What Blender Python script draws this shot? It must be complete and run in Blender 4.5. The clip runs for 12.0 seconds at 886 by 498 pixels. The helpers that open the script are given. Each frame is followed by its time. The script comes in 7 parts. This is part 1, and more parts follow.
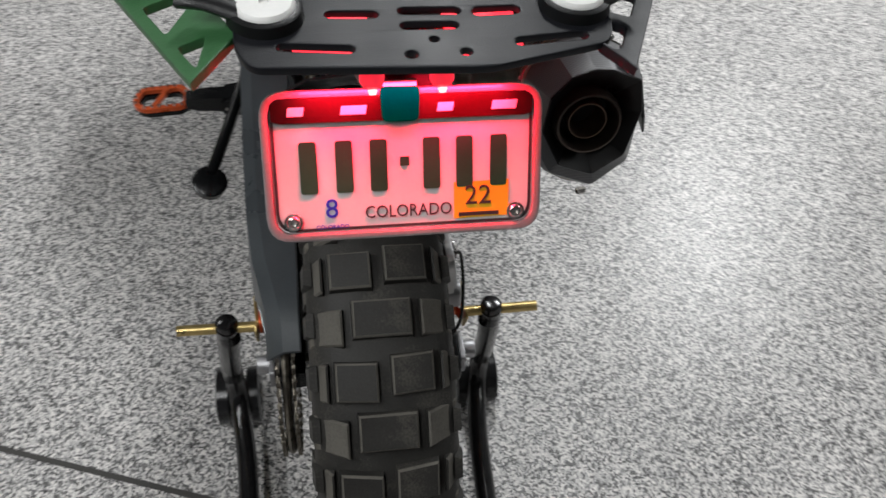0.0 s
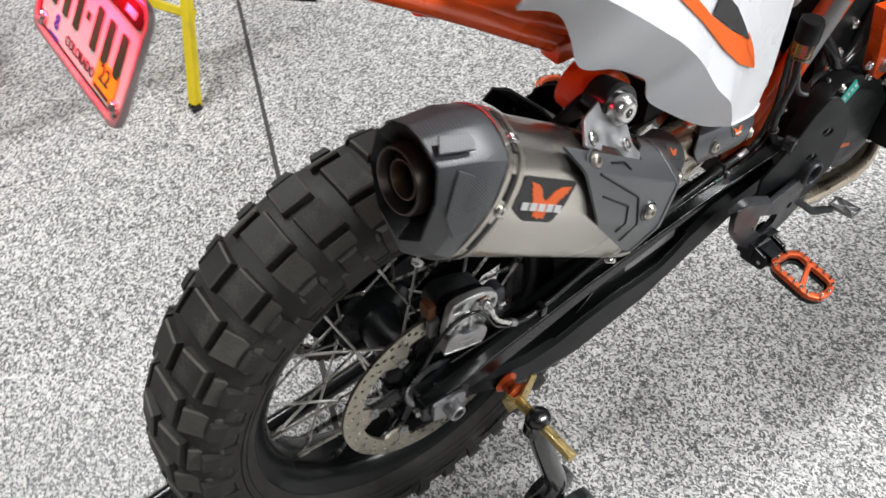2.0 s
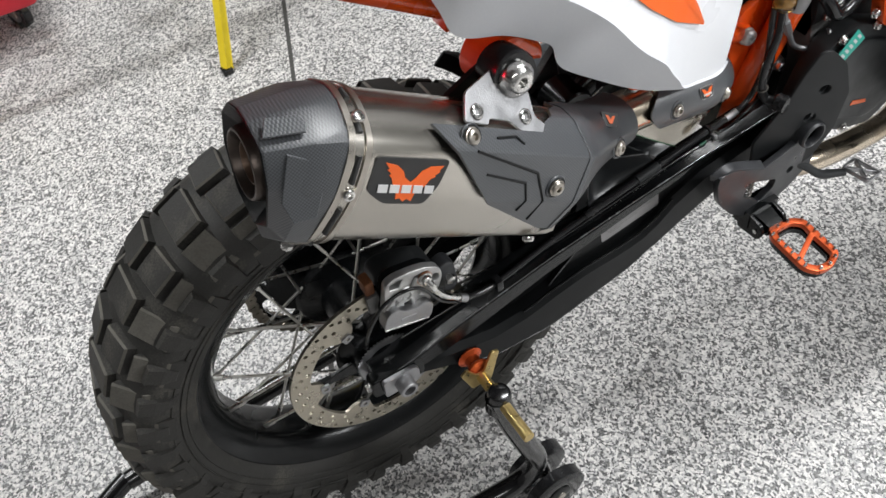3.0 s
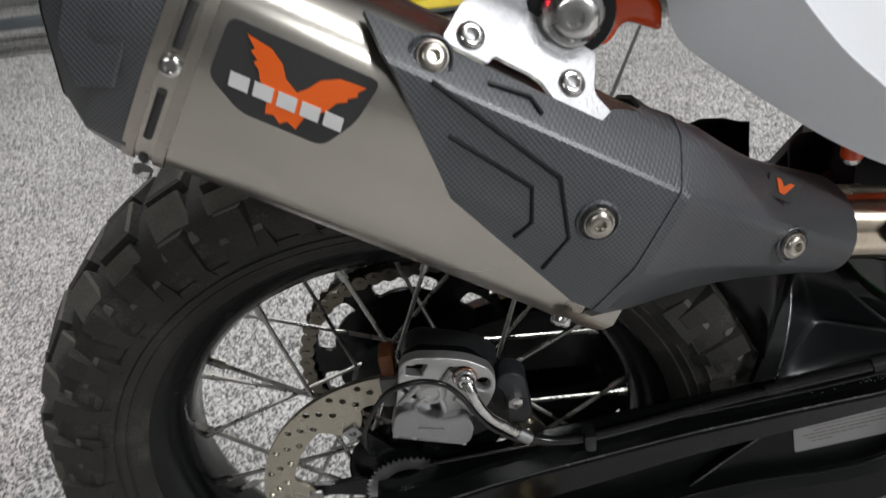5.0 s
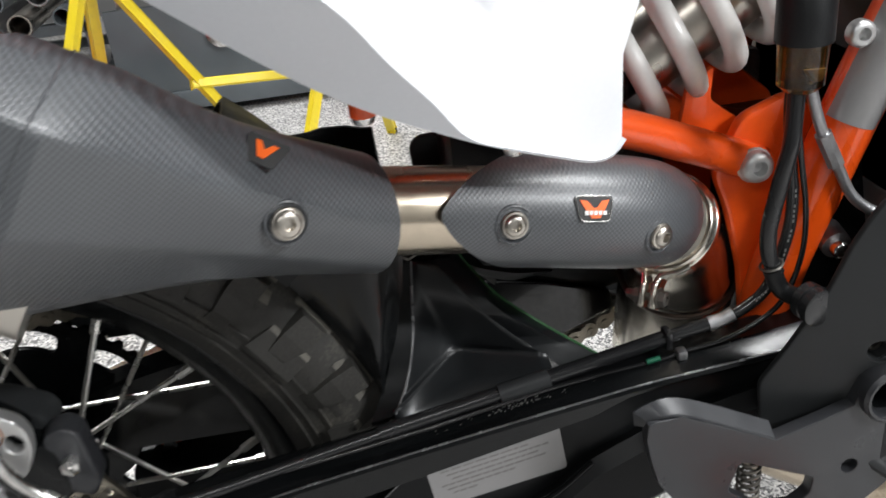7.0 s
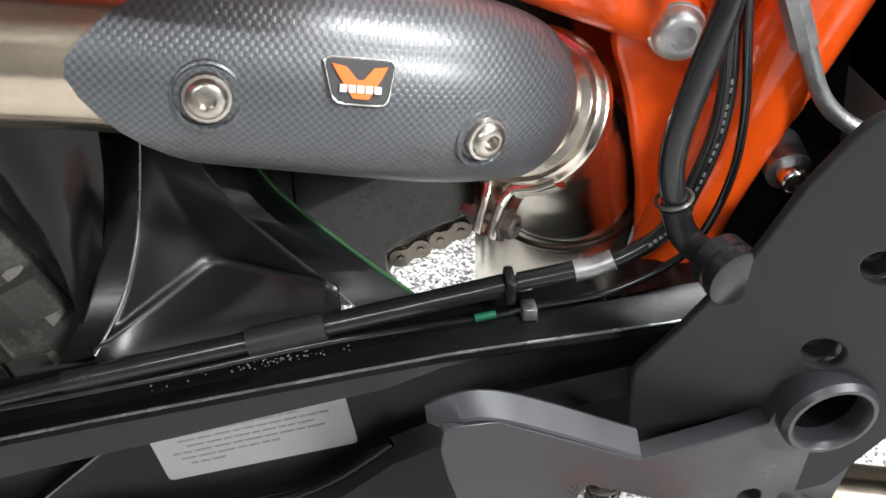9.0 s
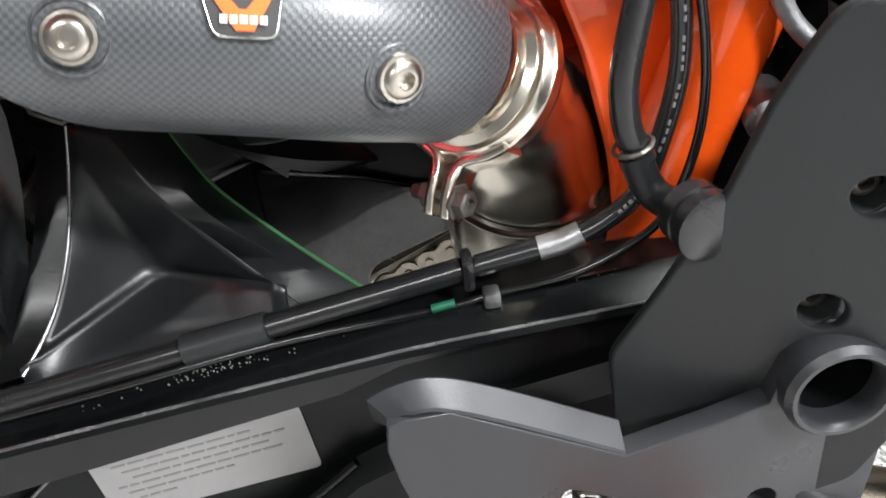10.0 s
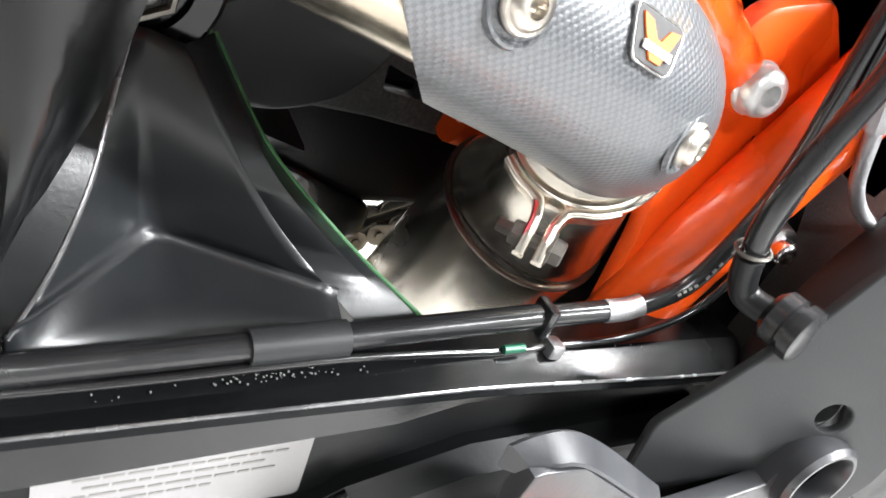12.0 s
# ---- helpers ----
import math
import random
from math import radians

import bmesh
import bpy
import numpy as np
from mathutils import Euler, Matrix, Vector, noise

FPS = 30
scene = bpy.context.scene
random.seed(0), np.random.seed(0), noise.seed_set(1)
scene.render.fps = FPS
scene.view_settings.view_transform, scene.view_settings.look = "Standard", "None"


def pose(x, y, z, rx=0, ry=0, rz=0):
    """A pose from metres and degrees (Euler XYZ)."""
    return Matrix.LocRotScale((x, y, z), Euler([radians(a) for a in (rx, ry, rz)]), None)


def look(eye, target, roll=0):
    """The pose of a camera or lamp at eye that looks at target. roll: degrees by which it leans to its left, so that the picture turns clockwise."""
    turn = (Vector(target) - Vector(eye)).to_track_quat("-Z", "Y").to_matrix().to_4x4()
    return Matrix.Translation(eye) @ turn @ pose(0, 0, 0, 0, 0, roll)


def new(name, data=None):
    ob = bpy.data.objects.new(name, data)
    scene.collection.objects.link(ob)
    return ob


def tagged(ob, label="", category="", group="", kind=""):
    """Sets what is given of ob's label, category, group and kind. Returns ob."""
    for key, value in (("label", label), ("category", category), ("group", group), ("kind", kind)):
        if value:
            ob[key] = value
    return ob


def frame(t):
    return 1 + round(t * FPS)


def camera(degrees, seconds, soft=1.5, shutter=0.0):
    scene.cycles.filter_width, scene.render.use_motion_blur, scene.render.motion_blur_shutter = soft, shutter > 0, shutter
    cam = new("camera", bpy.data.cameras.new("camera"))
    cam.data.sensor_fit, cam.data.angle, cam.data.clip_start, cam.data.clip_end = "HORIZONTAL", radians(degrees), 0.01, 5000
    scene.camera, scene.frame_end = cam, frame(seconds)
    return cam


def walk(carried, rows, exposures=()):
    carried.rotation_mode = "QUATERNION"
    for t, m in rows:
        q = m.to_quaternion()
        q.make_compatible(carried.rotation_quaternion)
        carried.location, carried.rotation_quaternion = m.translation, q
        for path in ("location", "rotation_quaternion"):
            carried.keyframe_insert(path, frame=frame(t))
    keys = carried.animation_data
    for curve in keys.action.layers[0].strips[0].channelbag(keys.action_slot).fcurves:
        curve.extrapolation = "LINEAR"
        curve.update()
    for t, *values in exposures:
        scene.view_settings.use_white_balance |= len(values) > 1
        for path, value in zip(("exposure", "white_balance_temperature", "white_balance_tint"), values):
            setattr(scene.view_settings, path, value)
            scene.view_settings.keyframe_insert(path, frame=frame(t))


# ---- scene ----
cam = camera(53.0, 12.0, shutter=0.3)
PATH = [
    (0, (-0.06, -0.672, 1.394), (0.223, 0.609, -0.116), 5.9),
    (0.3, (0.064, -0.701, 1.399), (0.045, 0.618, -0.104), 0.9),
    (0.5, (0.174, -0.732, 1.387), (-0.029, 0.59, -0.1), 1.1),
    (1, (0.387, -0.717, 1.402), (-0.24, 0.489, -0.066), -1.3),
    (1.5, (0.48, -0.572, 1.391), (-0.329, 0.536, -0.064), 0.4),
    (2, (0.624, -0.393, 1.375), (-0.455, 0.424, -0.097), 1.2),
    (2.5, (0.699, -0.254, 1.355), (-0.442, 0.386, -0.158), -4.0),
    (2.7, (0.711, -0.232, 1.357), (-0.44, 0.383, -0.158), -6.0),
    (4.3, (0.608, 0.061, 1.286), (-0.55, 0.168, -0.341), -7.9),
    (4.5, (0.618, 0.089, 1.213), (-0.708, 0.063, -0.284), -10.0),
    (4.7, (0.605, 0.095, 1.131), (-0.854, 0.042, -0.236), -9.0),
    (5, (0.634, 0.082, 1.008), (-1.031, 0.003, -0.097), -8.0),
    (5.5, (0.634, 0.079, 0.924), (-1.131, 0.067, -0.017), -7.4),
    (6, (0.626, 0.151, 0.9), (-1.146, 0.232, -0.024), -6.9),
    (6.5, (0.636, 0.238, 0.876), (-1.144, 0.392, -0.024), -5.9),
    (7, (0.587, 0.308, 0.866), (-1.18, 0.486, -0.055), -6.4),
    (7.2, (0.535, 0.331, 0.867), (-1.198, 0.512, -0.114), -7.2),
    (8.8, (0.405, 0.437, 0.784), (-1.152, 0.615, -0.459), -1.8),
    (9, (0.4, 0.441, 0.778), (-1.162, 0.606, -0.459), -0.4),
    (9.5, (0.389, 0.471, 0.775), (-1.197, 0.543, -0.441), -5.0),
    (10, (0.396, 0.481, 0.72), (-1.282, 0.551, -0.365), -6.0),
    (10.5, (0.422, 0.464, 0.67), (-1.408, 0.57, -0.128), -2.1),
    (11, (0.392, 0.376, 0.651), (-1.348, 0.965, -0.139), 5.5),
    (11.5, (0.328, 0.291, 0.679), (-1.152, 1.304, -0.205), 15.7),
    (12, (0.317, 0.267, 0.683), (-1.075, 1.393, -0.21), 26.9),
]
# stops by which the clip's camera brightens its picture on the way
EXPOSURES = [(0.0, 0.12), (1.5, 0.68), (2.5, 0.9), (4.5, 0.4), (5.0, 0.4), (5.5, 1.18), (7.0, 1.12), (9.0, 1.85), (9.5, 1.8), (10.5, 2.58), (12.0, 3.15)]
walk(cam, [(t, look(eye, target, roll)) for t, eye, target, roll in PATH], EXPOSURES)
# ---- world, lights, exposure ----
PLATE_W = 0.95
world = bpy.data.worlds.new("garage_air")
scene.world = world
world.use_nodes = True
world.node_tree.nodes["Background"].inputs[0].default_value = (0.75, 0.8, 0.85, 1)
world.node_tree.nodes["Background"].inputs[1].default_value = 0.008

ROOM = (-4.2, 3.2, -3.0, 5.2, 2.7)  # x0, x1, y0, y1, height
STRIPS = [(-1.9, -0.3, 25.0), (-1.9, 2.6, 10.0), (-0.75, -1.1, 16.0), (0.30, 1.6, 28.0), (2.4, -0.6, 9.0), (2.2, 2.6, 84.0)]  # x, y, watts


def strip_lamp(x, y, watts):
    d = bpy.data.lights.new("strip_lamp", "AREA")
    d.shape, d.size, d.size_y, d.energy, d.color = "RECTANGLE", 0.22, 1.2, watts, (0.965, 0.985, 1.0)
    o = new("strip_lamp", d)
    o.matrix_world = pose(x, y, ROOM[4] - 0.10, 0, 0, 0)


for sx, sy, sw in STRIPS:
    strip_lamp(sx, sy, sw)


# ---- materials ----
def nodes_of(name):
    m = bpy.data.materials.new(name)
    m.use_nodes = True
    nt = m.node_tree
    return m, nt, nt.nodes["Principled BSDF"]


def put(nt, kind, **kw):
    n = nt.nodes.new(kind)
    for k, v in kw.items():
        n.inputs[k].default_value = v
    return n


def link(nt, a, ao, b, bi):
    nt.links.new(a.outputs[ao], b.inputs[bi])


def ramp(nt, stops, interp="LINEAR"):
    r = nt.nodes.new("ShaderNodeValToRGB")
    r.color_ramp.interpolation = interp
    els = r.color_ramp.elements
    while len(els) < len(stops):
        els.new(0.5)
    for e, (p, c) in zip(els, stops):
        e.position = p
        e.color = c if len(c) == 4 else (*c, 1)
    return r


def shade(c, k):
    return tuple(min(1, v * k) for v in c[:3])


def pbr(name, base, rough=0.5, metal=0.0, var=0.18, scale=30.0, grain=400.0, bump=0.15, coat=0.0, rvar=0.12, dirt=None, stretch=None, spec=0.5):
    """A surface with stains at one scale and grain at a finer one, in colour, roughness and relief."""
    m, nt, b = nodes_of(name)
    co = nt.nodes.new("ShaderNodeTexCoord")
    mp = nt.nodes.new("ShaderNodeMapping")
    link(nt, co, "Object", mp, "Vector")
    if stretch:
        mp.inputs["Scale"].default_value = stretch
    big = put(nt, "ShaderNodeTexNoise", Scale=scale, Detail=4.0)
    fine = put(nt, "ShaderNodeTexNoise", Scale=grain, Detail=3.0)
    link(nt, mp, 0, big, "Vector"), link(nt, mp, 0, fine, "Vector")
    r = ramp(nt, [(0.3, shade(base, 1 - var)), (0.55, base[:3]), (0.75, dirt or shade(base, 1 + var))])
    mix = nt.nodes.new("ShaderNodeMath")
    mix.operation = "MULTIPLY_ADD"
    mix.inputs[1].default_value = 0.35
    link(nt, fine, 0, mix, 0)
    k = nt.nodes.new("ShaderNodeMath")
    k.operation = "MULTIPLY"
    k.inputs[1].default_value = 0.68
    link(nt, big, 0, k, 0), link(nt, k, 0, mix, 2)
    link(nt, mix, 0, r, 0), link(nt, r, 0, b, "Base Color")
    rr = nt.nodes.new("ShaderNodeMapRange")
    rr.inputs["From Min"].default_value, rr.inputs["From Max"].default_value = 0.3, 0.7
    rr.inputs["To Min"].default_value, rr.inputs["To Max"].default_value = max(0.03, rough - rvar), min(1, rough + rvar)
    link(nt, big, 0, rr, 0), link(nt, rr, 0, b, "Roughness")
    bp = put(nt, "ShaderNodeBump", Strength=bump, Distance=0.001)
    link(nt, fine, 0, bp, "Height"), link(nt, bp, 0, b, "Normal")
    b.inputs["Metallic"].default_value = metal
    b.inputs["Coat Weight"].default_value = coat
    b.inputs["Specular IOR Level"].default_value = spec
    return m


def flake_floor():
    m, nt, b = nodes_of("flake_floor")
    co = nt.nodes.new("ShaderNodeTexCoord")
    warp = put(nt, "ShaderNodeTexNoise", Scale=60.0, Detail=2.0)
    link(nt, co, "Object", warp, "Vector")
    add = nt.nodes.new("ShaderNodeMixRGB")
    add.blend_type = "ADD"
    add.inputs[0].default_value = 0.012
    link(nt, co, "Object", add, 1), link(nt, warp, 1, add, 2)
    v = put(nt, "ShaderNodeTexVoronoi", Scale=270.0, Randomness=1.0)
    v2 = put(nt, "ShaderNodeTexVoronoi", Scale=560.0, Randomness=1.0)
    link(nt, add, 0, v, "Vector"), link(nt, add, 0, v2, "Vector")
    sep, sep2 = nt.nodes.new("ShaderNodeSeparateColor"), nt.nodes.new("ShaderNodeSeparateColor")
    link(nt, v, "Color", sep, 0), link(nt, v2, "Color", sep2, 0)
    r = ramp(nt, [(0.0, (0.010, 0.0105, 0.013)), (0.20, (0.060, 0.063, 0.070)), (0.34, (0.30, 0.305, 0.315)), (0.50, (0.62, 0.625, 0.625)), (0.76, (0.86, 0.86, 0.85))], "CONSTANT")
    r2 = ramp(nt, [(0.0, (0.03, 0.03, 0.034)), (0.24, (0.42, 0.42, 0.42)), (0.55, (0.76, 0.76, 0.74))], "CONSTANT")
    link(nt, sep, 0, r, 0), link(nt, sep2, 1, r2, 0)
    mx = nt.nodes.new("ShaderNodeMixRGB")
    mx.inputs[0].default_value = 0.22
    link(nt, r, 0, mx, 1), link(nt, r2, 0, mx, 2)
    stain = put(nt, "ShaderNodeTexNoise", Scale=2.2, Detail=5.0)
    link(nt, co, "Object", stain, "Vector")
    sr = ramp(nt, [(0.3, (0.86, 0.835, 0.815)), (0.7, (1.0, 0.97, 0.95))])
    link(nt, stain, 0, sr, 0)
    mu = nt.nodes.new("ShaderNodeMixRGB")
    mu.blend_type = "MULTIPLY"
    mu.inputs[0].default_value = 1
    link(nt, mx, 0, mu, 1), link(nt, sr, 0, mu, 2)
    link(nt, mu, 0, b, "Base Color")
    rr = put(nt, "ShaderNodeMapRange")
    rr.inputs["To Min"].default_value, rr.inputs["To Max"].default_value = 0.28, 0.5
    link(nt, sep2, 2, rr, 0), link(nt, rr, 0, b, "Roughness")
    bp = put(nt, "ShaderNodeBump", Strength=0.12, Distance=0.001)
    link(nt, sep, 1, bp, "Height"), link(nt, bp, 0, b, "Normal")
    return m


def carbon_skin():
    """Satin carbon-look film: a fine diagonal weave in tone and relief."""
    m, nt, b = nodes_of("carbon_film")
    co = nt.nodes.new("ShaderNodeTexCoord")
    mp = nt.nodes.new("ShaderNodeMapping")
    mp.inputs["Rotation"].default_value = (radians(-33 + 45), 0, 0)
    link(nt, co, "Object", mp, "Vector")
    sp = nt.nodes.new("ShaderNodeSeparateXYZ")
    link(nt, mp, 0, sp, 0)
    waves = []
    for axis in (1, 2):
        k = nt.nodes.new("ShaderNodeMath")
        k.operation = "MULTIPLY"
        k.inputs[1].default_value = 2 * math.pi / 0.0030
        s = nt.nodes.new("ShaderNodeMath")
        s.operation = "SINE"
        link(nt, sp, axis, k, 0), link(nt, k, 0, s, 0)
        waves.append(s)
    mul = nt.nodes.new("ShaderNodeMath")
    mul.operation = "MULTIPLY"
    link(nt, waves[0], 0, mul, 0), link(nt, waves[1], 0, mul, 1)
    mr = nt.nodes.new("ShaderNodeMapRange")
    mr.inputs["From Min"].default_value, mr.inputs["From Max"].default_value = -0.5, 0.5
    link(nt, mul, 0, mr, 0)
    r = ramp(nt, [(0.0, (0.042, 0.0452, 0.0495)), (1.0, (0.078, 0.0832, 0.0905))])
    link(nt, mr, 0, r, 0), link(nt, r, 0, b, "Base Color")
    rr = nt.nodes.new("ShaderNodeMapRange")
    rr.inputs["To Min"].default_value, rr.inputs["To Max"].default_value = 0.36, 0.46
    link(nt, mr, 0, rr, 0), link(nt, rr, 0, b, "Roughness")
    bp = put(nt, "ShaderNodeBump", Strength=0.4, Distance=0.0004)
    link(nt, mr, 0, bp, "Height"), link(nt, bp, 0, b, "Normal")
    b.inputs["Coat Weight"].default_value = 0.6
    b.inputs["Coat Roughness"].default_value = 0.32
    return m


def glow(name, colour, strength):
    m, nt, b = nodes_of(name)
    b.inputs["Base Color"].default_value = (*colour, 1)
    b.inputs["Emission Color"].default_value = (*colour, 1)
    b.inputs["Emission Strength"].default_value = strength
    return m


def clear(name, colour, rough=0.05, ior=1.45):
    m, nt, b = nodes_of(name)
    b.inputs["Base Color"].default_value = (*colour, 1)
    b.inputs["Transmission Weight"].default_value = 1.0
    b.inputs["Roughness"].default_value = rough
    b.inputs["IOR"].default_value = ior
    return m


FLOOR = flake_floor()
CARBON = carbon_skin()
RUBBER = pbr("tyre_rubber", (0.033, 0.0318, 0.0290), 0.62, var=0.35, scale=26, grain=420, bump=0.35, dirt=(0.085, 0.079, 0.067), spec=0.32)
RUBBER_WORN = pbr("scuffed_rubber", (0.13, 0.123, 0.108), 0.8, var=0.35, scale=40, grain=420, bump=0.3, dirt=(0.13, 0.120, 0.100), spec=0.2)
RUBBER_SOFT = pbr("soft_rubber", (0.012, 0.0122, 0.013), 0.22, bump=0.05, spec=0.5, rvar=0.06)
BLACK = pbr("black_cast_paint", (0.0045, 0.0050, 0.0054), 0.23, var=0.3, scale=14, grain=500, bump=0.05, coat=0.02, rvar=0.06, spec=0.27)
# same black paint with reflections weakened to shade the web and lower rail
BLACK_SHADED = pbr("shaded_cast_paint", (0.0055, 0.0060, 0.0064), 0.36, var=0.3, scale=14, grain=500, bump=0.06, rvar=0.08, spec=0.16)
GLOSS = pbr("black_gloss_paint", (0.006, 0.006, 0.0065), 0.2, var=0.2, bump=0.05, coat=0.4, rvar=0.06)
PLASTIC = pbr("black_plastic", (0.0085, 0.009, 0.0095), 0.38, var=0.2, bump=0.15, grain=700, spec=0.25)
POWDER = pbr("dark_powder_coat", (0.021, 0.0225, 0.0235), 0.42, var=0.14, bump=0.06, grain=900, spec=0.28)
RACKBLACK = pbr("rack_powder_coat", (0.010, 0.0108, 0.0135), 0.40, var=0.14, bump=0.12, grain=900, spec=0.22, rvar=0.04)
STEEL = pbr("brushed_titanium", (0.50, 0.465, 0.415), 0.31, 1.0, var=0.1, scale=20, grain=240, bump=0.05, stretch=(1, 1, 1), rvar=0.06)
BRUSH = pbr("brushed_steel_sleeve", (0.55, 0.52, 0.47), 0.25, 1.0, var=0.07, scale=9, grain=150, bump=0.07, stretch=(1, 0.12, 0.12), rvar=0.06)
PIPE = pbr("warm_stainless_pipe", (0.66, 0.57, 0.45), 0.25, 1.0, var=0.18, scale=16, bump=0.04, dirt=(0.42, 0.33, 0.22))
CLEAN = pbr("clean_stainless", (0.80, 0.75, 0.66), 0.24, 1.0, var=0.06, scale=16, grain=300, bump=0.03, rvar=0.05)
SLATE = pbr("slate_plastic", (0.055, 0.063, 0.069), 0.34, bump=0.1, scale=12)
CHROME = pbr("bright_bolt_steel", (0.72, 0.71, 0.69), 0.22, 1.0, var=0.12, scale=90, bump=0.05)
ALU = pbr("cast_aluminium", (0.42, 0.42, 0.43), 0.45, 1.0, var=0.15, scale=60, grain=500, bump=0.3)
DISC = pbr("worn_disc_steel", (0.50, 0.46, 0.38), 0.34, 1.0, var=0.16, scale=40, bump=0.08)
SPOKE = pbr("spoke_steel", (0.60, 0.59, 0.56), 0.3, 1.0, var=0.25, scale=50, bump=0.05)
LINK = pbr("chain_steel", (0.26, 0.235, 0.195), 0.38, 1.0, var=0.3, scale=120, bump=0.1)
ORANGE = pbr("orange_frame_paint", (0.80, 0.085, 0.006), 0.3, var=0.07, scale=12, bump=0.04, coat=0.5)
ANOD = pbr("orange_anodised", (0.62, 0.10, 0.025), 0.35, 0.6, var=0.12, bump=0.1)
ORANGE_FILM = pbr("orange_film", (0.85, 0.13, 0.012), 0.4, var=0.05, bump=0.03)
WHITE = pbr("white_body_plastic", (0.80, 0.81, 0.84), 0.32, var=0.03, scale=6, bump=0.03, coat=0.2)
# the white plastic toned greyer: the lower panel's shade is in the colour
SHADED_WHITE = pbr("shaded_body_plastic", (0.64, 0.65, 0.68), 0.38, var=0.04, scale=6, bump=0.05)
BRASS = pbr("zinc_yellow_steel", (0.62, 0.47, 0.20), 0.35, 0.9, var=0.18, scale=60, bump=0.1)
YELLOW = pbr("yellow_paint", (0.78, 0.60, 0.02), 0.42, var=0.1, scale=25, bump=0.1, dirt=(0.60, 0.47, 0.05))
GREEN = pbr("green_paint_and_reflection", (0.030, 0.11, 0.038), 0.42, var=0.14, bump=0.12)
LABEL = pbr("silver_label_film", (0.25, 0.245, 0.245), 0.42, 0.15, var=0.06, bump=0.03)
DUSTY = pbr("dusty_plastic", (0.045, 0.046, 0.046), 0.6, var=0.5, scale=25, bump=0.2, dirt=(0.11, 0.108, 0.10), spec=0.3)
SATIN = pbr("satin_black_paint", (0.0100, 0.0112, 0.0122), 0.34, var=0.25, scale=14, grain=500, bump=0.05, spec=0.44, rvar=0.05)
PRINT = pbr("grey_print", (0.17, 0.165, 0.16), 0.5, bump=0.02)
# pale metal that paints the bright highlight along the cast edges
EDGE_GLINT = pbr("edge_glint", (0.22, 0.22, 0.225), 0.22, 0.7, var=0.5, scale=40, bump=0.05)
CALIPER = pbr("bright_cast_silver", (0.58, 0.58, 0.575), 0.42, 0.8, var=0.12, scale=70, grain=600, bump=0.2)
PRINTGREEN = pbr("green_print", (0.02, 0.45, 0.16), 0.5)
HEELCOAT = pbr("satin_cast_coat", (0.027, 0.0280, 0.0310), 0.38, var=0.14, bump=0.05, grain=900, spec=0.5)
CASTGREY = pbr("grey_cast_metal", (0.14, 0.138, 0.135), 0.45, 0.4, var=0.3, scale=60, bump=0.25, grain=600)
DULL = pbr("dull_bolt_steel", (0.16, 0.15, 0.135), 0.5, 0.9, var=0.3, scale=90, bump=0.2)
INK = pbr("dark_ink", (0.03, 0.03, 0.03), 0.6, bump=0.02)
PLATEWHITE = pbr("plate_sheet", (0.66, 0.66, 0.655), 0.38, var=0.05, bump=0.03)
PLATEGREEN = pbr("plate_green_ink", (0.010, 0.075, 0.035), 0.45, bump=0.03)
STICKER_Y = pbr("yellow_sticker", (0.85, 0.50, 0.02), 0.5, var=0.05, bump=0.03)
INKBLUE = pbr("blue_ink", (0.02, 0.04, 0.5), 0.5, bump=0.02)
PUCK = pbr("white_puck", (0.78, 0.78, 0.76), 0.35, var=0.06, bump=0.04)
SPRING = pbr("white_spring_paint", (0.66, 0.65, 0.63), 0.35, var=0.08, bump=0.05)
# for the unseen walls and ceiling; kept dark so that less light bounces
WALLPAINT = pbr("dim_wall_paint", (0.15, 0.15, 0.148), 0.75, var=0.06, scale=2, grain=120, bump=0.15)
REDPLASTIC = pbr("red_plastic", (0.45, 0.02, 0.015), 0.35, var=0.1, bump=0.05)
TEAL = pbr("teal_sticker", (0.02, 0.42, 0.33), 0.4, var=0.05, bump=0.02)
CLEAR_RED = clear("red_lens", (0.55, 0.008, 0.01), 0.12)
AMBER = clear("amber_reservoir", (0.85, 0.45, 0.10), 0.1)
LED_RED = glow("red_led", (1.0, 0.03, 0.05), 2.2)
LENS_LIT = glow("lit_red_lens", (1.0, 0.03, 0.06), 0.7)
LED_WHITE = glow("plate_lamp_led", (1.0, 0.20, 0.20), 5.0)
TUBE_GLOW = glow("strip_diffuser", (1.0, 0.97, 0.93), 4.0)


# ---- mesh helpers ----
def finish(bm, name, mat, parent=None, label="", sharp=38.0, m=None):
    bmesh.ops.recalc_face_normals(bm, faces=bm.faces[:])
    lim = radians(sharp)
    for f in bm.faces:
        f.smooth = True
    for e in bm.edges:
        e.smooth = not (len(e.link_faces) == 2 and e.calc_face_angle(0) > lim)
    plate = bm.faces.layers.int.get("plate") is not None
    me = bpy.data.meshes.new(name)
    bm.to_mesh(me)
    bm.free()
    me.materials.append(mat)
    ob = new(name, me)
    if plate:  # broad faces of a bevelled plate stay flat in their shading
        ob.modifiers.new("flat_faces", "WEIGHTED_NORMAL").keep_sharp = True
    if m is not None:
        ob.matrix_world = m
    if parent is not None:
        ob.parent = parent
        ob.matrix_parent_inverse = Matrix.Identity(4)
    if label:
        ob["label"] = label
    return ob


def part(name, bm, mat, parent, label="", sharp=38.0, m=None):
    return finish(bm, name, mat, parent, label, sharp, m)


def thing(name, at, label, category, group="", kind=""):
    ob = new(name)
    ob.empty_display_size = 0.05
    return tagged(ob, label, category, group, kind)


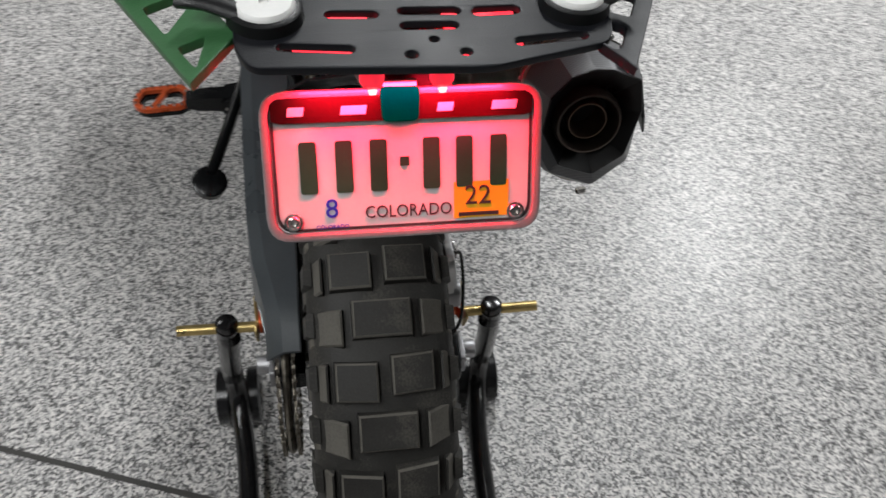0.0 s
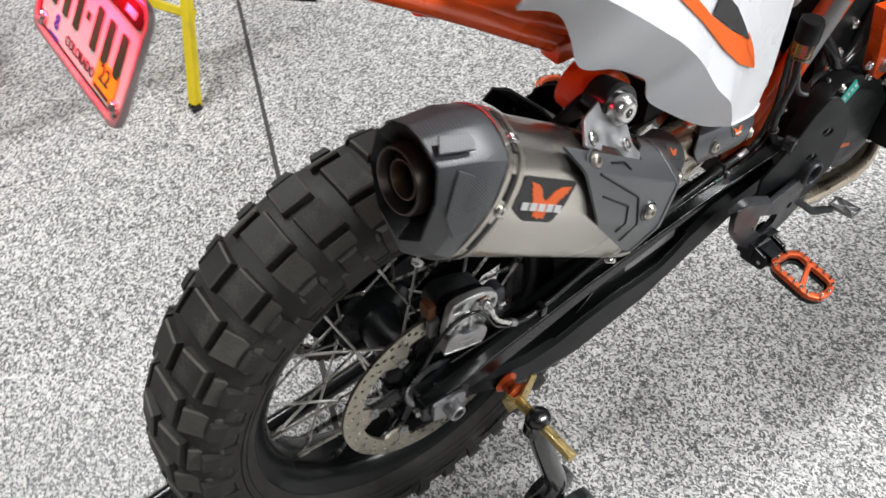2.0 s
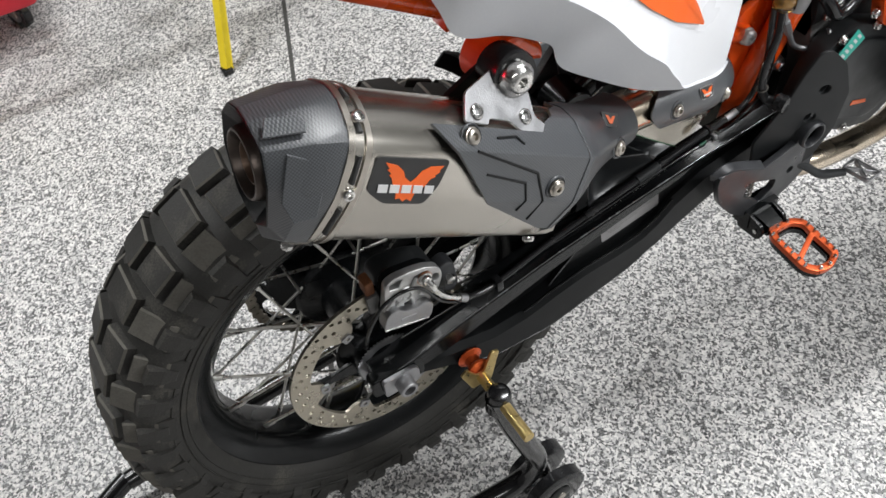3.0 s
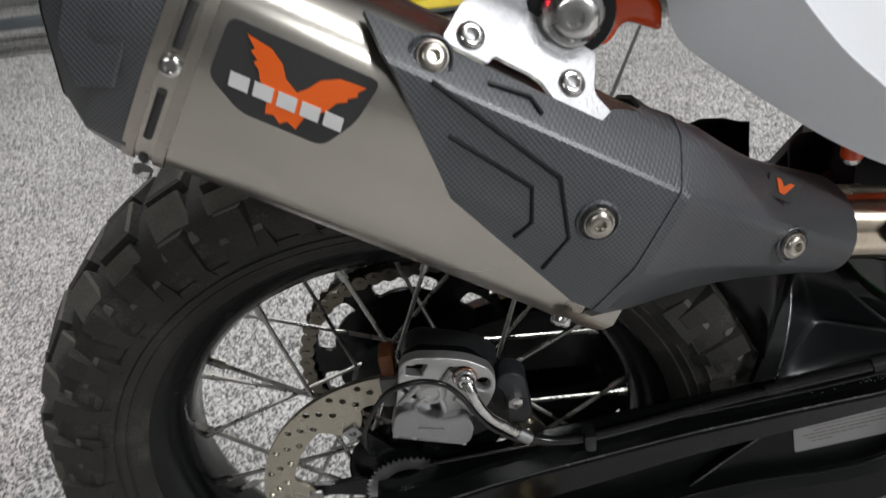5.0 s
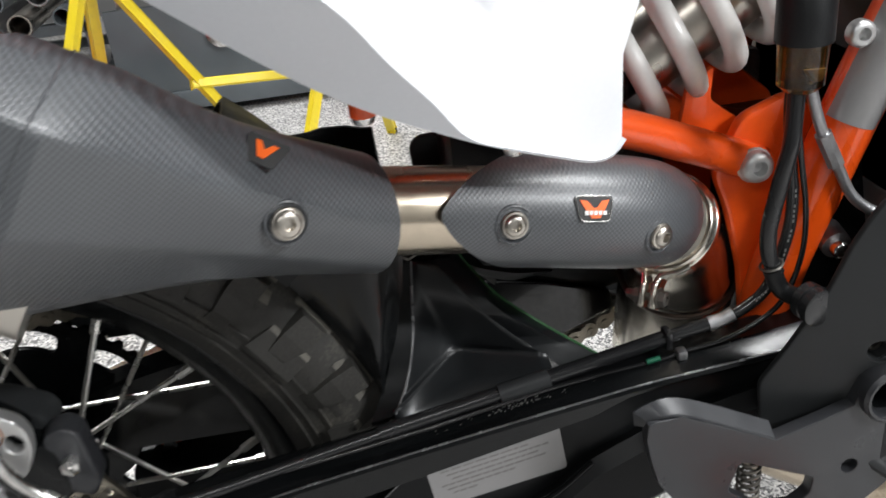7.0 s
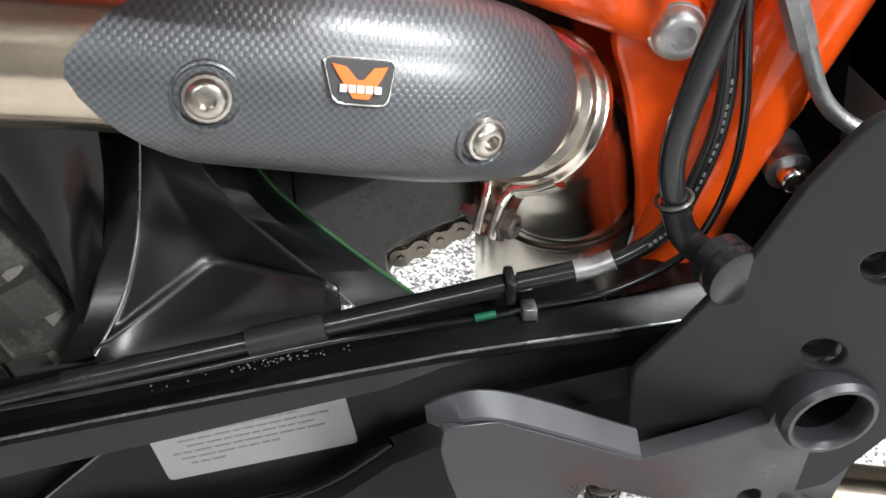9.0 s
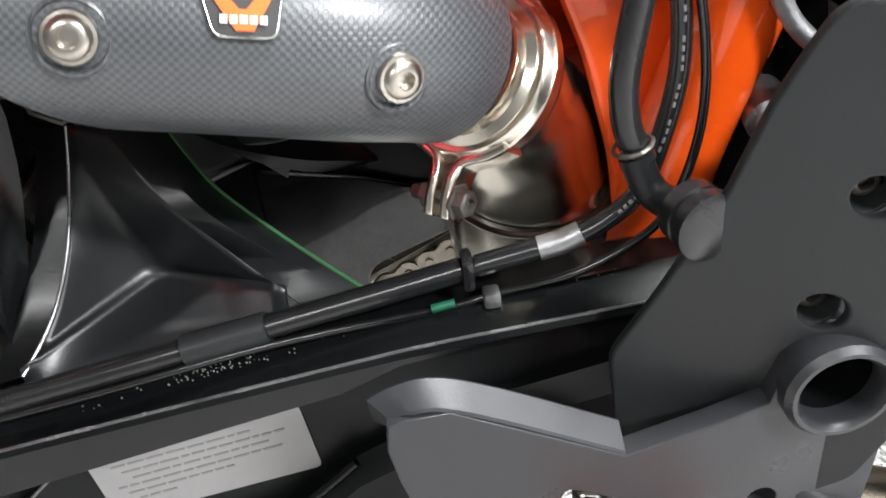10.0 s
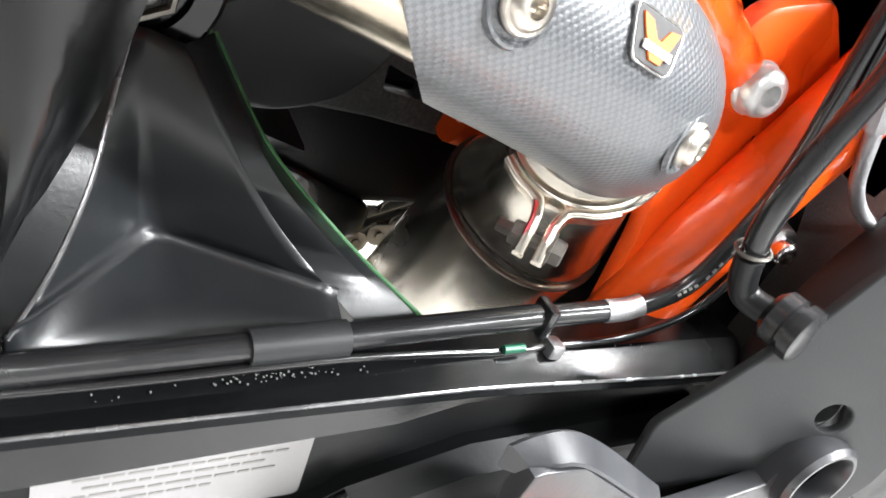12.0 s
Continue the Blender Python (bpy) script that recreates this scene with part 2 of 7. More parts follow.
def soften(bm, w=0.002, seg=2, angle=35.0):
    es = [e for e in bm.edges if len(e.link_faces) == 2 and e.calc_face_angle(0) > radians(angle)]
    if es:
        bmesh.ops.bevel(bm, geom=es, offset=w, segments=seg, affect="EDGES", profile=0.6, clamp_overlap=True)
    return bm


def thicken(bm, t):
    """Gives an open sheet its thickness."""
    bmesh.ops.recalc_face_normals(bm, faces=bm.faces[:])
    bm.normal_update()
    bmesh.ops.solidify(bm, geom=bm.faces[:], thickness=t)


def loft(rings, cap=True, closed=False, bm=None, wrap=True):
    bm = bm or bmesh.new()
    rows = [[bm.verts.new(v) for v in ring] for ring in rings]
    n = len(rows[0])
    pairs = list(zip(rows, rows[1:])) + ([(rows[-1], rows[0])] if closed else [])
    for a, b in pairs:
        for i in range(n if wrap else n - 1):
            j = (i + 1) % n
            try:
                bm.faces.new((a[i], a[j], b[j], b[i]))
            except ValueError:
                pass
    if cap and not closed and wrap:
        bm.faces.new(list(reversed(rows[0])))
        bm.faces.new(rows[-1])
    return bm


def box(x0, x1, y0, y1, z0, z1, w=0.002, seg=2, m=None, bm=None):
    own = bm is None
    bm = bm or bmesh.new()
    r = bmesh.ops.create_cube(bm, size=1.0)["verts"]
    for v in r:
        v.co = Vector(((x0 + x1) / 2 + v.co.x * (x1 - x0), (y0 + y1) / 2 + v.co.y * (y1 - y0), (z0 + z1) / 2 + v.co.z * (z1 - z0)))
        if m is not None:
            v.co = m @ v.co
    if own and w:
        soften(bm, w, seg)
    return bm


def glide(pts, steps=6, closed=False):
    """Points along a smooth curve through pts (Catmull-Rom)."""
    P = [Vector(p) for p in pts]
    out = []
    n = len(P)
    for i in range(n if closed else n - 1):
        p0, p1, p2, p3 = (P[(i - 1) % n], P[i], P[(i + 1) % n], P[(i + 2) % n]) if closed else (P[max(i - 1, 0)], P[i], P[i + 1], P[min(i + 2, n - 1)])
        for s in range(steps):
            t = s / steps
            out.append(0.5 * ((2 * p1) + (p2 - p0) * t + (2 * p0 - 5 * p1 + 4 * p2 - p3) * t * t + (3 * p1 - p0 - 3 * p2 + p3) * t ** 3))
    if not closed:
        out.append(P[-1])
    return out


def even(line_, n):
    """The same line with n points at even steps, slightly smoothed."""
    P = [Vector(p) for p in line_]
    run = [0.0]
    for a, b in zip(P, P[1:]):
        run.append(run[-1] + (b - a).length)
    out = [Vector([float(np.interp(run[-1] * i / (n - 1), run, [p[k] for p in P])) for k in range(3)]) for i in range(n)]
    for _ in range(2):
        out = [out[0]] + [(a + 2 * b + c) / 4 for a, b, c in zip(out, out[1:], out[2:])] + [out[-1]]
    return out


def tube(pts, r, seg=12, steps=6, smooth=True, closed=False, flat=1.0, up=None, bm=None):
    """A swept round (or, by flat, oval) bar along pts; r one radius or one for each given point."""
    P = glide(pts, steps, closed) if smooth and len(pts) > 2 else [Vector(p) for p in pts]
    if isinstance(r, (int, float)):
        R = [r] * len(P)
    else:
        R = [float(v) for v in np.interp(np.linspace(0, len(r) - 1, len(P)), range(len(r)), r)]
    rings = []
    u = Vector(up) if up else None
    last = None
    for i, p in enumerate(P):
        a = P[(i + 1) % len(P)] if closed or i < len(P) - 1 else p
        b = P[i - 1] if closed or i > 0 else p
        t = (a - b).normalized()
        if last is None:
            u0 = u or (Vector((0, 0, 1)) if abs(t.z) < 0.9 else Vector((1, 0, 0)))
        else:
            u0 = last
        side = t.cross(u0)
        if side.length < 1e-6:
            side = t.orthogonal()
        side.normalize()
        upv = side.cross(t).normalized()
        last = upv
        rings.append([p + R[i] * (math.cos(k) * side + math.sin(k) * upv * flat) for k in (2 * math.pi * j / seg for j in range(seg))])
    return loft(rings, True, closed, bm)


def lathe(profile, seg=48, axis="x", centre=(0, 0, 0), closed=True, bm=None, arc=None):
    """Turns a profile of (along, radius) pairs round the axis through centre."""
    c = Vector(centre)
    a0, a1 = arc or (0, 2 * math.pi)
    full = arc is None
    rings = []
    for i in range(seg if full else seg + 1):
        k = a0 + (a1 - a0) * i / seg
        ring = []
        for s, r in profile:
            if axis == "x":
                v = Vector((s, r * math.cos(k), r * math.sin(k)))
            elif axis == "y":
                v = Vector((r * math.cos(k), s, r * math.sin(k)))
            else:
                v = Vector((r * math.cos(k), r * math.sin(k), s))
            ring.append(c + v)
        rings.append(ring)
    return loft(rings, cap=not full, closed=full, bm=bm, wrap=closed)


def turn_to(axis):
    """Rotation that carries z on to axis."""
    return Vector((0, 0, 1)).rotation_difference(Vector(axis).normalized()).to_matrix().to_4x4()


def disc_stack(rows, seg=20, m=None):
    """A turned piece along z from (height, radius) rows, closed at both ends."""
    rings = [[Vector((r * math.cos(2 * math.pi * i / seg), r * math.sin(2 * math.pi * i / seg), h)) for i in range(seg)] for h, r in rows]
    bm = loft(rings)
    if m is not None:
        bmesh.ops.transform(bm, matrix=m, verts=bm.verts[:])
    return bm


def sheet(outline, thick, holes=(), bevel=0.0, m=None, res=3):
    """A flat plate with holes, in its own x-y plane, thick along z, moved by m; returns a bmesh."""
    cu = bpy.data.curves.new("outline", "CURVE")
    cu.dimensions, cu.fill_mode = "2D", "BOTH"
    cu.extrude, cu.bevel_depth, cu.bevel_resolution = max(thick / 2 - bevel, 0), bevel, 1 if bevel else 0
    cu.offset = -bevel
    for loop in (outline, *holes):
        s = cu.splines.new("POLY")
        s.points.add(len(loop) - 1)
        for q, (a, b) in zip(s.points, loop):
            q.co = (a, b, 0, 1)
        s.use_cyclic_u = True
    tmp = bpy.data.objects.new("outline", cu)
    me = tmp.to_mesh()
    bm = bmesh.new()
    bm.from_mesh(me)
    tmp.to_mesh_clear()
    bpy.data.objects.remove(tmp)
    bpy.data.curves.remove(cu)
    bmesh.ops.remove_doubles(bm, verts=bm.verts[:], dist=1e-5)
    if bevel:
        bm.faces.layers.int.new("plate")
    if m is not None:
        bmesh.ops.transform(bm, matrix=m, verts=bm.verts[:])
    return bm


def ringpts(cx, cy, r, n=12, ry=None, a0=0.0):
    return [(cx + r * math.cos(a0 + 2 * math.pi * i / n), cy + (ry or r) * math.sin(a0 + 2 * math.pi * i / n)) for i in range(n)]


def slotpts(x0, y0, x1, y1, r, n=5):
    d = math.atan2(y1 - y0, x1 - x0)
    out = []
    for i in range(n + 1):
        k = d - math.pi / 2 + math.pi * i / n
        out.append((x1 + r * math.cos(k), y1 + r * math.sin(k)))
    for i in range(n + 1):
        k = d + math.pi / 2 + math.pi * i / n
        out.append((x0 + r * math.cos(k), y0 + r * math.sin(k)))
    return out


def rounded(pts, r=0.006, n=3):
    """A polygon with its corners rounded off."""
    out = []
    N = len(pts)
    for i in range(N):
        p, a, b = Vector(pts[i]), Vector(pts[i - 1]), Vector(pts[(i + 1) % N])
        da, db = (a - p), (b - p)
        k = min(r, da.length * 0.45, db.length * 0.45)
        s, e = p + da.normalized() * k, p + db.normalized() * k
        for j in range(n + 1):
            t = j / n
            q = s * (1 - t) ** 2 + p * 2 * t * (1 - t) + e * t * t
            out.append(tuple(q))
    return out


def side_m(x):
    """Plate plane across the bike: local x is ahead, local y is up, thickness along x."""
    return Matrix(((0, 0, 1, x), (1, 0, 0, 0), (0, 1, 0, 0), (0, 0, 0, 1)))


def bolt_bm(at, axis, r=0.009, h=0.005, socket=True, washer=0.0):
    rows = []
    if washer:
        rows += [(0, washer), (0.0012, washer), (0.0022, washer * 0.94), (0.0024, r * 1.04)]
    else:
        rows += [(0, r)]
    rows += [(h * 0.62, r), (h * 0.86, r * 0.90), (h * 0.97, r * 0.72), (h, r * 0.54)]
    if socket:
        rows += [(h, r * 0.47), (h * 0.85, r * 0.44), (h * 0.30, r * 0.41)]
    return disc_stack(rows, 18, Matrix.Translation(at) @ turn_to(axis))


def bolt(at, axis, parent, r=0.009, h=0.005, washer=0.0, mat=None, name="bolt"):
    return part(name, bolt_bm(at, axis, r, h, True, washer), mat or CHROME, parent)


def bolt_recess(p, ax, parent):
    """The raised rim of the dish that a shield's bolt sits in."""
    part("bolt_recess", lathe([(-0.0016, 0.0096), (-0.0002, 0.0100), (0.0004, 0.0106), (0.0000, 0.0114), (-0.0016, 0.0120)], 28, "z"), CARBON, parent, m=Matrix.Translation(Vector(p)) @ turn_to(Vector(ax)))


def letters(text, size, m, mat, parent, name="lettering", thick=0.0006, align="CENTER", stretch=1.0):
    cu = bpy.data.curves.new("text", "FONT")
    cu.body, cu.size, cu.extrude, cu.align_x, cu.align_y = text, size, thick / 2, align, "CENTER"
    cu.resolution_u = 3
    tmp = bpy.data.objects.new("text", cu)
    me = tmp.to_mesh()
    bm = bmesh.new()
    bm.from_mesh(me)
    tmp.to_mesh_clear()
    bpy.data.objects.remove(tmp)
    bmesh.ops.transform(bm, matrix=m @ Matrix.Diagonal((stretch, 1, 1, 1)), verts=bm.verts[:])
    return part(name, bm, mat, parent)


# ---- the garage ----
x0, x1, y0, y1, high = ROOM
bm = bmesh.new()
box(x0, x1, y0, y1, -0.1, 0.0, 0, bm=bm)
floor = tagged(finish(bm, "floor", FLOOR), "grey white and black flake epoxy garage floor", "floor", kind="structure")
bm = bmesh.new()
box(x0, x1, y0, y1, high, high + 0.1, 0, bm=bm)
tagged(finish(bm, "ceiling", WALLPAINT), "unseen garage ceiling, dark grey to limit bounced light", "ceiling", kind="structure")
for nm, b6 in (("wall_west", (x0 - 0.12, x0, y0, y1)), ("wall_east", (x1, x1 + 0.12, y0, y1)), ("wall_south", (x0 - 0.12, x1 + 0.12, y0 - 0.12, y0)), ("wall_north", (x0 - 0.12, x1 + 0.12, y1, y1 + 0.12))):
    tagged(finish(box(*b6, -0.1, high + 0.1, 0), nm, WALLPAINT), "unseen garage wall, dark grey to limit bounced light", "wall", kind="structure")

for sx, sy, sw in STRIPS:
    fx = thing("ceiling_light", (sx, sy, high), "long white strip light on the garage ceiling", "light", "ceiling strip lights")
    part("housing", box(sx - 0.14, sx + 0.14, sy - 0.63, sy + 0.63, high - 0.05, high, 0.004), WALLPAINT, fx)
    part("diffuser", box(sx - 0.11, sx + 0.11, sy - 0.60, sy + 0.60, high - 0.075, high - 0.051, 0.006), TUBE_GLOW, fx)

# ---- the motorcycle ----
AX = Vector((0.0, 0.0, 0.388))  # rear axle
bike = thing("motorcycle", AX, "white and orange adventure motorcycle with knobbly rear tyre on stand", "motorcycle")

# rear tyre: carcass and tread blocks
TYRE = [(-0.050, 0.240), (-0.058, 0.246), (-0.066, 0.262), (-0.0735, 0.284), (-0.0735, 0.300), (-0.066, 0.316), (-0.048, 0.3265), (-0.024, 0.3315), (0, 0.333)]
TYRE = TYRE + [(-a, r) for a, r in reversed(TYRE[:-1])]
tyre = part("tyre", lathe(TYRE + [(0.045, 0.236), (-0.045, 0.236)], 120, "x", AX), RUBBER, bike, "dusty black knobbly off-road tyre")


for side in (1, -1):
    for r_, a_ in ((0.258, 0.0645), (0.2665, 0.0685), (0.279, 0.0728)):
        part("sidewall_bead", tube([AX + Vector((side * a_, r_ * math.cos(k), r_ * math.sin(k))) for k in (2 * math.pi * i / 90 for i in range(90))], 0.0011, 6, 1, False, True), RUBBER, tyre)


def crown(a):
    """Radius of the tread surface at a distance a from the wheel's middle."""
    return 0.3435 - 0.0012 * (a / 0.02) ** 2 - 0.018 * max(0, (abs(a) - 0.045) / 0.03) ** 2


def tread_mesh(name, a0, a1, length, skew=0.0, drop=0.0):
    """One tread block from a0 to a1 across the tyre; drop lets its outer edge run down the shoulder."""
    bm = bmesh.new()
    rings = []
    out = 1 if a1 > 0 else -1
    for depth, inset in ((0.018, -0.0020), (0.0022, 0.0), (0.0, 0.0020)):
        ring = []
        for s, e in ((-1, 0), (1, 0), (1, 1), (-1, 1)):
            a = (a0 + inset) if e == 0 else (a1 - inset)
            y = s * (length / 2 - inset) + skew * (1 if e else -1)
            edge = drop if (e == 1) == (out > 0) else 0.0
            ring.append(Vector((a, y, crown(a) - depth - edge)))
        rings.append(ring)
    loft(rings, True, False, bm)
    bmesh.ops.recalc_face_normals(bm, faces=bm.faces[:])
    me = bpy.data.meshes.new(name)
    bm.to_mesh(me)
    bm.free()
    me.materials.append(RUBBER)
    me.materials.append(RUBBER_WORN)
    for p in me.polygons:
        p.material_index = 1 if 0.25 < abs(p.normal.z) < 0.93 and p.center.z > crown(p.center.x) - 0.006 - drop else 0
    return me


KINDS = {
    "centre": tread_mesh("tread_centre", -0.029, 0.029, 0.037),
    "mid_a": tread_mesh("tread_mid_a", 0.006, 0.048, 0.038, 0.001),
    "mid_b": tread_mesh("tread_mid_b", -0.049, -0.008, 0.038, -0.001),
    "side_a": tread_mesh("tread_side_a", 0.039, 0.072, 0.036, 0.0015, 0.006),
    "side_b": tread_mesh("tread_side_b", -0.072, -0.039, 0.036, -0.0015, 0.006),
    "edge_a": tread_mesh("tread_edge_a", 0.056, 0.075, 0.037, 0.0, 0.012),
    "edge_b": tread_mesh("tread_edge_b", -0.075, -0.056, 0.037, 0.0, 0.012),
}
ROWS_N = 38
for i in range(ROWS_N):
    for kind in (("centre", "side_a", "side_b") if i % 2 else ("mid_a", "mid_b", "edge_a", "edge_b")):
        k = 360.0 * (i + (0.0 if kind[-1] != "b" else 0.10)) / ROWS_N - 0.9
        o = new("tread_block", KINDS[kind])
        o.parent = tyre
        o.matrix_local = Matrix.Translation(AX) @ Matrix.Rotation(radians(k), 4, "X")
# ribs that run from the shoulder blocks down the side wall
for side in (1, -1):
    bm = bmesh.new()
    pr = [(0.0745, 0.318), (0.0775, 0.300), (0.0768, 0.284), (0.0700, 0.272)]
    rings = []
    for a, r in pr:
        w = 0.013 if r > 0.29 else 0.009
        rings.append([Vector((side * (a + dx), y, r)) for dx, y in ((-0.008, -w), (0.0, -w * 0.8), (0.0, w * 0.8), (-0.008, w))])
    loft(rings, True, False, bm)
    bmesh.ops.recalc_face_normals(bm, faces=bm.faces[:])
    me = bpy.data.meshes.new("shoulder_rib")
    bm.to_mesh(me)
    bm.free()
    me.materials.append(RUBBER)
    for i in range(0, ROWS_N):
        o = new("shoulder_rib", me)
        o.parent = tyre
        o.matrix_local = Matrix.Translation(AX) @ Matrix.Rotation(radians(360.0 * i / ROWS_N - 0.9), 4, "X")

# rim, hub, spokes
RIM = [(-0.052, 0.2485), (-0.046, 0.2495), (-0.043, 0.240), (-0.030, 0.228), (0.030, 0.228), (0.043, 0.240), (0.046, 0.2495), (0.052, 0.2485), (0.053, 0.240), (0.047, 0.228), (0.036, 0.216), (0.022, 0.209), (-0.022, 0.209), (-0.036, 0.216), (-0.047, 0.228), (-0.053, 0.240)]
rim = part("rim", lathe(RIM, 96, "x", AX), BLACK, bike, "black spoked wheel rim", sharp=30)
HUB = [(-0.062, 0.022), (-0.062, 0.060), (-0.056, 0.064), (-0.048, 0.060), (-0.040, 0.034), (0.040, 0.034), (0.050, 0.056), (0.058, 0.060), (0.064, 0.056), (0.070, 0.040), (0.072, 0.022)]
part("hub", lathe(HUB, 48, "x", AX), BLACK, bike)
NS = 32
for i in range(NS):
    side = 1 if i % 2 else -1
    k = 2 * math.pi * i / NS
    lean = (1 if (i // 2) % 2 else -1) * radians(46)
    hubp = AX + Vector((side * 0.055, 0.055 * math.cos(k + lean), 0.055 * math.sin(k + lean)))
    rimp = AX + Vector((side * 0.012, 0.212 * math.cos(k), 0.212 * math.sin(k)))
    d = (rimp - hubp).normalized()
    sp = part("spoke", tube([hubp, rimp], 0.0021, 8), SPOKE, bike)
    part("nipple", tube([rimp - d * 0.020, rimp], 0.0036, 8), SPOKE, sp)

# brake disc with drilled holes, carrier and sensor ring
DX = 0.080
holes = []
for i in range(30):
    k = 2 * math.pi * i / 30
    for j, r in enumerate((0.1135, 0.1215, 0.1285)):
        kk = k + 0.07 * j
        holes.append(ringpts(r * math.cos(kk), r * math.sin(kk), 0.0030, 8))
inner = []
LOBE = radians(119)  # one of the six lugs that carry the disc
for i in range(144):
    k = 2 * math.pi * i / 144
    q = math.cos(6 * (k - LOBE))
    rr = 0.1075 - 0.022 * max(0.0, (q - 0.35) / 0.65) ** 0.6
    inner.append((rr * math.cos(k), rr * math.sin(k)))
mdisc = side_m(DX)
mdisc.translation = (DX, AX.y, AX.z)
disc = part("brake_disc", sheet(ringpts(0, 0, 0.1345, 96), 0.005, [inner] + holes, 0.0004, mdisc), DISC, bike, "drilled steel brake disc with worn tan sheen", sharp=50)
for i in range(6):
    k = LOBE + 2 * math.pi * i / 6
    c, sn = math.cos(k), math.sin(k)
    a = rounded([(q * c - w * sn, q * sn + w * c) for q, w in ((0.040, 0.013), (0.074, 0.006), (0.094, 0.008), (0.094, -0.008), (0.074, -0.006), (0.040, -0.013))], 0.004)
    m2 = side_m(DX)
    m2.translation = (DX - 0.006, AX.y, AX.z)
    part("carrier_arm", sheet(a, 0.006, (), 0.0008, m2), BLACK, disc)
    m2 = m2.copy()
    m2.translation = (DX + 0.0035, AX.y, AX.z)
    part("disc_button", sheet(rounded([(0.0885 * c + u * c - w * sn, 0.0885 * sn + u * sn + w * c) for u, w in ((-0.006, -0.007), (0.006, -0.007), (0.006, 0.007), (-0.006, 0.007))], 0.002), 0.004, [ringpts(0.0885 * c, 0.0885 * sn, 0.0030, 12)], 0.0008, m2), ALU, disc)
tone = []
for i in range(96):
    k = 2 * math.pi * i / 96
    rr = 0.043 if i % 2 else 0.039
    tone.append((rr * math.cos(k), rr * math.sin(k)))
m2 = side_m(DX + 0.006)
m2.translation = (DX + 0.006, AX.y, AX.z)
part("sensor_ring", sheet(tone, 0.002, [ringpts(0, 0, 0.029, 32)], 0, m2), ALU, disc)

# chain, sprocket
CX = -0.105
teeth = []
for i in range(180):
    k = 2 * math.pi * i / 180
    rr = 0.1165 if i % 4 in (0, 1) else 0.111
    teeth.append((rr * math.cos(k), rr * math.sin(k)))
cut = []
for i in range(6):
    k = 2 * math.pi * i / 6 + radians(28)
    cut.append(rounded([(q * math.cos(k + a), q * math.sin(k + a)) for q, a in ((0.083, -0.36), (0.101, -0.36), (0.105, -0.18), (0.1055, 0), (0.105, 0.18), (0.101, 0.36), (0.083, 0.36), (0.0865, 0.18), (0.0875, 0), (0.0865, -0.18))], 0.006))
m2 = side_m(CX)
m2.translation = (CX, AX.y, AX.z)
sprocket = part("rear_sprocket", sheet(teeth, 0.006, cut, 0.0006, m2), BLACK, bike)
FS = Vector((0, 0.640, 0.520))
d2 = Vector((0, FS.y - AX.y, FS.z - AX.z))
base = math.atan2(d2.z, d2.y)
R1, R2, SAG = 0.1138, 0.036, 0.049
off = math.acos((R1 - R2) / d2.length)
loop = []
for i in range(40):
    k = base + off + (2 * math.pi - 2 * off) * i / 39
    loop.append(Vector((CX, AX.y + R1 * math.cos(k), AX.z + R1 * math.sin(k))))
low0 = loop[-1].copy()
low1 = Vector((CX, FS.y + R2 * math.cos(base - off), FS.z + R2 * math.sin(base - off)))
for i in range(1, 16):
    t = i / 16
    loop.append(low0.lerp(low1, t) - Vector((0, 0, SAG * 4 * t * (1 - t))))  # the slack lower run
for i in range(14):
    k = base - off + 2 * off * i / 13
    loop.append(Vector((CX, FS.y + R2 * math.cos(k), FS.z + R2 * math.sin(k))))
cum = [0.0]
for a, b in zip(loop, loop[1:] + loop[:1]):
    cum.append(cum[-1] + (b - a).length)


def on_loop(s):
    s %= cum[-1]
    for i in range(len(loop)):
        if cum[i] <= s <= cum[i + 1]:
            return loop[i].lerp(loop[(i + 1) % len(loop)], (s - cum[i]) / max(1e-9, cum[i + 1] - cum[i]))


chain = part("drive_chain", tube([on_loop(cum[-1] * i / 240) for i in range(240)], 0.0052, 8, 1, False, True), LINK, bike, "greasy steel drive chain")
pitch = cum[-1] / round(cum[-1] / 0.01588)


def link_mesh(w):
    bm = bmesh.new()
    for s in (-1, 1):
        pts = []
        for c in (-1, 1):
            for i in range(7):
                k = (math.pi / 2 if c < 0 else -math.pi / 2) + math.pi * i / 6
                pts.append((c * pitch / 2 + 0.0082 * math.cos(k), 0.0082 * math.sin(k)))
            pts.append((0.0, c * 0.0050))
        lo = [bm.verts.new((s * w - 0.0008, a, b)) for a, b in pts]
        hi = [bm.verts.new((s * w + 0.0008, a, b)) for a, b in pts]
        bm.faces.new(lo), bm.faces.new(hi)
        for i in range(len(lo)):
            j = (i + 1) % len(lo)
            bm.faces.new((lo[i], lo[j], hi[j], hi[i]))
        for c in (-1, 1):
            a0 = [bm.verts.new((s * w, c * pitch / 2 + 0.003 * math.cos(q), 0.003 * math.sin(q))) for q in (i * math.pi / 3 for i in range(6))]
            a1 = [bm.verts.new((s * (w + 0.0022), c * pitch / 2 + 0.0028 * math.cos(q), 0.0028 * math.sin(q))) for q in (i * math.pi / 3 for i in range(6))]
            bm.faces.new(a1)
            for i in range(6):
                bm.faces.new((a0[i], a0[(i + 1) % 6], a1[(i + 1) % 6], a1[i]))
    bmesh.ops.recalc_face_normals(bm, faces=bm.faces[:])
    me = bpy.data.meshes.new("link")
    bm.to_mesh(me)
    bm.free()
    me.materials.append(LINK)
    return me


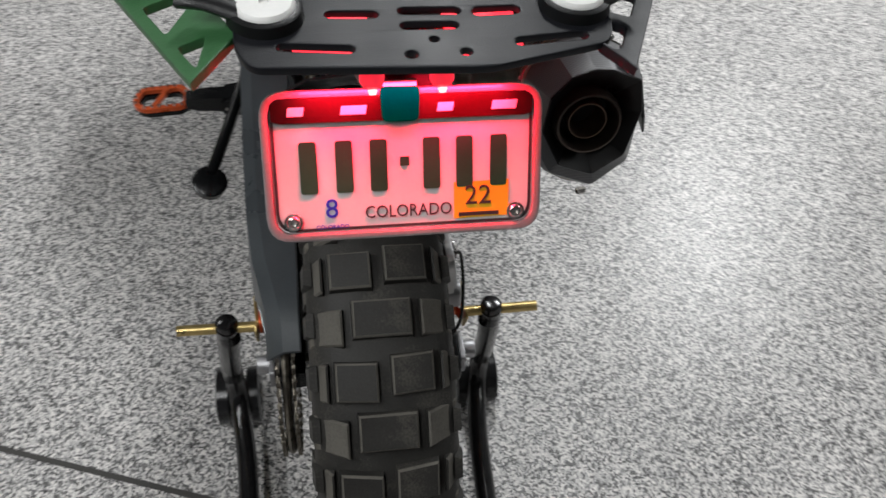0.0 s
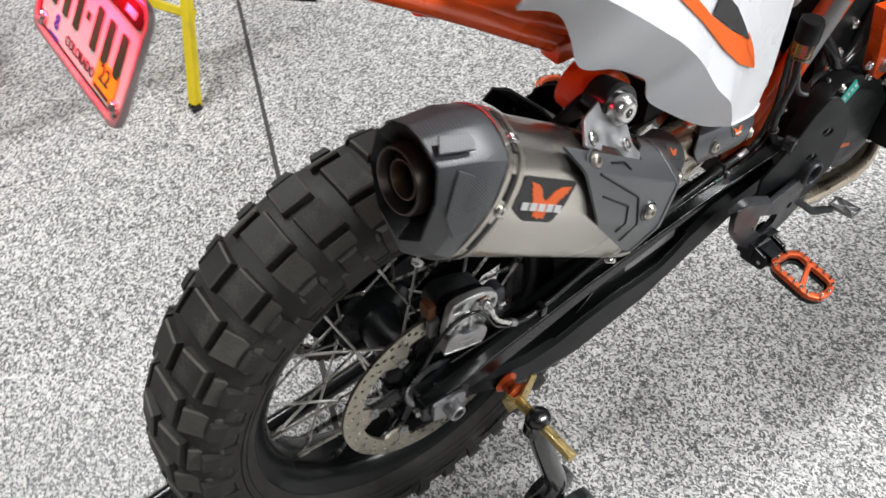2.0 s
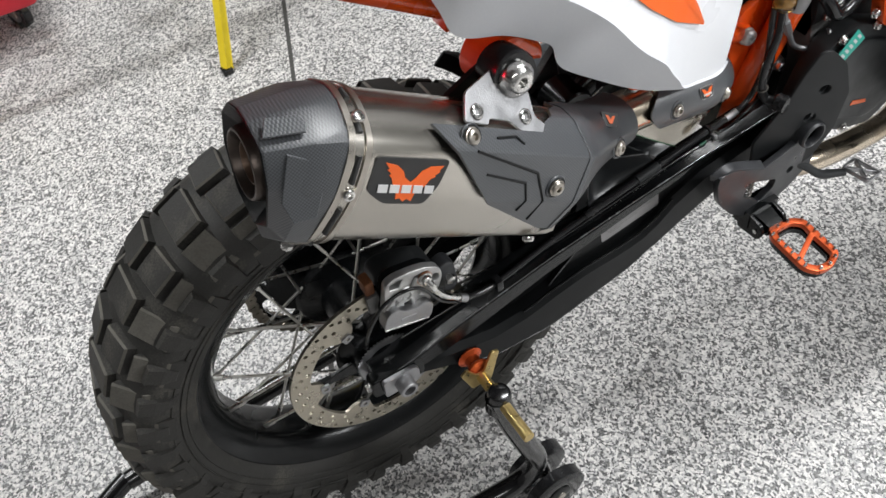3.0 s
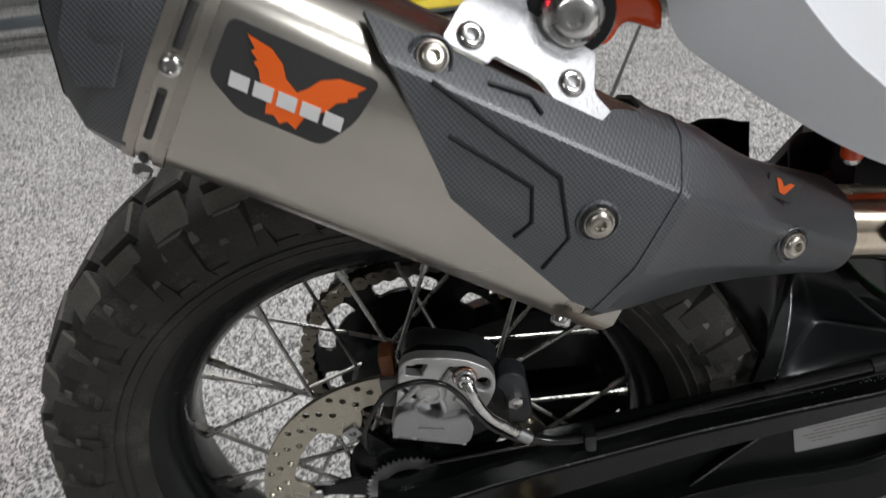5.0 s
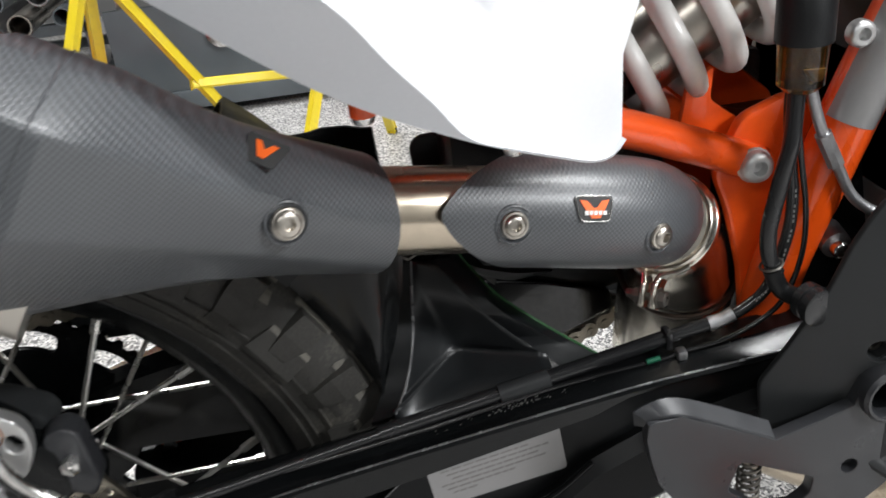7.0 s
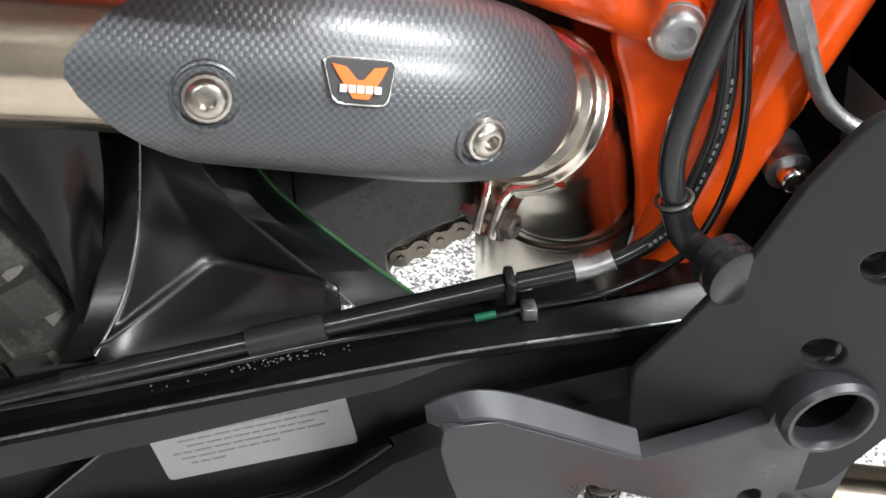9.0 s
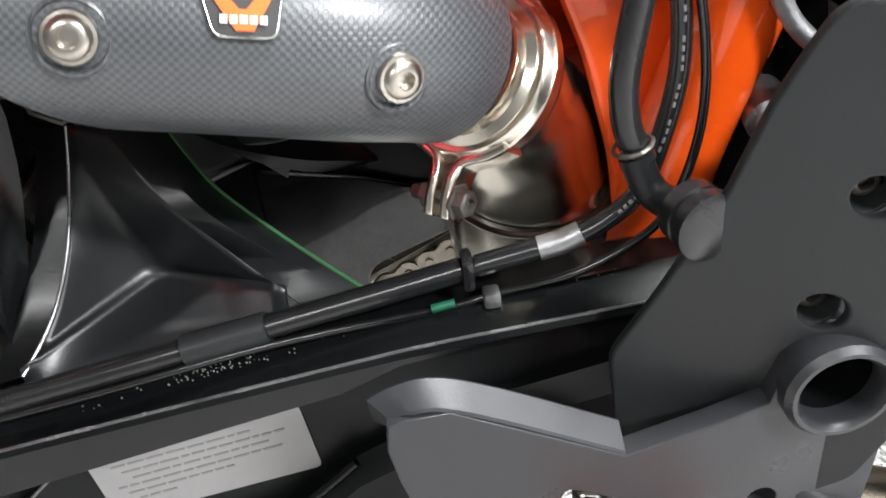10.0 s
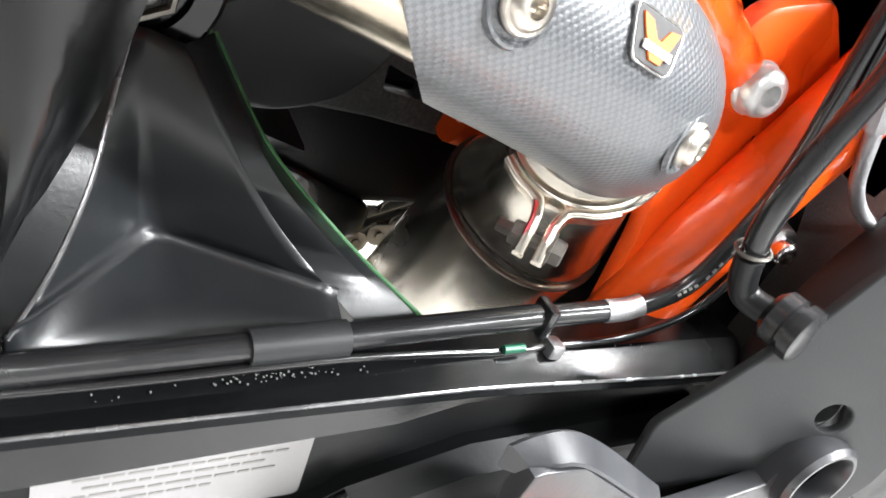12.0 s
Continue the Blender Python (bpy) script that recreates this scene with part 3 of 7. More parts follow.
lm = (link_mesh(0.0105), link_mesh(0.0080))
for i in range(round(cum[-1] / pitch)):
    a, b = on_loop(i * pitch), on_loop((i + 1) * pitch)
    o = new("link", lm[i % 2])
    o.parent = chain
    o.matrix_local = Matrix.Translation((a + b) / 2) @ Matrix.Rotation(math.atan2(b.z - a.z, b.y - a.y), 4, "X")

# ---- swingarm: an upper and a lower rail with a recessed web on each side ----
TOPZ = [(-0.030, 0.406), (0.03, 0.420), (0.07, 0.434), (0.105, 0.443), (0.196, 0.459), (0.324, 0.4765), (0.423, 0.4940), (0.50, 0.5050), (0.62, 0.519)]
MIDZ = [(-0.030, 0.398), (0.03, 0.408), (0.07, 0.421), (0.105, 0.430), (0.236, 0.459), (0.32, 0.4725), (0.404, 0.485), (0.479, 0.4955), (0.57, 0.503), (0.62, 0.508)]
BOTZ = [(-0.030, 0.370), (0.02, 0.364), (0.075, 0.338), (0.14, 0.302), (0.233, 0.296), (0.372, 0.330), (0.495, 0.388), (0.62, 0.440)]
FARLO = [(-0.030, 0.372), (0.05, 0.364), (0.20, 0.362), (0.25, 0.38), (0.40, 0.44), (0.62, 0.49)]
UPLO = [(-0.030, 0.374), (0.061, 0.382), (0.14, 0.402), (0.236, 0.430), (0.32, 0.4475), (0.404, 0.4655), (0.444, 0.4735), (0.470, 0.4845), (0.50, 0.4895), (0.56, 0.4945), (0.62, 0.499)]
LOUP = [(-0.030, 0.392), (0.061, 0.385), (0.14, 0.362), (0.20, 0.365), (0.25, 0.379), (0.30, 0.388), (0.35, 0.390), (0.39, 0.395), (0.42, 0.411), (0.445, 0.432), (0.495, 0.455), (0.62, 0.480)]


def at(table, y):
    return float(np.interp(y, [a for a, _ in table], [b for _, b in table]))


def arm(side):
    ys = [-0.03 + 0.025 * i for i in range(27)]
    rings = []
    for y in ys:
        zt, zm, zl = at(TOPZ, y), at(MIDZ, y), at(UPLO if side > 0 else FARLO, y)
        w = at(WIDE, y) if side < 0 else 0.0
        rings.append([Vector((side * x, y, z)) for x, z in ((0.082, zt - 0.002), (0.086, zt), (0.106 + w * 0.3, zt), (0.111 + w * 0.3, zt - 0.002), (0.1205 + w, zm + 0.0025), (0.122 + w, zm - 0.001), (0.120 + w, zl + 0.004), (0.114 + w, zl), (0.086, zl), (0.082, zl + 0.003))])
    a = part("swingarm_rail", loft(rings), BLACK, bike, "black cast swingarm rail with dusty top ledge", sharp=18)
    low = [y for y in ys if side > 0 or 0.06 < y < 0.43]
    rings = []
    for y in low:
        zb, zu = at(BOTZ, y), at(LOUP, y)
        if side < 0 and y < 0.21:
            zb, zu = 0.270, 0.338
        w = at(WIDE, y) if side < 0 else 0.0
        rings.append([Vector((side * x, y, z)) for x, z in ((0.080, zb + 0.004), (0.086, zb), (0.110 + w, zb + 0.001), (0.120 + w, zb + 0.010), (0.119 + w, zu - 0.010), (0.110 + w, zu), (0.086, zu), (0.080, zu - 0.004))])
    part("swingarm_lower_rail", loft(rings), BLACK_SHADED, bike)
    rings = []
    for y in (low if side > 0 else [y for y in low if y > 0.21]):
        rings.append([Vector((side * x, y, z)) for x, z in ((0.086, at(LOUP, y) - 0.02), (0.0935, at(LOUP, y) - 0.02), (0.0935, at(UPLO, y) + 0.01), (0.086, at(UPLO, y) + 0.01))])
    web_ = part("swingarm_web", loft(rings), BLACK_SHADED, bike)
    if side > 0:
        # the web's raised fore part, which ends in a slanting step, and the bead along the lower rail
        fore = [y for y in ys if y > 0.33]
        plate_ = [(0.325, 0.452)] + [(y, at(UPLO, y) + 0.006) for y in fore] + [(y, at(LOUP, y) - 0.008) for y in reversed(fore)] + [(0.30, 0.378), (0.25, 0.362), (0.215, 0.350)]
        part("web_plate", sheet(plate_, 0.0095, (), 0.0015, side_m(0.09875)), BLACK_SHADED, web_)
        part("step_edge", tube([(0.1036, 0.222, 0.356), (0.1036, 0.270, 0.402), (0.1036, 0.322, 0.448)], 0.0008, 8, 1, False), EDGE_GLINT, web_)
        bead = [y for y in ys if 0.19 < y < 0.46]
        part("rail_bead", tube([(0.1130, y, at(LOUP, y) - 0.0005) for y in bead], 0.0022, 10, 3), BLACK, a)
        part("rail_edge", tube([(0.1195, y, at(BOTZ, y) + 0.0095) for y in ys if 0.12 < y], 0.0010, 8, 1, False), EDGE_GLINT, a)
    part("rail_edge", tube([(side * (0.1205 + (at(WIDE, y) if side < 0 else 0.0)), y, at(MIDZ, y) + 0.0022) for y in ys], 0.0008, 8, 1, False), EDGE_GLINT, a)
    return a


WIDE = [(-0.03, 0.0), (0.06, 0.018), (0.17, 0.028), (0.47, 0.034), (0.62, 0.034)]  # the chain side is wider
arm_r, arm_l = arm(1), arm(-1)
# chain guard on the wide side
rows = []
for y, zt, deep in ((-0.064, 0.507, 0.016), (-0.050, 0.518, 0.020), (-0.025, 0.531, 0.022), (0.0, 0.537, 0.026), (0.035, 0.539, 0.060), (0.06, 0.539, 0.088), (0.09, 0.539, 0.090), (0.14, 0.541, 0.090), (0.26, 0.549, 0.090), (0.40, 0.558, 0.085), (0.50, 0.560, 0.085), (0.60, 0.535, 0.085)):
    o_ = 0.126 + at(WIDE, y)
    rows.append([Vector((-x, y, z)) for x, z in ((0.084, zt - 0.003), (0.086, zt), (o_ - 0.020, zt), (o_ - 0.004, zt - 0.012), (o_, zt - deep), (o_ - 0.004, zt - deep), (o_ - 0.009, zt - 0.014), (o_ - 0.022, zt - 0.004), (0.088, zt - 0.004))])
part("chain_guard", loft(rows), SLATE, bike, "slate-grey plastic chain guard", sharp=25)
# axle ends
for s in (1, -1):
    part("axle_block", soften(sheet(rounded([(-0.040, 0.371), (0.035, 0.369), (0.035, 0.407), (-0.040, 0.405)], 0.008), 0.020, (), 0.002, side_m(s * 0.112)), 0.001), BLACK, bike)
    block = part("chain_adjuster", sheet(rounded([(-0.027, 0.373), (0.020, 0.373), (0.024, 0.380), (0.024, 0.398), (0.018, 0.405), (-0.027, 0.405)], 0.004), 0.007, [ringpts(0, 0.388, 0.0125, 24)], 0.0012, side_m(s * 0.1262)), ALU, bike, "silver chain adjuster block")
    part("axle_nut", disc_stack([(0, 0.0120), (0.004, 0.0120), (0.0045, 0.0125), (0.0210, 0.0125), (0.0230, 0.0112), (0.0230, 0.0080), (0.004, 0.0070)], 24, Matrix.Translation((s * 0.123, 0, 0.388)) @ turn_to((s, 0, 0))), ALU, block)
    part("adjuster_bolt", disc_stack([(0, 0.0060), (0.007, 0.0060), (0.008, 0.005)], 6, Matrix.Translation((s * 0.113, -0.038, 0.388)) @ turn_to((0, -1, 0))), CHROME, bike)
part("axle", tube([(-0.13, 0, 0.388), (0.13, 0, 0.388)], 0.012, 20), ALU, bike)
# shock mount: two ribs and a hollow web on each side that rise to an apex
APEX = Vector((0.004, 0.339, 0.5855))


def band(path, w, t, name, mat, parent, label="", wdir=None):
    """A flat bar of width w and thickness t swept along path; wdir is the way of its width."""
    P = glide(path, 8)
    rings = []
    for i, p in enumerate(P):
        tg = (P[min(i + 1, len(P) - 1)] - P[max(i - 1, 0)]).normalized()
        wd = Vector(wdir) - Vector(wdir).dot(tg) * tg
        wd.normalize()
        nn = tg.cross(wd)
        ww = w if isinstance(w, (int, float)) else float(np.interp(i / (len(P) - 1), np.linspace(0, 1, len(w)), w))
        turns = [2 * math.pi * k / 20 for k in range(20)]
        prof = [(math.copysign(abs(math.cos(k)) ** 0.36, math.cos(k)) * ww / 2, math.copysign(abs(math.sin(k)) ** 0.36, math.sin(k)) * t / 2) for k in turns]
        rings.append([p + a * wd + b * nn for a, b in prof])
    return part(name, loft(rings), mat, parent, label, sharp=60)


REAR_F = [(0.0310, 0.3400, 0.5710), (0.0400, 0.3375, 0.5510), (0.0570, 0.3335, 0.5260), (0.0755, 0.3245, 0.5030), (0.0945, 0.3125, 0.4885)]
REAR_R = [(0.0300, 0.3260, 0.5700), (0.0400, 0.3240, 0.5520), (0.0560, 0.3200, 0.5310), (0.0720, 0.3115, 0.5075), (0.0920, 0.2950, 0.4830)]
FRONT_I = [(0.0340, 0.3570, 0.5700), (0.0470, 0.3690, 0.5560), (0.0560, 0.3800, 0.5410), (0.0630, 0.4010, 0.5190), (0.0770, 0.4245, 0.5020), (0.0880, 0.4370, 0.4940)]
FRONT_O = [(0.0310, 0.3690, 0.5690), (0.0420, 0.3775, 0.5570), (0.0580, 0.3930, 0.5390), (0.0690, 0.4185, 0.5205), (0.0770, 0.4440, 0.5050), (0.0880, 0.4600, 0.4960)]
FRONT_G = [(0.0140, 0.3720, 0.5690), (0.0330, 0.3900, 0.5460), (0.0430, 0.4015, 0.5350), (0.0610, 0.4295, 0.5165), (0.0770, 0.4520, 0.5050), (0.0880, 0.4680, 0.4970)]
VALLEY = [(0.0330, 0.3440, 0.5720), (0.0400, 0.3450, 0.5530), (0.0400, 0.3500, 0.5350), (0.0395, 0.3560, 0.5150), (0.0380, 0.3640, 0.4945)]


def rib(edges, inward, name, mat, label=""):
    """A cast rib: its outer faces lie between the given edges, its body reaches inward from them."""
    lines = [even(glide(e, 8), 28) for e in edges]
    back = Vector(inward)
    rings = [list(row) + [row[-1] + back, row[0] + back] for row in zip(*lines)]
    return part(name, soften(loft(rings), 0.0014, 2, 30), mat, bike, label, sharp=50)


for s in (1, -1):
    rf, rr, fi, fo, fg, vl = ([(s * x, y, z) for x, y, z in e] for e in (REAR_F, REAR_R, FRONT_I, FRONT_O, FRONT_G, VALLEY))
    rear_rib = rib((rf, rr), (-s * 0.012, 0, -0.012), "shock_rib", BLACK)
    front_rib = rib((fi, fo, fg), (-s * 0.014, 0, -0.014), "shock_rib", SATIN)
    part("rib_edge", tube(even(glide(rf, 8), 28), 0.0009, 8, 1, False), EDGE_GLINT, rear_rib)
    # the green of the front edge is a reflection put in as colour
    part("rib_edge", tube(even(glide(fg, 8), 28), 0.0010, 8, 1, False), GREEN, front_rib)
    n = 17
    F_, V_, I_ = even(glide(rf, 8), n), even(glide(vl, 8), n), even(glide(fi[:-1], 8), n)
    rows = []
    for a, v, b in zip(F_, V_, I_):
        v2 = v + ((a + b) / 2 - v) * 0.05
        rows.append([a.lerp(v, q) for q in (0, 0.12, 0.3, 0.5, 0.7, 0.9)] + [v2] + [b.lerp(v, q) for q in (0.9, 0.7, 0.5, 0.3, 0.12, 0)])
    ridge = rows.pop()
    # a rounded hollow corner, then the pocket's floor that runs out to the ledge
    for lift, out_ in ((0.0042, 0.0004), (0.0018, 0.0016), (0.0006, 0.0042)):
        rows.append([p + Vector((s * out_ * min(1.0, 30 * (0.098 - abs(p.x))), 0, lift)) for p in ridge])
    for drop in (0.5, 1.0):
        rows.append([p.lerp(Vector((s * 0.096, p.y + 0.004 * drop, at(TOPZ, p.y) + 0.0008)), drop) for p in ridge])
    web = loft(rows, cap=False, wrap=False)
    thicken(web, 0.002)
    part("shock_mount_web", web, SATIN, bike, sharp=120)
lug = part("shock_lug", disc_stack([(0, 0.026), (0.003, 0.030), (0.046, 0.030), (0.0490, 0.0275), (0.0490, 0.0185), (0.0455, 0.0175)], 36, Matrix.Translation((-0.0205, APEX.y, APEX.z)) @ turn_to((1, 0, 0))), BLACK, bike)
nut = part("shock_nut", disc_stack([(0, 0.0150), (0.0030, 0.0150), (0.0038, 0.0142), (0.0038, 0.0126), (0.0012, 0.0118)], 6, Matrix.Translation((0.0270, APEX.y, APEX.z)) @ turn_to((1, 0, 0))), DULL, bike, "hexagonal shock mount nut")
part("nut_core", disc_stack([(0, 0.0112), (0.0022, 0.0112), (0.0026, 0.0104)], 6, Matrix.Translation((0.0275, APEX.y, APEX.z)) @ turn_to((1, 0, 0))), BLACK, nut)
part("shock_bolt_end", disc_stack([(0, 0.0072), (0.0040, 0.0072), (0.0050, 0.0060)], 18, Matrix.Translation((0.0280, APEX.y, APEX.z)) @ turn_to((1, 0, 0))), CASTGREY, nut)
# fender over the front of the tyre, with a pointed skirt
rings = []
for i in range(25):
    k = radians(39 + 13.5 * i / 24)
    r = 0.366 + 0.004 * i / 24
    ring = []
    for a, dr in ((-0.088, -0.035), (-0.084, -0.012), (-0.06, 0.0), (0, 0.006), (0.06, 0.0), (0.084, -0.012), (0.088, -0.035), (0.085, -0.035), (0.081, -0.014), (0.058, -0.003), (0, 0.003), (-0.058, -0.003), (-0.081, -0.014), (-0.085, -0.035)):
        ring.append(AX + Vector((a, (r + dr) * math.cos(k), (r + dr) * math.sin(k))))
    rings.append(ring)
fender = part("inner_fender", loft(rings), PLASTIC, bike, "black plastic inner mudguard over the tyre")
for s in (1, -1):
    rows = []
    for (ya, za), (yb, zb) in zip([(0.240, 0.640), (0.250, 0.598), (0.2625, 0.575), (0.2740, 0.555), (0.290, 0.525), (0.303, 0.4975)], [(0.330, 0.640), (0.333, 0.592), (0.3305, 0.572), (0.327, 0.555), (0.319, 0.525), (0.3085, 0.4965)]):
        rows.append([Vector((s * (0.066 + 0.010 * math.sin(math.pi * t) + (0.006 if 0.55 < t < 0.8 else 0.0)), ya + (yb - ya) * t, za + (zb - za) * t)) for t in (0, 0.15, 0.3, 0.45, 0.56, 0.68, 0.79, 0.9, 1.0)])
    sk = loft(rows, cap=False, wrap=False)
    thicken(sk, 0.003)
    part("fender_skirt", sk, BLACK, fender, sharp=60)
# dark inner mudguard wall behind the shock, on the chain side
wall = rounded([(0.335, 0.575), (0.415, 0.561), (0.422, 0.530), (0.432, 0.5150), (0.489, 0.516), (0.540, 0.513), (0.600, 0.505), (0.640, 0.56), (0.640, 0.66), (0.42, 0.68)], 0.006)
part("inner_wall", sheet(wall, 0.012, [rounded([(0.488, 0.546), (0.512, 0.540), (0.512, 0.532), (0.490, 0.533)], 0.002)], 0.002, side_m(-0.066)), DUSTY, bike, "dusty black plastic inner wall")
part("swingarm_arch", sheet(rounded([(0.395, 0.490), (0.459, 0.476), (0.520, 0.456), (0.520, 0.436), (0.483, 0.422), (0.458, 0.412), (0.4525, 0.404), (0.4525, 0.388), (0.460, 0.376), (0.470, 0.360), (0.395, 0.360)], 0.006), 0.008, (), 0.003, side_m(-0.074)), GLOSS, bike)
part("frame_lug", lathe([(-0.010, 0.002), (-0.010, 0.0150), (0.008, 0.0150), (0.010, 0.0130), (0.010, 0.002)], 28, "x", (-0.052, 0.535, 0.545)), ORANGE, bike, "round orange frame lug")
part("lug_bolt", disc_stack([(0, 0.0060), (0.012, 0.0055), (0.013, 0.004)], 20, Matrix.Translation((-0.055, 0.535, 0.545)) @ turn_to((1, 0, 0))), ORANGE, bike)
part("frame_arm", tube([(-0.052, 0.530, 0.530), (-0.053, 0.565, 0.528), (-0.054, 0.60, 0.54)], 0.014, 14), ORANGE, bike)
part("inner_wall", sheet(rounded([(0.43, 0.445), (0.62, 0.470), (0.640, 0.52), (0.42, 0.512)], 0.006), 0.008, (), 0.002, side_m(-0.080)), PLASTIC, bike)
part("inner_wall", sheet(rounded([(0.352, 0.64), (0.47, 0.64), (0.472, 0.560), (0.452, 0.532), (0.420, 0.520), (0.388, 0.524), (0.362, 0.548)], 0.016, 5), 0.006, (), 0.002, side_m(-0.034)), POWDER, bike)
part("air_box", soften(loft([[Vector((x, y, z)) for x, z in ((-0.06, 0.585), (0.020, 0.600), (0.045, 0.625), (0.045, 0.70), (-0.06, 0.70))] for y in (0.375, 0.42, 0.480)]), 0.008), PLASTIC, bike, "black plastic air box")

# label on the swingarm web, its small print as bars
lab = part("label", sheet(rounded([(0.0, 0.0), (0.097, 0.018), (0.1015, -0.0195), (0.005, -0.036)], 0.003), 0.0006, (), 0, Matrix.Translation((0, 0.327, 0.443)) @ side_m(0.1042)), LABEL, arm_r, "silver emissions label with small print")
rng = random.Random(5)
for i in range(6):
    t0, u, end = 0.0075 + i * 0.0043, 0.010 + 0.004 * (i % 3), (0.070, 0.086, 0.078, 0.084, 0.060, 0.034)[i]
    while u < end:
        w = rng.uniform(0.003, 0.009)
        part("print_bar", sheet([(u, -t0 + u * 0.18), (u + w, -t0 + (u + w) * 0.18), (u + w, -t0 - 0.0011 + (u + w) * 0.18), (u, -t0 - 0.0011 + u * 0.18)], 0.0003, (), 0, Matrix.Translation((0, 0.327, 0.4455)) @ side_m(0.1047)), PRINT, lab)
        u += w + 0.0012
# grit lying on the ledge
grit = bmesh.new()
for i in range(90):
    y = rng.gauss(0.395, 0.012) if rng.random() < 0.7 else rng.uniform(0.33, 0.56)
    x, r = rng.uniform(0.1035, 0.1105), rng.uniform(0.0002, 0.0005)
    c = Vector((x, y, at(TOPZ, y) + r * 0.5 - 0.0004 * (x > 0.106)))
    bmesh.ops.create_icosphere(grit, subdivisions=1, radius=r, matrix=Matrix.Translation(c))
tagged(part("grit", grit, PRINT, arm_r), kind="stuff")

# brake caliper on its bracket
PISTON_HOUSING = rounded([(0.001, 0.508), (0.010, 0.553), (0.014, 0.5585), (0.025, 0.5615), (0.049, 0.558), (0.065, 0.553), (0.080, 0.543), (0.084, 0.532), (0.083, 0.520), (0.076, 0.504), (0.062, 0.492)], 0.005)
WINDOWS = [rounded([(0.0155, 0.5545), (0.0215, 0.5535), (0.0245, 0.5550), (0.0330, 0.5535), (0.0290, 0.5480), (0.0265, 0.5420), (0.0145, 0.5450)], 0.002), rounded([(0.0430, 0.5395), (0.0490, 0.5490), (0.0545, 0.5465), (0.0590, 0.5480), (0.0660, 0.5455), (0.0600, 0.5370), (0.0520, 0.5400)], 0.002), ringpts(0.035, 0.5085, 0.0062, 14, 0.0050), ringpts(0.0735, 0.5275, 0.0058, 14, 0.0068), slotpts(0.010, 0.530, 0.018, 0.521, 0.0020)]
cal = part("brake_caliper", sheet(PISTON_HOUSING, 0.011, WINDOWS, 0.0016, side_m(0.1035)), CALIPER, bike, "cast silver rear brake caliper with cut-out windows", sharp=45)
part("housing_back", sheet(rounded([(0.003, 0.508), (0.012, 0.552), (0.025, 0.5585), (0.064, 0.550), (0.081, 0.532), (0.075, 0.506), (0.062, 0.494)], 0.006), 0.012, (), 0.002, side_m(0.0915)), BLACK, cal)
part("piston_dome", disc_stack([(0, 0.0130), (0.0020, 0.0125), (0.0040, 0.0105), (0.0050, 0.0070), (0.0030, 0.0060), (0.0030, 0.001)], 28, Matrix.Translation((0.108, 0.032, 0.526)) @ turn_to((1, 0, 0.05))), CALIPER, cal, sharp=60)
for pts in (((0.1095, 0.006, 0.517), (0.1110, 0.016, 0.528), (0.1110, 0.024, 0.536)), ((0.1095, 0.018, 0.513), (0.1110, 0.024, 0.521), (0.1110, 0.030, 0.524)), ((0.1095, 0.040, 0.503), (0.1110, 0.040, 0.513), (0.1110, 0.038, 0.520)), ((0.1095, 0.050, 0.545), (0.1110, 0.044, 0.538), (0.1110, 0.040, 0.532))):
    part("caliper_rib", tube(pts, 0.0024, 8), CALIPER, cal)
part("caliper_rib", tube([(0.1095, 0.062, 0.500), (0.1105, 0.056, 0.512), (0.1105, 0.050, 0.518)], 0.0030, 8), CALIPER, cal)
cap2 = part("caliper_cap", sheet(rounded([(-0.003, 0.500), (0.001, 0.512), (0.009, 0.5175), (0.018, 0.5165), (0.027, 0.5065), (0.040, 0.5025), (0.052, 0.5050), (0.060, 0.5005), (0.0635, 0.4910), (0.059, 0.476), (0.054, 0.472), (-0.005, 0.490)], 0.005), 0.018, (), 0.0030, side_m(0.1095)), ALU, cal)
part("cap_lip", tube([(0.1168, -0.004, 0.4895), (0.1174, 0.025, 0.4815), (0.1168, 0.054, 0.4725)], 0.0016, 8), CHROME, cap2)
part("cap_mark", sheet(rounded([(0.018, 0.4980), (0.039, 0.4935), (0.038, 0.4885), (0.017, 0.4930)], 0.0015), 0.0012, (), 0.0004, side_m(0.1188)), ALU, cap2)
part("caliper_body", sheet(rounded([(-0.004, 0.462), (0.002, 0.520), (0.050, 0.524), (0.092, 0.512), (0.096, 0.470), (0.050, 0.452)], 0.010), 0.026, (), 0.005, side_m(0.084)), BLACK, cal)
part("slider_block", soften(sheet(rounded([(0.080, 0.500), (0.084, 0.520), (0.098, 0.525), (0.108, 0.518), (0.112, 0.476), (0.104, 0.464), (0.080, 0.476)], 0.005), 0.022, (), 0.004, side_m(0.085)), 0.0006), HEELCOAT, cal)
part("guide_bolt", disc_stack([(0, 0.0065), (0.008, 0.0065), (0.009, 0.005)], 6, Matrix.Translation((0.095, 0.098, 0.497)) @ turn_to((1, 0, 0))), CHROME, cal)
part("caliper_hood", sheet(rounded([(0.006, 0.525), (0.012, 0.542), (0.025, 0.5475), (0.064, 0.536), (0.084, 0.524), (0.088, 0.512), (0.080, 0.505)], 0.006), 0.030, (), 0.004, side_m(0.064)), POWDER, cal)
part("pad_spring", box(0.070, 0.090, -0.008, 0.004, 0.528, 0.551, 0.003), pbr("rusty_steel", (0.20, 0.075, 0.030), 0.7, 0.3, var=0.4), cal)
part("pad_backing", box(0.086, 0.094, -0.010, 0.006, 0.500, 0.530, 0.002), CASTGREY, cal)
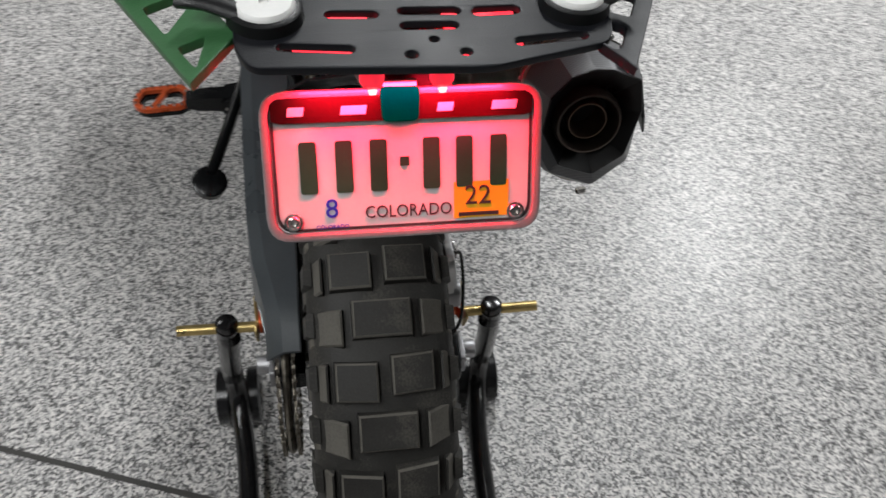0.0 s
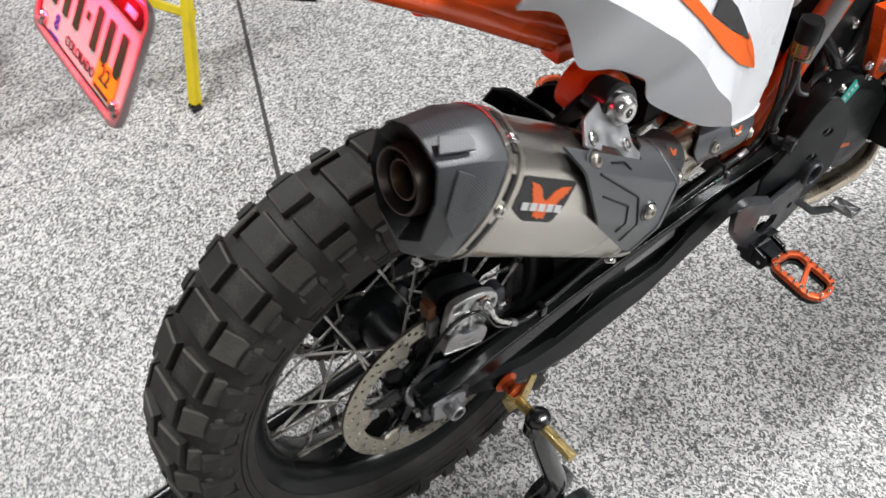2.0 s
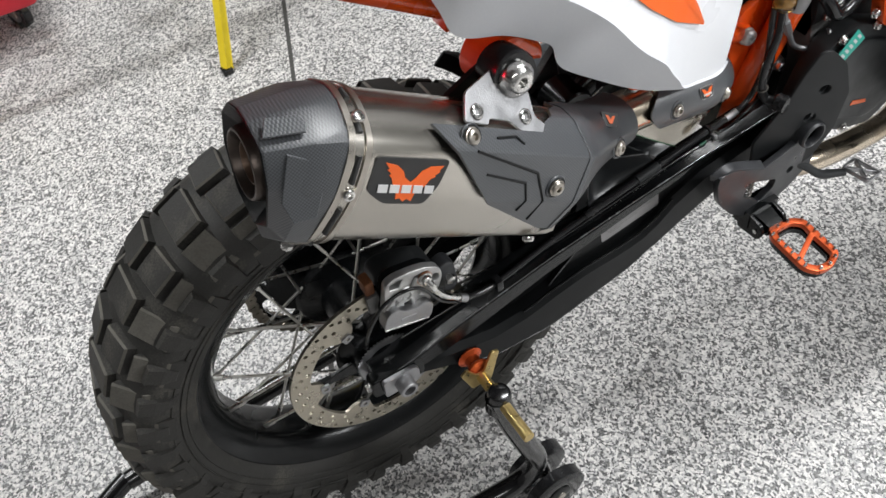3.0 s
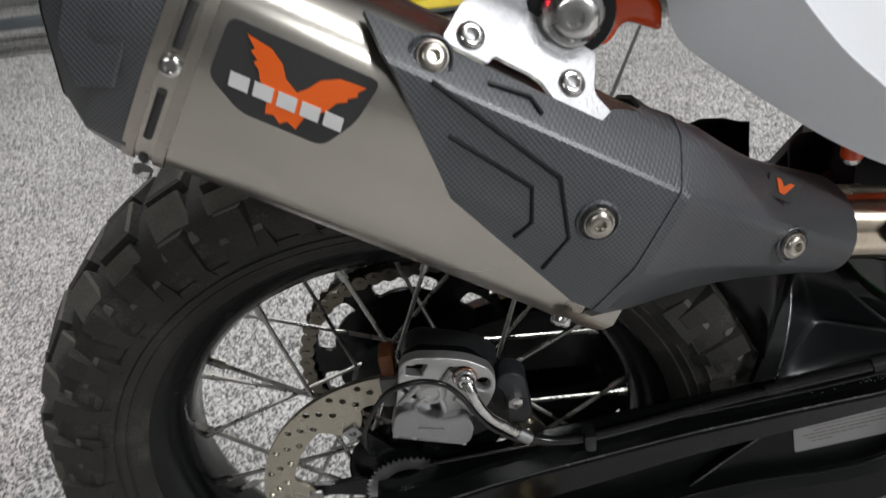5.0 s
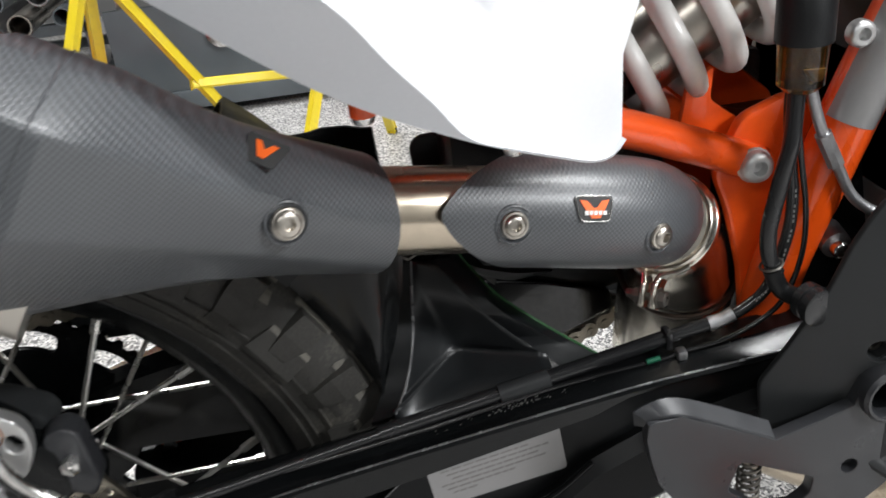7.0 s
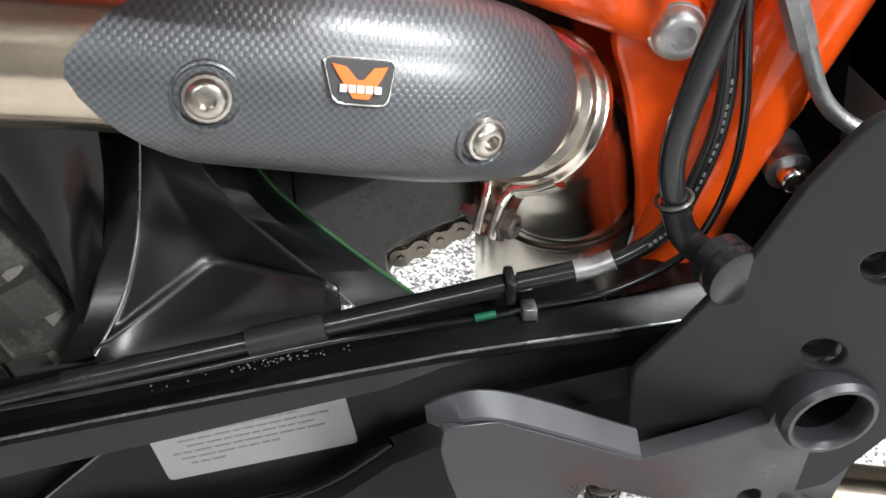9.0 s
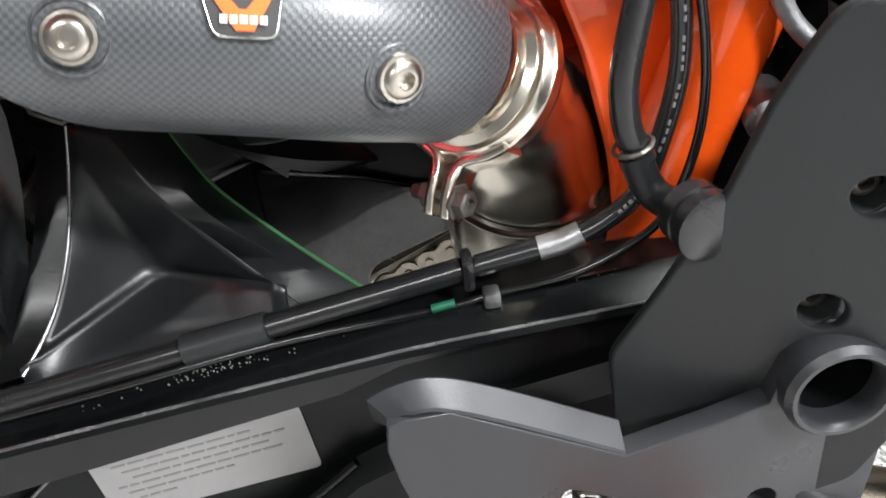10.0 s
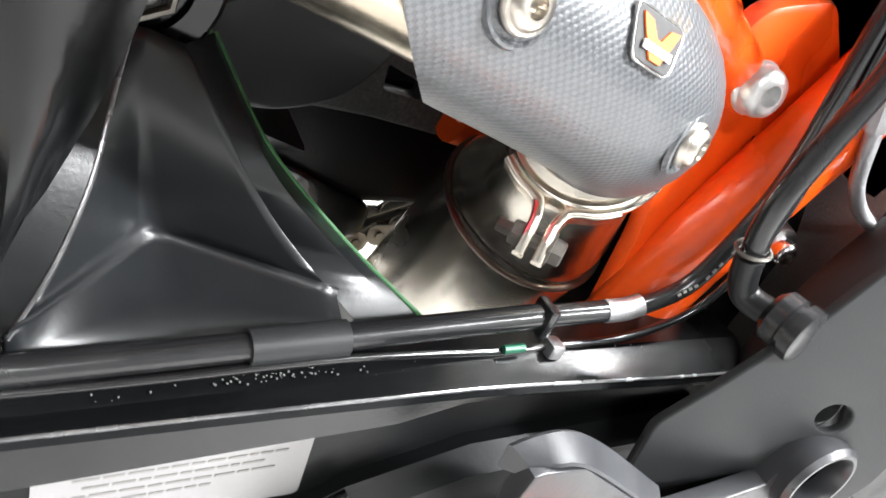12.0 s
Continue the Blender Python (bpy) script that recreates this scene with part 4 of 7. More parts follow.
part("sensor_cable", tube([(0.095, -0.026, 0.445), (0.108, -0.028, 0.470), (0.115, -0.025, 0.497), (0.117, -0.014, 0.520), (0.118, -0.001, 0.5375), (0.119, 0.016, 0.5455), (0.120, 0.032, 0.5465), (0.120, 0.046, 0.540), (0.119, 0.057, 0.524), (0.119, 0.066, 0.505), (0.118, 0.077, 0.487), (0.118, 0.100, 0.470), (0.117, 0.125, 0.462)], 0.0023, 10, 5), RUBBER_SOFT, cal)
part("caliper_bracket", soften(sheet(rounded([(-0.02, 0.372), (0.03, 0.360), (0.085, 0.430), (0.098, 0.470), (0.092, 0.505), (0.078, 0.520), (0.060, 0.530), (0.006, 0.525), (0.0, 0.470), (-0.025, 0.420)], 0.012), 0.016, [], 0.002, side_m(0.064)), 0.0005), BLACK, bike)
bolt((0.109, 0.0600, 0.537), (1, 0, 0), cal, 0.0075, 0.009, 0.0095, name="banjo_bolt")
part("banjo_washer", disc_stack([(0, 0.0100), (0.0015, 0.0100)], 24, Matrix.Translation((0.1085, 0.0600, 0.537)) @ turn_to((1, 0, 0))), pbr("copper_washer", (0.45, 0.20, 0.10), 0.4, 1.0), cal)
part("banjo_pipe", tube([(0.114, 0.0615, 0.536), (0.119, 0.0645, 0.5285), (0.1205, 0.0695, 0.514), (0.1205, 0.080, 0.498), (0.120, 0.104, 0.4755)], (0.0050, 0.0044, 0.0042, 0.0042, 0.0042), 14), CHROME, cal)
part("pipe_ferrule", tube([(0.120, 0.097, 0.4818), (0.120, 0.106, 0.4738)], 0.0055, 14), ALU, cal)

# brake line and sensor wire along the swingarm's top ledge
line = [(0.120, 0.103, 0.4762), (0.118, 0.117, 0.4685), (0.117, 0.135, 0.4640), (0.113, 0.170, 0.4630), (0.106, 0.25, 0.4735), (0.104, 0.32, 0.486), (0.103, 0.40, 0.5005), (0.102, 0.46, 0.511), (0.103, 0.505, 0.520), (0.104, 0.540, 0.5275), (0.104, 0.558, 0.5350), (0.104, 0.571, 0.5470), (0.104, 0.5790, 0.5700), (0.104, 0.5835, 0.5920), (0.104, 0.5835, 0.6150), (0.104, 0.5800, 0.6400), (0.102, 0.578, 0.68), (0.098, 0.585, 0.74)]
hose = part("brake_line", tube(line, 0.0040, 12), RUBBER_SOFT, bike, "black braided brake line")
part("protective_sleeve", tube([(0.1045, 0.30, 0.4832), (0.103, 0.40, 0.5005), (0.102, 0.46, 0.511), (0.102, 0.500, 0.519)], 0.0053, 12), RUBBER_SOFT, hose)
part("ferrule", tube([(0.1036, 0.5310, 0.5255), (0.1040, 0.5400, 0.5275), (0.1040, 0.5480, 0.5308)], 0.0050, 14), ALU, hose)
part("hose_end", tube([(0.1025, 0.506, 0.5202), (0.1036, 0.532, 0.5257)], 0.0047, 14), RUBBER_SOFT, hose)
for q in range(26):
    if q % 9 not in (0, 5):
        u = 10.15 + 0.155 * q
        p_, p2_ = (Vector(line[int(u + e)]).lerp(Vector(line[int(u + e) + 1]), (u + e) % 1) for e in (0.0, 0.09))
        part("print_bar", tube([p_ + Vector((0.0034, 0, 0.0010)), p2_ + Vector((0.0034, 0, 0.0010))], 0.0008, 6), PRINT, hose)
part("tape_wrap", tube([(0.1035, 0.384, 0.4978), (0.103, 0.419, 0.5038)], 0.0067, 12), POWDER, hose)
wire = part("sensor_wire", tube([(0.100, 0.02, 0.435), (0.106, 0.10, 0.451), (0.1085, 0.16, 0.460), (0.109, 0.25, 0.4715), (0.109, 0.34, 0.4850), (0.108, 0.42, 0.4985), (0.1065, 0.492, 0.5045), (0.106, 0.512, 0.508), (0.106, 0.546, 0.5135), (0.107, 0.573, 0.528), (0.108, 0.585, 0.546), (0.108, 0.592, 0.575), (0.108, 0.591, 0.606), (0.108, 0.5845, 0.642), (0.106, 0.580, 0.68), (0.100, 0.585, 0.72)], 0.0019, 10), GLOSS, bike)
part("wire_tag", tube([(0.1082, 0.486, 0.5060), (0.1082, 0.4955, 0.5076)], 0.0019, 12), pbr("green_tag", (0.006, 0.085, 0.045), 0.4), wire)
part("hose_clip", box(0.0965, 0.1090, 0.4995, 0.5045, 0.512, 0.5262, 0.002), RUBBER_SOFT, hose)
part("hose_clip", box(0.108, 0.124, 0.150, 0.160, 0.454, 0.472, 0.003), RUBBER_SOFT, hose)
part("wire_clip", box(0.1035, 0.1120, 0.507, 0.514, 0.5045, 0.5115, 0.0018), ALU, wire)

# green print on a dark sleeve by the ferrule, as bars
tag = part("wire_sleeve", tube([(0.0945, 0.470, 0.4925), (0.0950, 0.487, 0.4965), (0.0945, 0.503, 0.4990)], 0.0040, 12), RUBBER_SOFT, bike)
for q in range(6):
    y = 0.486 + 0.0024 * q
    part("print_bar", box(0.0940, 0.0968, y - 0.0008, y + 0.0008, 0.5000 + 0.15 * (y - 0.487), 0.5009 + 0.15 * (y - 0.487), 0.0002), PRINTGREEN, tag)

# ---- exhaust: silencer with carbon-look end cap and shields ----
SIL = Vector((0.184, -0.094, 0.8795))  # outlet's middle
AD = Vector((0, math.cos(radians(33)), -math.sin(radians(33))))  # down along the silencer, towards the engine
AN = Vector((0, math.sin(radians(33)), math.cos(radians(33))))


def sil(x, n, a):
    return SIL + Vector((x, 0, 0)) + AN * n + AD * a


BODY = [(-0.002, 0.0715), (0.020, 0.0695), (0.052, 0.0555), (0.0595, 0.012), (0.048, -0.043), (0.014, -0.066), (-0.028, -0.052), (-0.052, -0.010), (-0.047, 0.034), (-0.026, 0.062)]


def ring_sil(poly, a, k=1.0, dx=0.0, dn=0.0, r=0.020):
    return [sil(x * k + dx, n * k + dn, a) for x, n in rounded(poly, r, 3)]


silencer = part("silencer_sleeve", loft([ring_sil(BODY, 0.040), ring_sil(BODY, 0.300), [sil(x * (0.86 if n > -0.03 else 1.0), n * (0.86 if n > -0.03 else 1.0), 0.320) for x, n in rounded(BODY, 0.020, 3)]]), BRUSH, bike, "brushed steel hexagonal exhaust silencer")


def facet_ring(a, k, top, lean=0.0, r=0.003):
    """A ring of the end cap: k scales it, top scales its upper half, lean slants it so that its foot lies ahead."""
    return [sil(x * k, n * (top if n > 0 else k), a + lean * (0.05 - n * (top if n > 0 else k))) for x, n in rounded(BODY, r, 2)]


cap = part("end_cap", loft([facet_ring(0.036, 1.02, 1.02, 0, 0.010), facet_ring(0.031, 1.02, 1.02, 0, 0.010), facet_ring(0.008, 0.97, 0.93, 0.08), facet_ring(-0.0325, 0.81, 0.66, 0.42), facet_ring(-0.0340, 0.795, 0.645, 0.42)], cap=False), CARBON, bike, "carbon-look faceted silencer end cap", sharp=14)
part("end_face", loft([facet_ring(-0.0342, 0.800, 0.65, 0.42), facet_ring(-0.0352, 0.785, 0.635, 0.42), facet_ring(-0.0325, 0.74, 0.60, 0.42), facet_ring(-0.0165, 0.49, 0.40, 0.40)], cap=False), PLASTIC, cap, "flat black end face", sharp=14)
OM = Matrix.Translation(SIL - AD * 0.0075) @ turn_to(AD + AN * 0.40)
part("outlet_ring", lathe([(0.030, 0.0252), (-0.006, 0.0262), (-0.0078, 0.0272), (-0.0074, 0.0290), (-0.004, 0.0305), (0.004, 0.0312), (0.030, 0.0290)], 40, "z"), pbr("browned_ring", (0.09, 0.072, 0.062), 0.38, 0.8), cap, m=OM)
part("outlet_pipe", lathe([(0.034, 0.0180), (0.000, 0.0182), (-0.0020, 0.0175), (-0.0020, 0.0165), (0.000, 0.0158), (0.034, 0.0155)], 36, "z"), pbr("burnt_steel", (0.17, 0.115, 0.085), 0.42, 0.85), cap, m=OM)
part("outlet_floor", disc_stack([(0.026, 0.028), (0.028, 0.028)], 28, OM), INK, cap)
for a0, a1 in ((0.034, 0.040), (0.050, 0.0555)):
    part("clamp_band", loft([ring_sil(BODY, a0, 1.025), ring_sil(BODY, a0, 1.045), ring_sil(BODY, a1, 1.045), ring_sil(BODY, a1, 1.025)], cap=False, closed=True), STEEL, silencer)
part("clamp_gasket", loft([ring_sil(BODY, 0.040, 1.02), ring_sil(BODY, 0.050, 1.02)]), BRUSH, silencer)
for (xa, na), (xb, nb) in list(zip(BODY, BODY[1:]))[:5]:
    part("clamp_slot", tube([sil((xa + (xb - xa) * q) * 1.022, (na + (nb - na) * q) * 1.022, 0.045) for q in (0.24, 0.76)], 0.0024, 8), INK, silencer)
for x, n in ((0.034, 0.0655), (0.0575, 0.013), (0.012, -0.072)):
    nx = Vector((x, 0, 0)) + AN * n
    bolt(sil(x * 1.02, n * 1.02, 0.045), nx, silencer, 0.0055, 0.005)
# badge: black shield with an orange winged mark


def face_m(x, n, a, tilt, swing=0.0):
    """A plane on the silencer's outer face: local x runs back to front, local y up the face, z outwards."""
    ex = AD
    out = (Vector((math.cos(radians(tilt)), 0, 0)) + AN * math.sin(radians(tilt))).normalized()
    ey = out.cross(ex)
    return Matrix.Translation(sil(x, n, a)) @ Matrix((ex, ey, out)).transposed().to_4x4() @ Matrix.Rotation(radians(swing), 4, "Y")


BM_ = face_m(0.0567, 0.026, 0.099, 8)
badge = part("maker_badge", sheet(rounded([(-0.0375, 0.020), (0.0375, 0.020), (0.034, -0.004), (0.024, -0.021), (-0.018, -0.021), (-0.0375, -0.010)], 0.005), 0.0014, (), 0.0003, BM_), INK, silencer, "black badge with orange winged mark")
WING = [(0.002, -0.001), (0.006, 0.003), (0.010, 0.009), (0.018, 0.0135), (0.031, 0.0145), (0.028, 0.0105), (0.029, 0.009), (0.025, 0.006), (0.0255, 0.0045), (0.021, 0.002), (0.018, -0.004), (0.010, -0.010), (0.008, -0.018), (0.003, -0.016), (0.0, -0.0185), (-0.004, -0.0155), (-0.008, -0.0165), (-0.010, -0.008), (-0.016, -0.002), (-0.018, 0.002), (-0.0215, 0.0045), (-0.020, 0.006), (-0.0245, 0.009), (-0.023, 0.0105), (-0.0285, 0.0155), (-0.016, 0.0135), (-0.009, 0.009), (-0.005, 0.003)]
part("winged_mark", sheet(WING, 0.0006, (), 0, BM_ @ Matrix.Translation((0.001, 0, 0.0010))), ORANGE_FILM, badge)
for q in range(5):
    cx = -0.024 + q * 0.0118
    part("name_bar", sheet([(cx - 0.0045, -0.0105), (cx + 0.005, -0.0105), (cx + 0.004, -0.0035), (cx - 0.0055, -0.0035)], 0.0006, (), 0, BM_ @ Matrix.Translation((0.001, 0.0, 0.0016))), PLATEWHITE, badge)
# raised panels of the end cap, each a plate with a soft edge
for x, n, a, tilt, swing, poly in ((0.0336, 0.0562, -0.0105, 58, -24, [(-0.020, -0.009), (0.012, -0.008), (0.014, 0.000), (0.009, 0.007), (-0.016, 0.007)]), (0.0535, 0.014, 0.004, 8, -12, [(-0.016, 0.026), (0.014, 0.024), (0.019, 0.018), (0.021, -0.022), (0.004, -0.030), (-0.010, -0.014)])):
    part("raised_panel", sheet(poly, 0.0024, (), 0.0010, face_m(x, n, a, tilt, swing)), CARBON, cap, sharp=20)


# outer shield: a wedge plate over the outer faces, a flap over the top, then a cone to the link pipe
def rounded_open(pts, r, n=3):
    out = [pts[0]]
    for i in range(1, len(pts) - 1):
        p, a, b = Vector(pts[i]), Vector(pts[i - 1]), Vector(pts[i + 1])
        s, e = p + (a - p).normalized() * r, p + (b - p).normalized() * r
        for j in range(n + 1):
            t = j / n
            out.append(tuple(s * (1 - t) ** 2 + p * 2 * t * (1 - t) + e * t * t))
    return out + [pts[-1]]


FLAP = [(-0.022, 0.068), (0.000, 0.0755), (0.021, 0.0745), (0.0365, 0.0685)]
OUTP = [(0.0365, 0.0685), (0.0585, 0.0592), (0.0660, 0.012), (0.0555, -0.027)]
FOLD = 0.304
LP0, LP1 = Vector((0.118, 0.318, 0.652)), Vector((0.112, 0.380, 0.640))
PD = (LP1 - LP0).normalized()


def back_edge(n):
    return float(np.interp(n, [-0.026, -0.020, -0.011, 0.050, 0.0715], [0.285, 0.226, 0.212, 0.147, 0.112]))


def circ_ring(c, d, r, n, start, up=AN):
    sx = Vector((1, 0, 0)) - Vector((1, 0, 0)).dot(d) * d
    sx.normalize()
    sy = d.cross(sx) * -1
    return [c + r * (math.cos(k) * sx + math.sin(k) * sy) for k in start]


def axis_point(p):
    """Nearest point of the line that runs through the silencer and on into the link pipe."""
    a = (p - SIL).dot(AD)
    if a < FOLD:
        return SIL + AD * a
    return (SIL + AD * FOLD).lerp(LP0, min(1, (a - FOLD) / 0.16))


def skin(rows, name, parent, label="", thick=0.003, sharp=20):
    """A shell from rows of outer points; its inner face lies thick closer to the silencer's axis."""
    bm = bmesh.new()
    outer = [[bm.verts.new(p) for p in r] for r in rows]
    inner_ = [[bm.verts.new(p + (axis_point(p) - p).normalized() * thick) for p in r] for r in rows]
    R, C = len(rows), len(rows[0])
    for i in range(R - 1):
        for j in range(C - 1):
            bm.faces.new((outer[i][j], outer[i][j + 1], outer[i + 1][j + 1], outer[i + 1][j]))
            bm.faces.new((inner_[i][j], inner_[i + 1][j], inner_[i + 1][j + 1], inner_[i][j + 1]))
    rim_ = [(0, j) for j in range(C - 1)] + [(i, C - 1) for i in range(R - 1)] + [(R - 1, j) for j in range(C - 1, 0, -1)] + [(i, 0) for i in range(R - 1, 0, -1)]
    for (a, b), (c, d) in zip(rim_, rim_[1:] + rim_[:1]):
        bm.faces.new((outer[a][b], inner_[a][b], inner_[c][d], outer[c][d]))
    return part(name, bm, CARBON, parent, label, sharp=sharp)


prof = rounded_open(OUTP, 0.004)
shield = skin([[sil(x, n, back_edge(n) + (FOLD - back_edge(n)) * t / 9) for t in range(10)] for x, n in prof], "heat_shield", bike, "carbon-look exhaust heat shield")
fprof = rounded_open(FLAP, 0.005)
skin([[sil(x, n, (b0 + (FOLD - b0) * t / 5)) for t in range(6)] for (x, n), b0 in zip(fprof, np.linspace(0.298, 0.250, len(fprof)).tolist())], "shield_flap", shield)
# step lines of the shield: narrow dark bars stand for the shade in its grooves
for line_, w in (([(0.157, 0.0590, 0.0585), (0.237, 0.0622, 0.041), (0.257, 0.0660, 0.014), (0.257, 0.0600, -0.012)], 0.0013), ([(0.176, 0.0622, 0.038), (0.226, 0.0636, 0.031), (0.235, 0.0659, 0.014), (0.232, 0.0638, 0.001)], 0.0013), ([(0.184, 0.0470, 0.0655), (0.207, 0.0445, 0.0672), (0.215, 0.0510, 0.0638)], 0.0011)):
    part("shield_step", tube([sil(x * 0.996, n * 0.996, a) for a, x, n in line_], w, 6, 1, False), PLASTIC, shield)
allp = fprof[:-1] + prof + [(0.0440, -0.040)]
N_ = len(allp)
angs = [math.radians(112 - 190 * j / (N_ - 1)) for j in range(N_)]
rows = []
for j, (x, n) in enumerate(allp):
    a = sil(x * 1.004, n * 1.004, FOLD - 0.005)
    a2 = sil(x * 1.004, n * 1.004, FOLD + 0.001)
    q = angs[j]
    b = circ_ring(LP0, PD, 0.0350, 1, [q])[0] + PD * (0.014 * math.cos(q - 0.1) - 0.006)
    mid = a2.lerp(b, 0.5) + (a2 - (SIL + AD * 0.3)).normalized() * -0.006
    rows.append([a, a2] + glide([a2.lerp(b, 0.1), mid, b], 4))
skin(rows, "shield_cone", shield, sharp=24)
part("fold_crease", tube([sil(x * 1.006, n * 1.006, FOLD - 0.005) for x, n in allp], 0.0006, 6, 1, False), CARBON, shield)
part("silencer_front_cone", loft([ring_sil(BODY, 0.306, 0.86), [LP0 - PD * 0.02 + 0.027 * (math.cos(k) * Vector((1, 0, 0)) + math.sin(k) * Vector((0, 0.2, 0.98))) for k in (math.atan2(n, x) for x, n in rounded(BODY, 0.014, 3))]]), STEEL, silencer)
part("front_plate", loft([ring_sil(BODY, 0.286, 1.004), ring_sil(BODY, 0.303, 1.004)]), STEEL, silencer)
bolt(sil(0.046, -0.045, 0.291), Vector((0.8, 0, 0)) - AN, silencer, 0.006, 0.005)
for p, ax in ((sil(0.0480, 0.0652, 0.1535), Vector((0.82, 0, 0)) + AN * 0.57), (sil(0.0648, 0.0280, 0.2665), Vector((1, 0, 0)) + AN * 0.14), (Vector((0.1860, 0.2735, 0.6845)), Vector((0.86, 0.30, 0.15)))):
    bolt(p, ax, shield, 0.0070, 0.0050, 0.0086, STEEL)
    bolt_recess(p, ax, shield)
small = part("small_badge", sheet(rounded([(-0.011, 0.008), (0.011, 0.008), (0.008, -0.008), (-0.008, -0.008)], 0.002), 0.001, (), 0.0002, Matrix.Translation((0.1738, 0.2685, 0.7185)) @ turn_to((0.58, 0.22, 0.78)) @ pose(0, 0, 0, 0, 0, 65)), INK, shield)
part("badge_mark", sheet([(-0.006, 0.0045), (-0.003, 0.0045), (0, 0.0005), (0.003, 0.0045), (0.006, 0.0045), (0.0018, -0.0045), (-0.0018, -0.0045)], 0.0006, (), 0, Matrix.Translation((0.1743, 0.2687, 0.7192)) @ turn_to((0.58, 0.22, 0.78)) @ pose(0, 0, 0, 0, 0, 65)), ORANGE_FILM, small)

# link pipe, its shield, the collar and the collector
link_path = [(0.120, 0.300, 0.656), (0.114, 0.36, 0.645), (0.108, 0.42, 0.632), (0.1025, 0.468, 0.6205), (0.0925, 0.487, 0.6125), (0.079, 0.5005, 0.6005), (0.0635, 0.5135, 0.5875)]
link_pipe = part("link_pipe", tube(link_path, 0.0262, 28, 8), PIPE, bike, "heat-tinted stainless exhaust pipe")
GP = glide([(0.1148, 0.350, 0.6468), (0.1115, 0.40, 0.6370), (0.1085, 0.44, 0.6285), (0.1035, 0.468, 0.6205), (0.0945, 0.487, 0.6125), (0.0840, 0.4985, 0.6040)], 8)
rings = []
N = len(GP)
for i, p in enumerate(GP):
    d = (GP[min(i + 1, N - 1)] - GP[max(i - 1, 0)]).normalized()
    t = i / (N - 1)
    half = 116 * min(1.0, 0.04 + 3.6 * t, 0.70 + 3.0 * (1 - t))
    r = 0.0335 + 0.0020 * math.sin(math.pi * t)
    rings.append(circ_ring(p, d, r, 17, [math.radians(18 - half + 2 * half * j / 24) for j in range(25)]))
bm = loft(rings, cap=False, wrap=False)
thicken(bm, 0.0025)
guard2 = part("pipe_shield", bm, CARBON, bike, "carbon-look pipe heat shield with two bolts", sharp=40)
for p, ax in (((0.1460, 0.394, 0.6440), (0.97, 0.12, 0.20)), ((0.1345, 0.4840, 0.6160), (0.90, 0.42, 0.02))):
    bolt(p, ax, guard2, 0.0064, 0.0050, 0.0082, STEEL)
    bolt_recess(p, ax, guard2)
b2m = Matrix.Translation((0.1415, 0.442, 0.6440)) @ Matrix(((-0.08, -0.43, 0.90), (0.98, 0.06, 0.12), (-0.19, 0.90, 0.42))).to_4x4()
b2 = part("small_badge", sheet(rounded([(-0.0115, 0.0070), (0.0115, 0.0070), (0.0085, -0.0070), (-0.0085, -0.0070)], 0.003), 0.0012, (), 0.0003, b2m), INK, guard2, "small black badge with orange mark")
part("badge_rim", sheet(rounded([(-0.0122, 0.0077), (0.0122, 0.0077), (0.0092, -0.0077), (-0.0092, -0.0077)], 0.0035), 0.0012, [rounded([(-0.0115, 0.0070), (0.0115, 0.0070), (0.0085, -0.0070), (-0.0085, -0.0070)], 0.003)], 0.0003, b2m), CHROME, b2)
part("badge_mark", sheet([(-0.009, 0.0052), (-0.0045, 0.0045), (-0.001, 0.0005), (0.001, 0.0005), (0.0045, 0.0045), (0.009, 0.0052), (0.007, 0.0015), (0.0025, -0.0055), (-0.0025, -0.0055), (-0.007, 0.0015)], 0.0006, (), 0, b2m @ Matrix.Translation((0, 0, 0.001))), ORANGE_FILM, b2)
for q in range(5):
    cx = -0.0056 + 0.0028 * q
    part("name_bar", sheet([(cx - 0.0010, -0.0012), (cx + 0.0011, -0.0012), (cx + 0.0009, -0.0036), (cx - 0.0012, -0.0036)], 0.0005, (), 0, b2m @ Matrix.Translation((0, 0, 0.0014))), PLATEWHITE, b2)
# flange and band clamp where the pipe turns down, then the round collector
CC = Vector((0.0600, 0.5170, 0.5840))
CD = Vector((-0.57, 0.59, -0.57)).normalized()
part("collar", lathe([(-0.022, 0.0262), (-0.021, 0.0288), (-0.019, 0.0288), (-0.017, 0.0270), (-0.010, 0.0275), (-0.008, 0.0310), (-0.006, 0.0318), (-0.006, 0.0262)], 44, "z"), CLEAN, link_pipe, m=Matrix.Translation(CC) @ turn_to(CD))
clamp = part("pipe_clamp", lathe([(-0.0075, 0.0290), (-0.0075, 0.0335), (-0.0062, 0.0350), (-0.0035, 0.0356), (-0.0025, 0.0366), (0.0025, 0.0366), (0.0035, 0.0356), (0.0062, 0.0350), (0.0075, 0.0335), (0.0075, 0.0290)], 48, "z"), CLEAN, link_pipe, m=Matrix.Translation(CC) @ turn_to(CD))
AXC = Vector((-0.44, 0.08, -1.0)).normalized()
CW = Vector((0.0201, 0.5424, 0.5214))  # middle of the weld ring
cat = part("collector", tube([CC + CD * 0.002, CC + CD * 0.010, Vector((0.0475, 0.5290, 0.5655)), Vector((0.0360, 0.5365, 0.5480)), Vector((0.0265, 0.5405, 0.5330)), CW, CW + AXC * 0.003], (0.0305, 0.0300, 0.0305, 0.0355, 0.0415, 0.0436, 0.0440), 44, 7), CLEAN, bike, "round stainless exhaust collector")
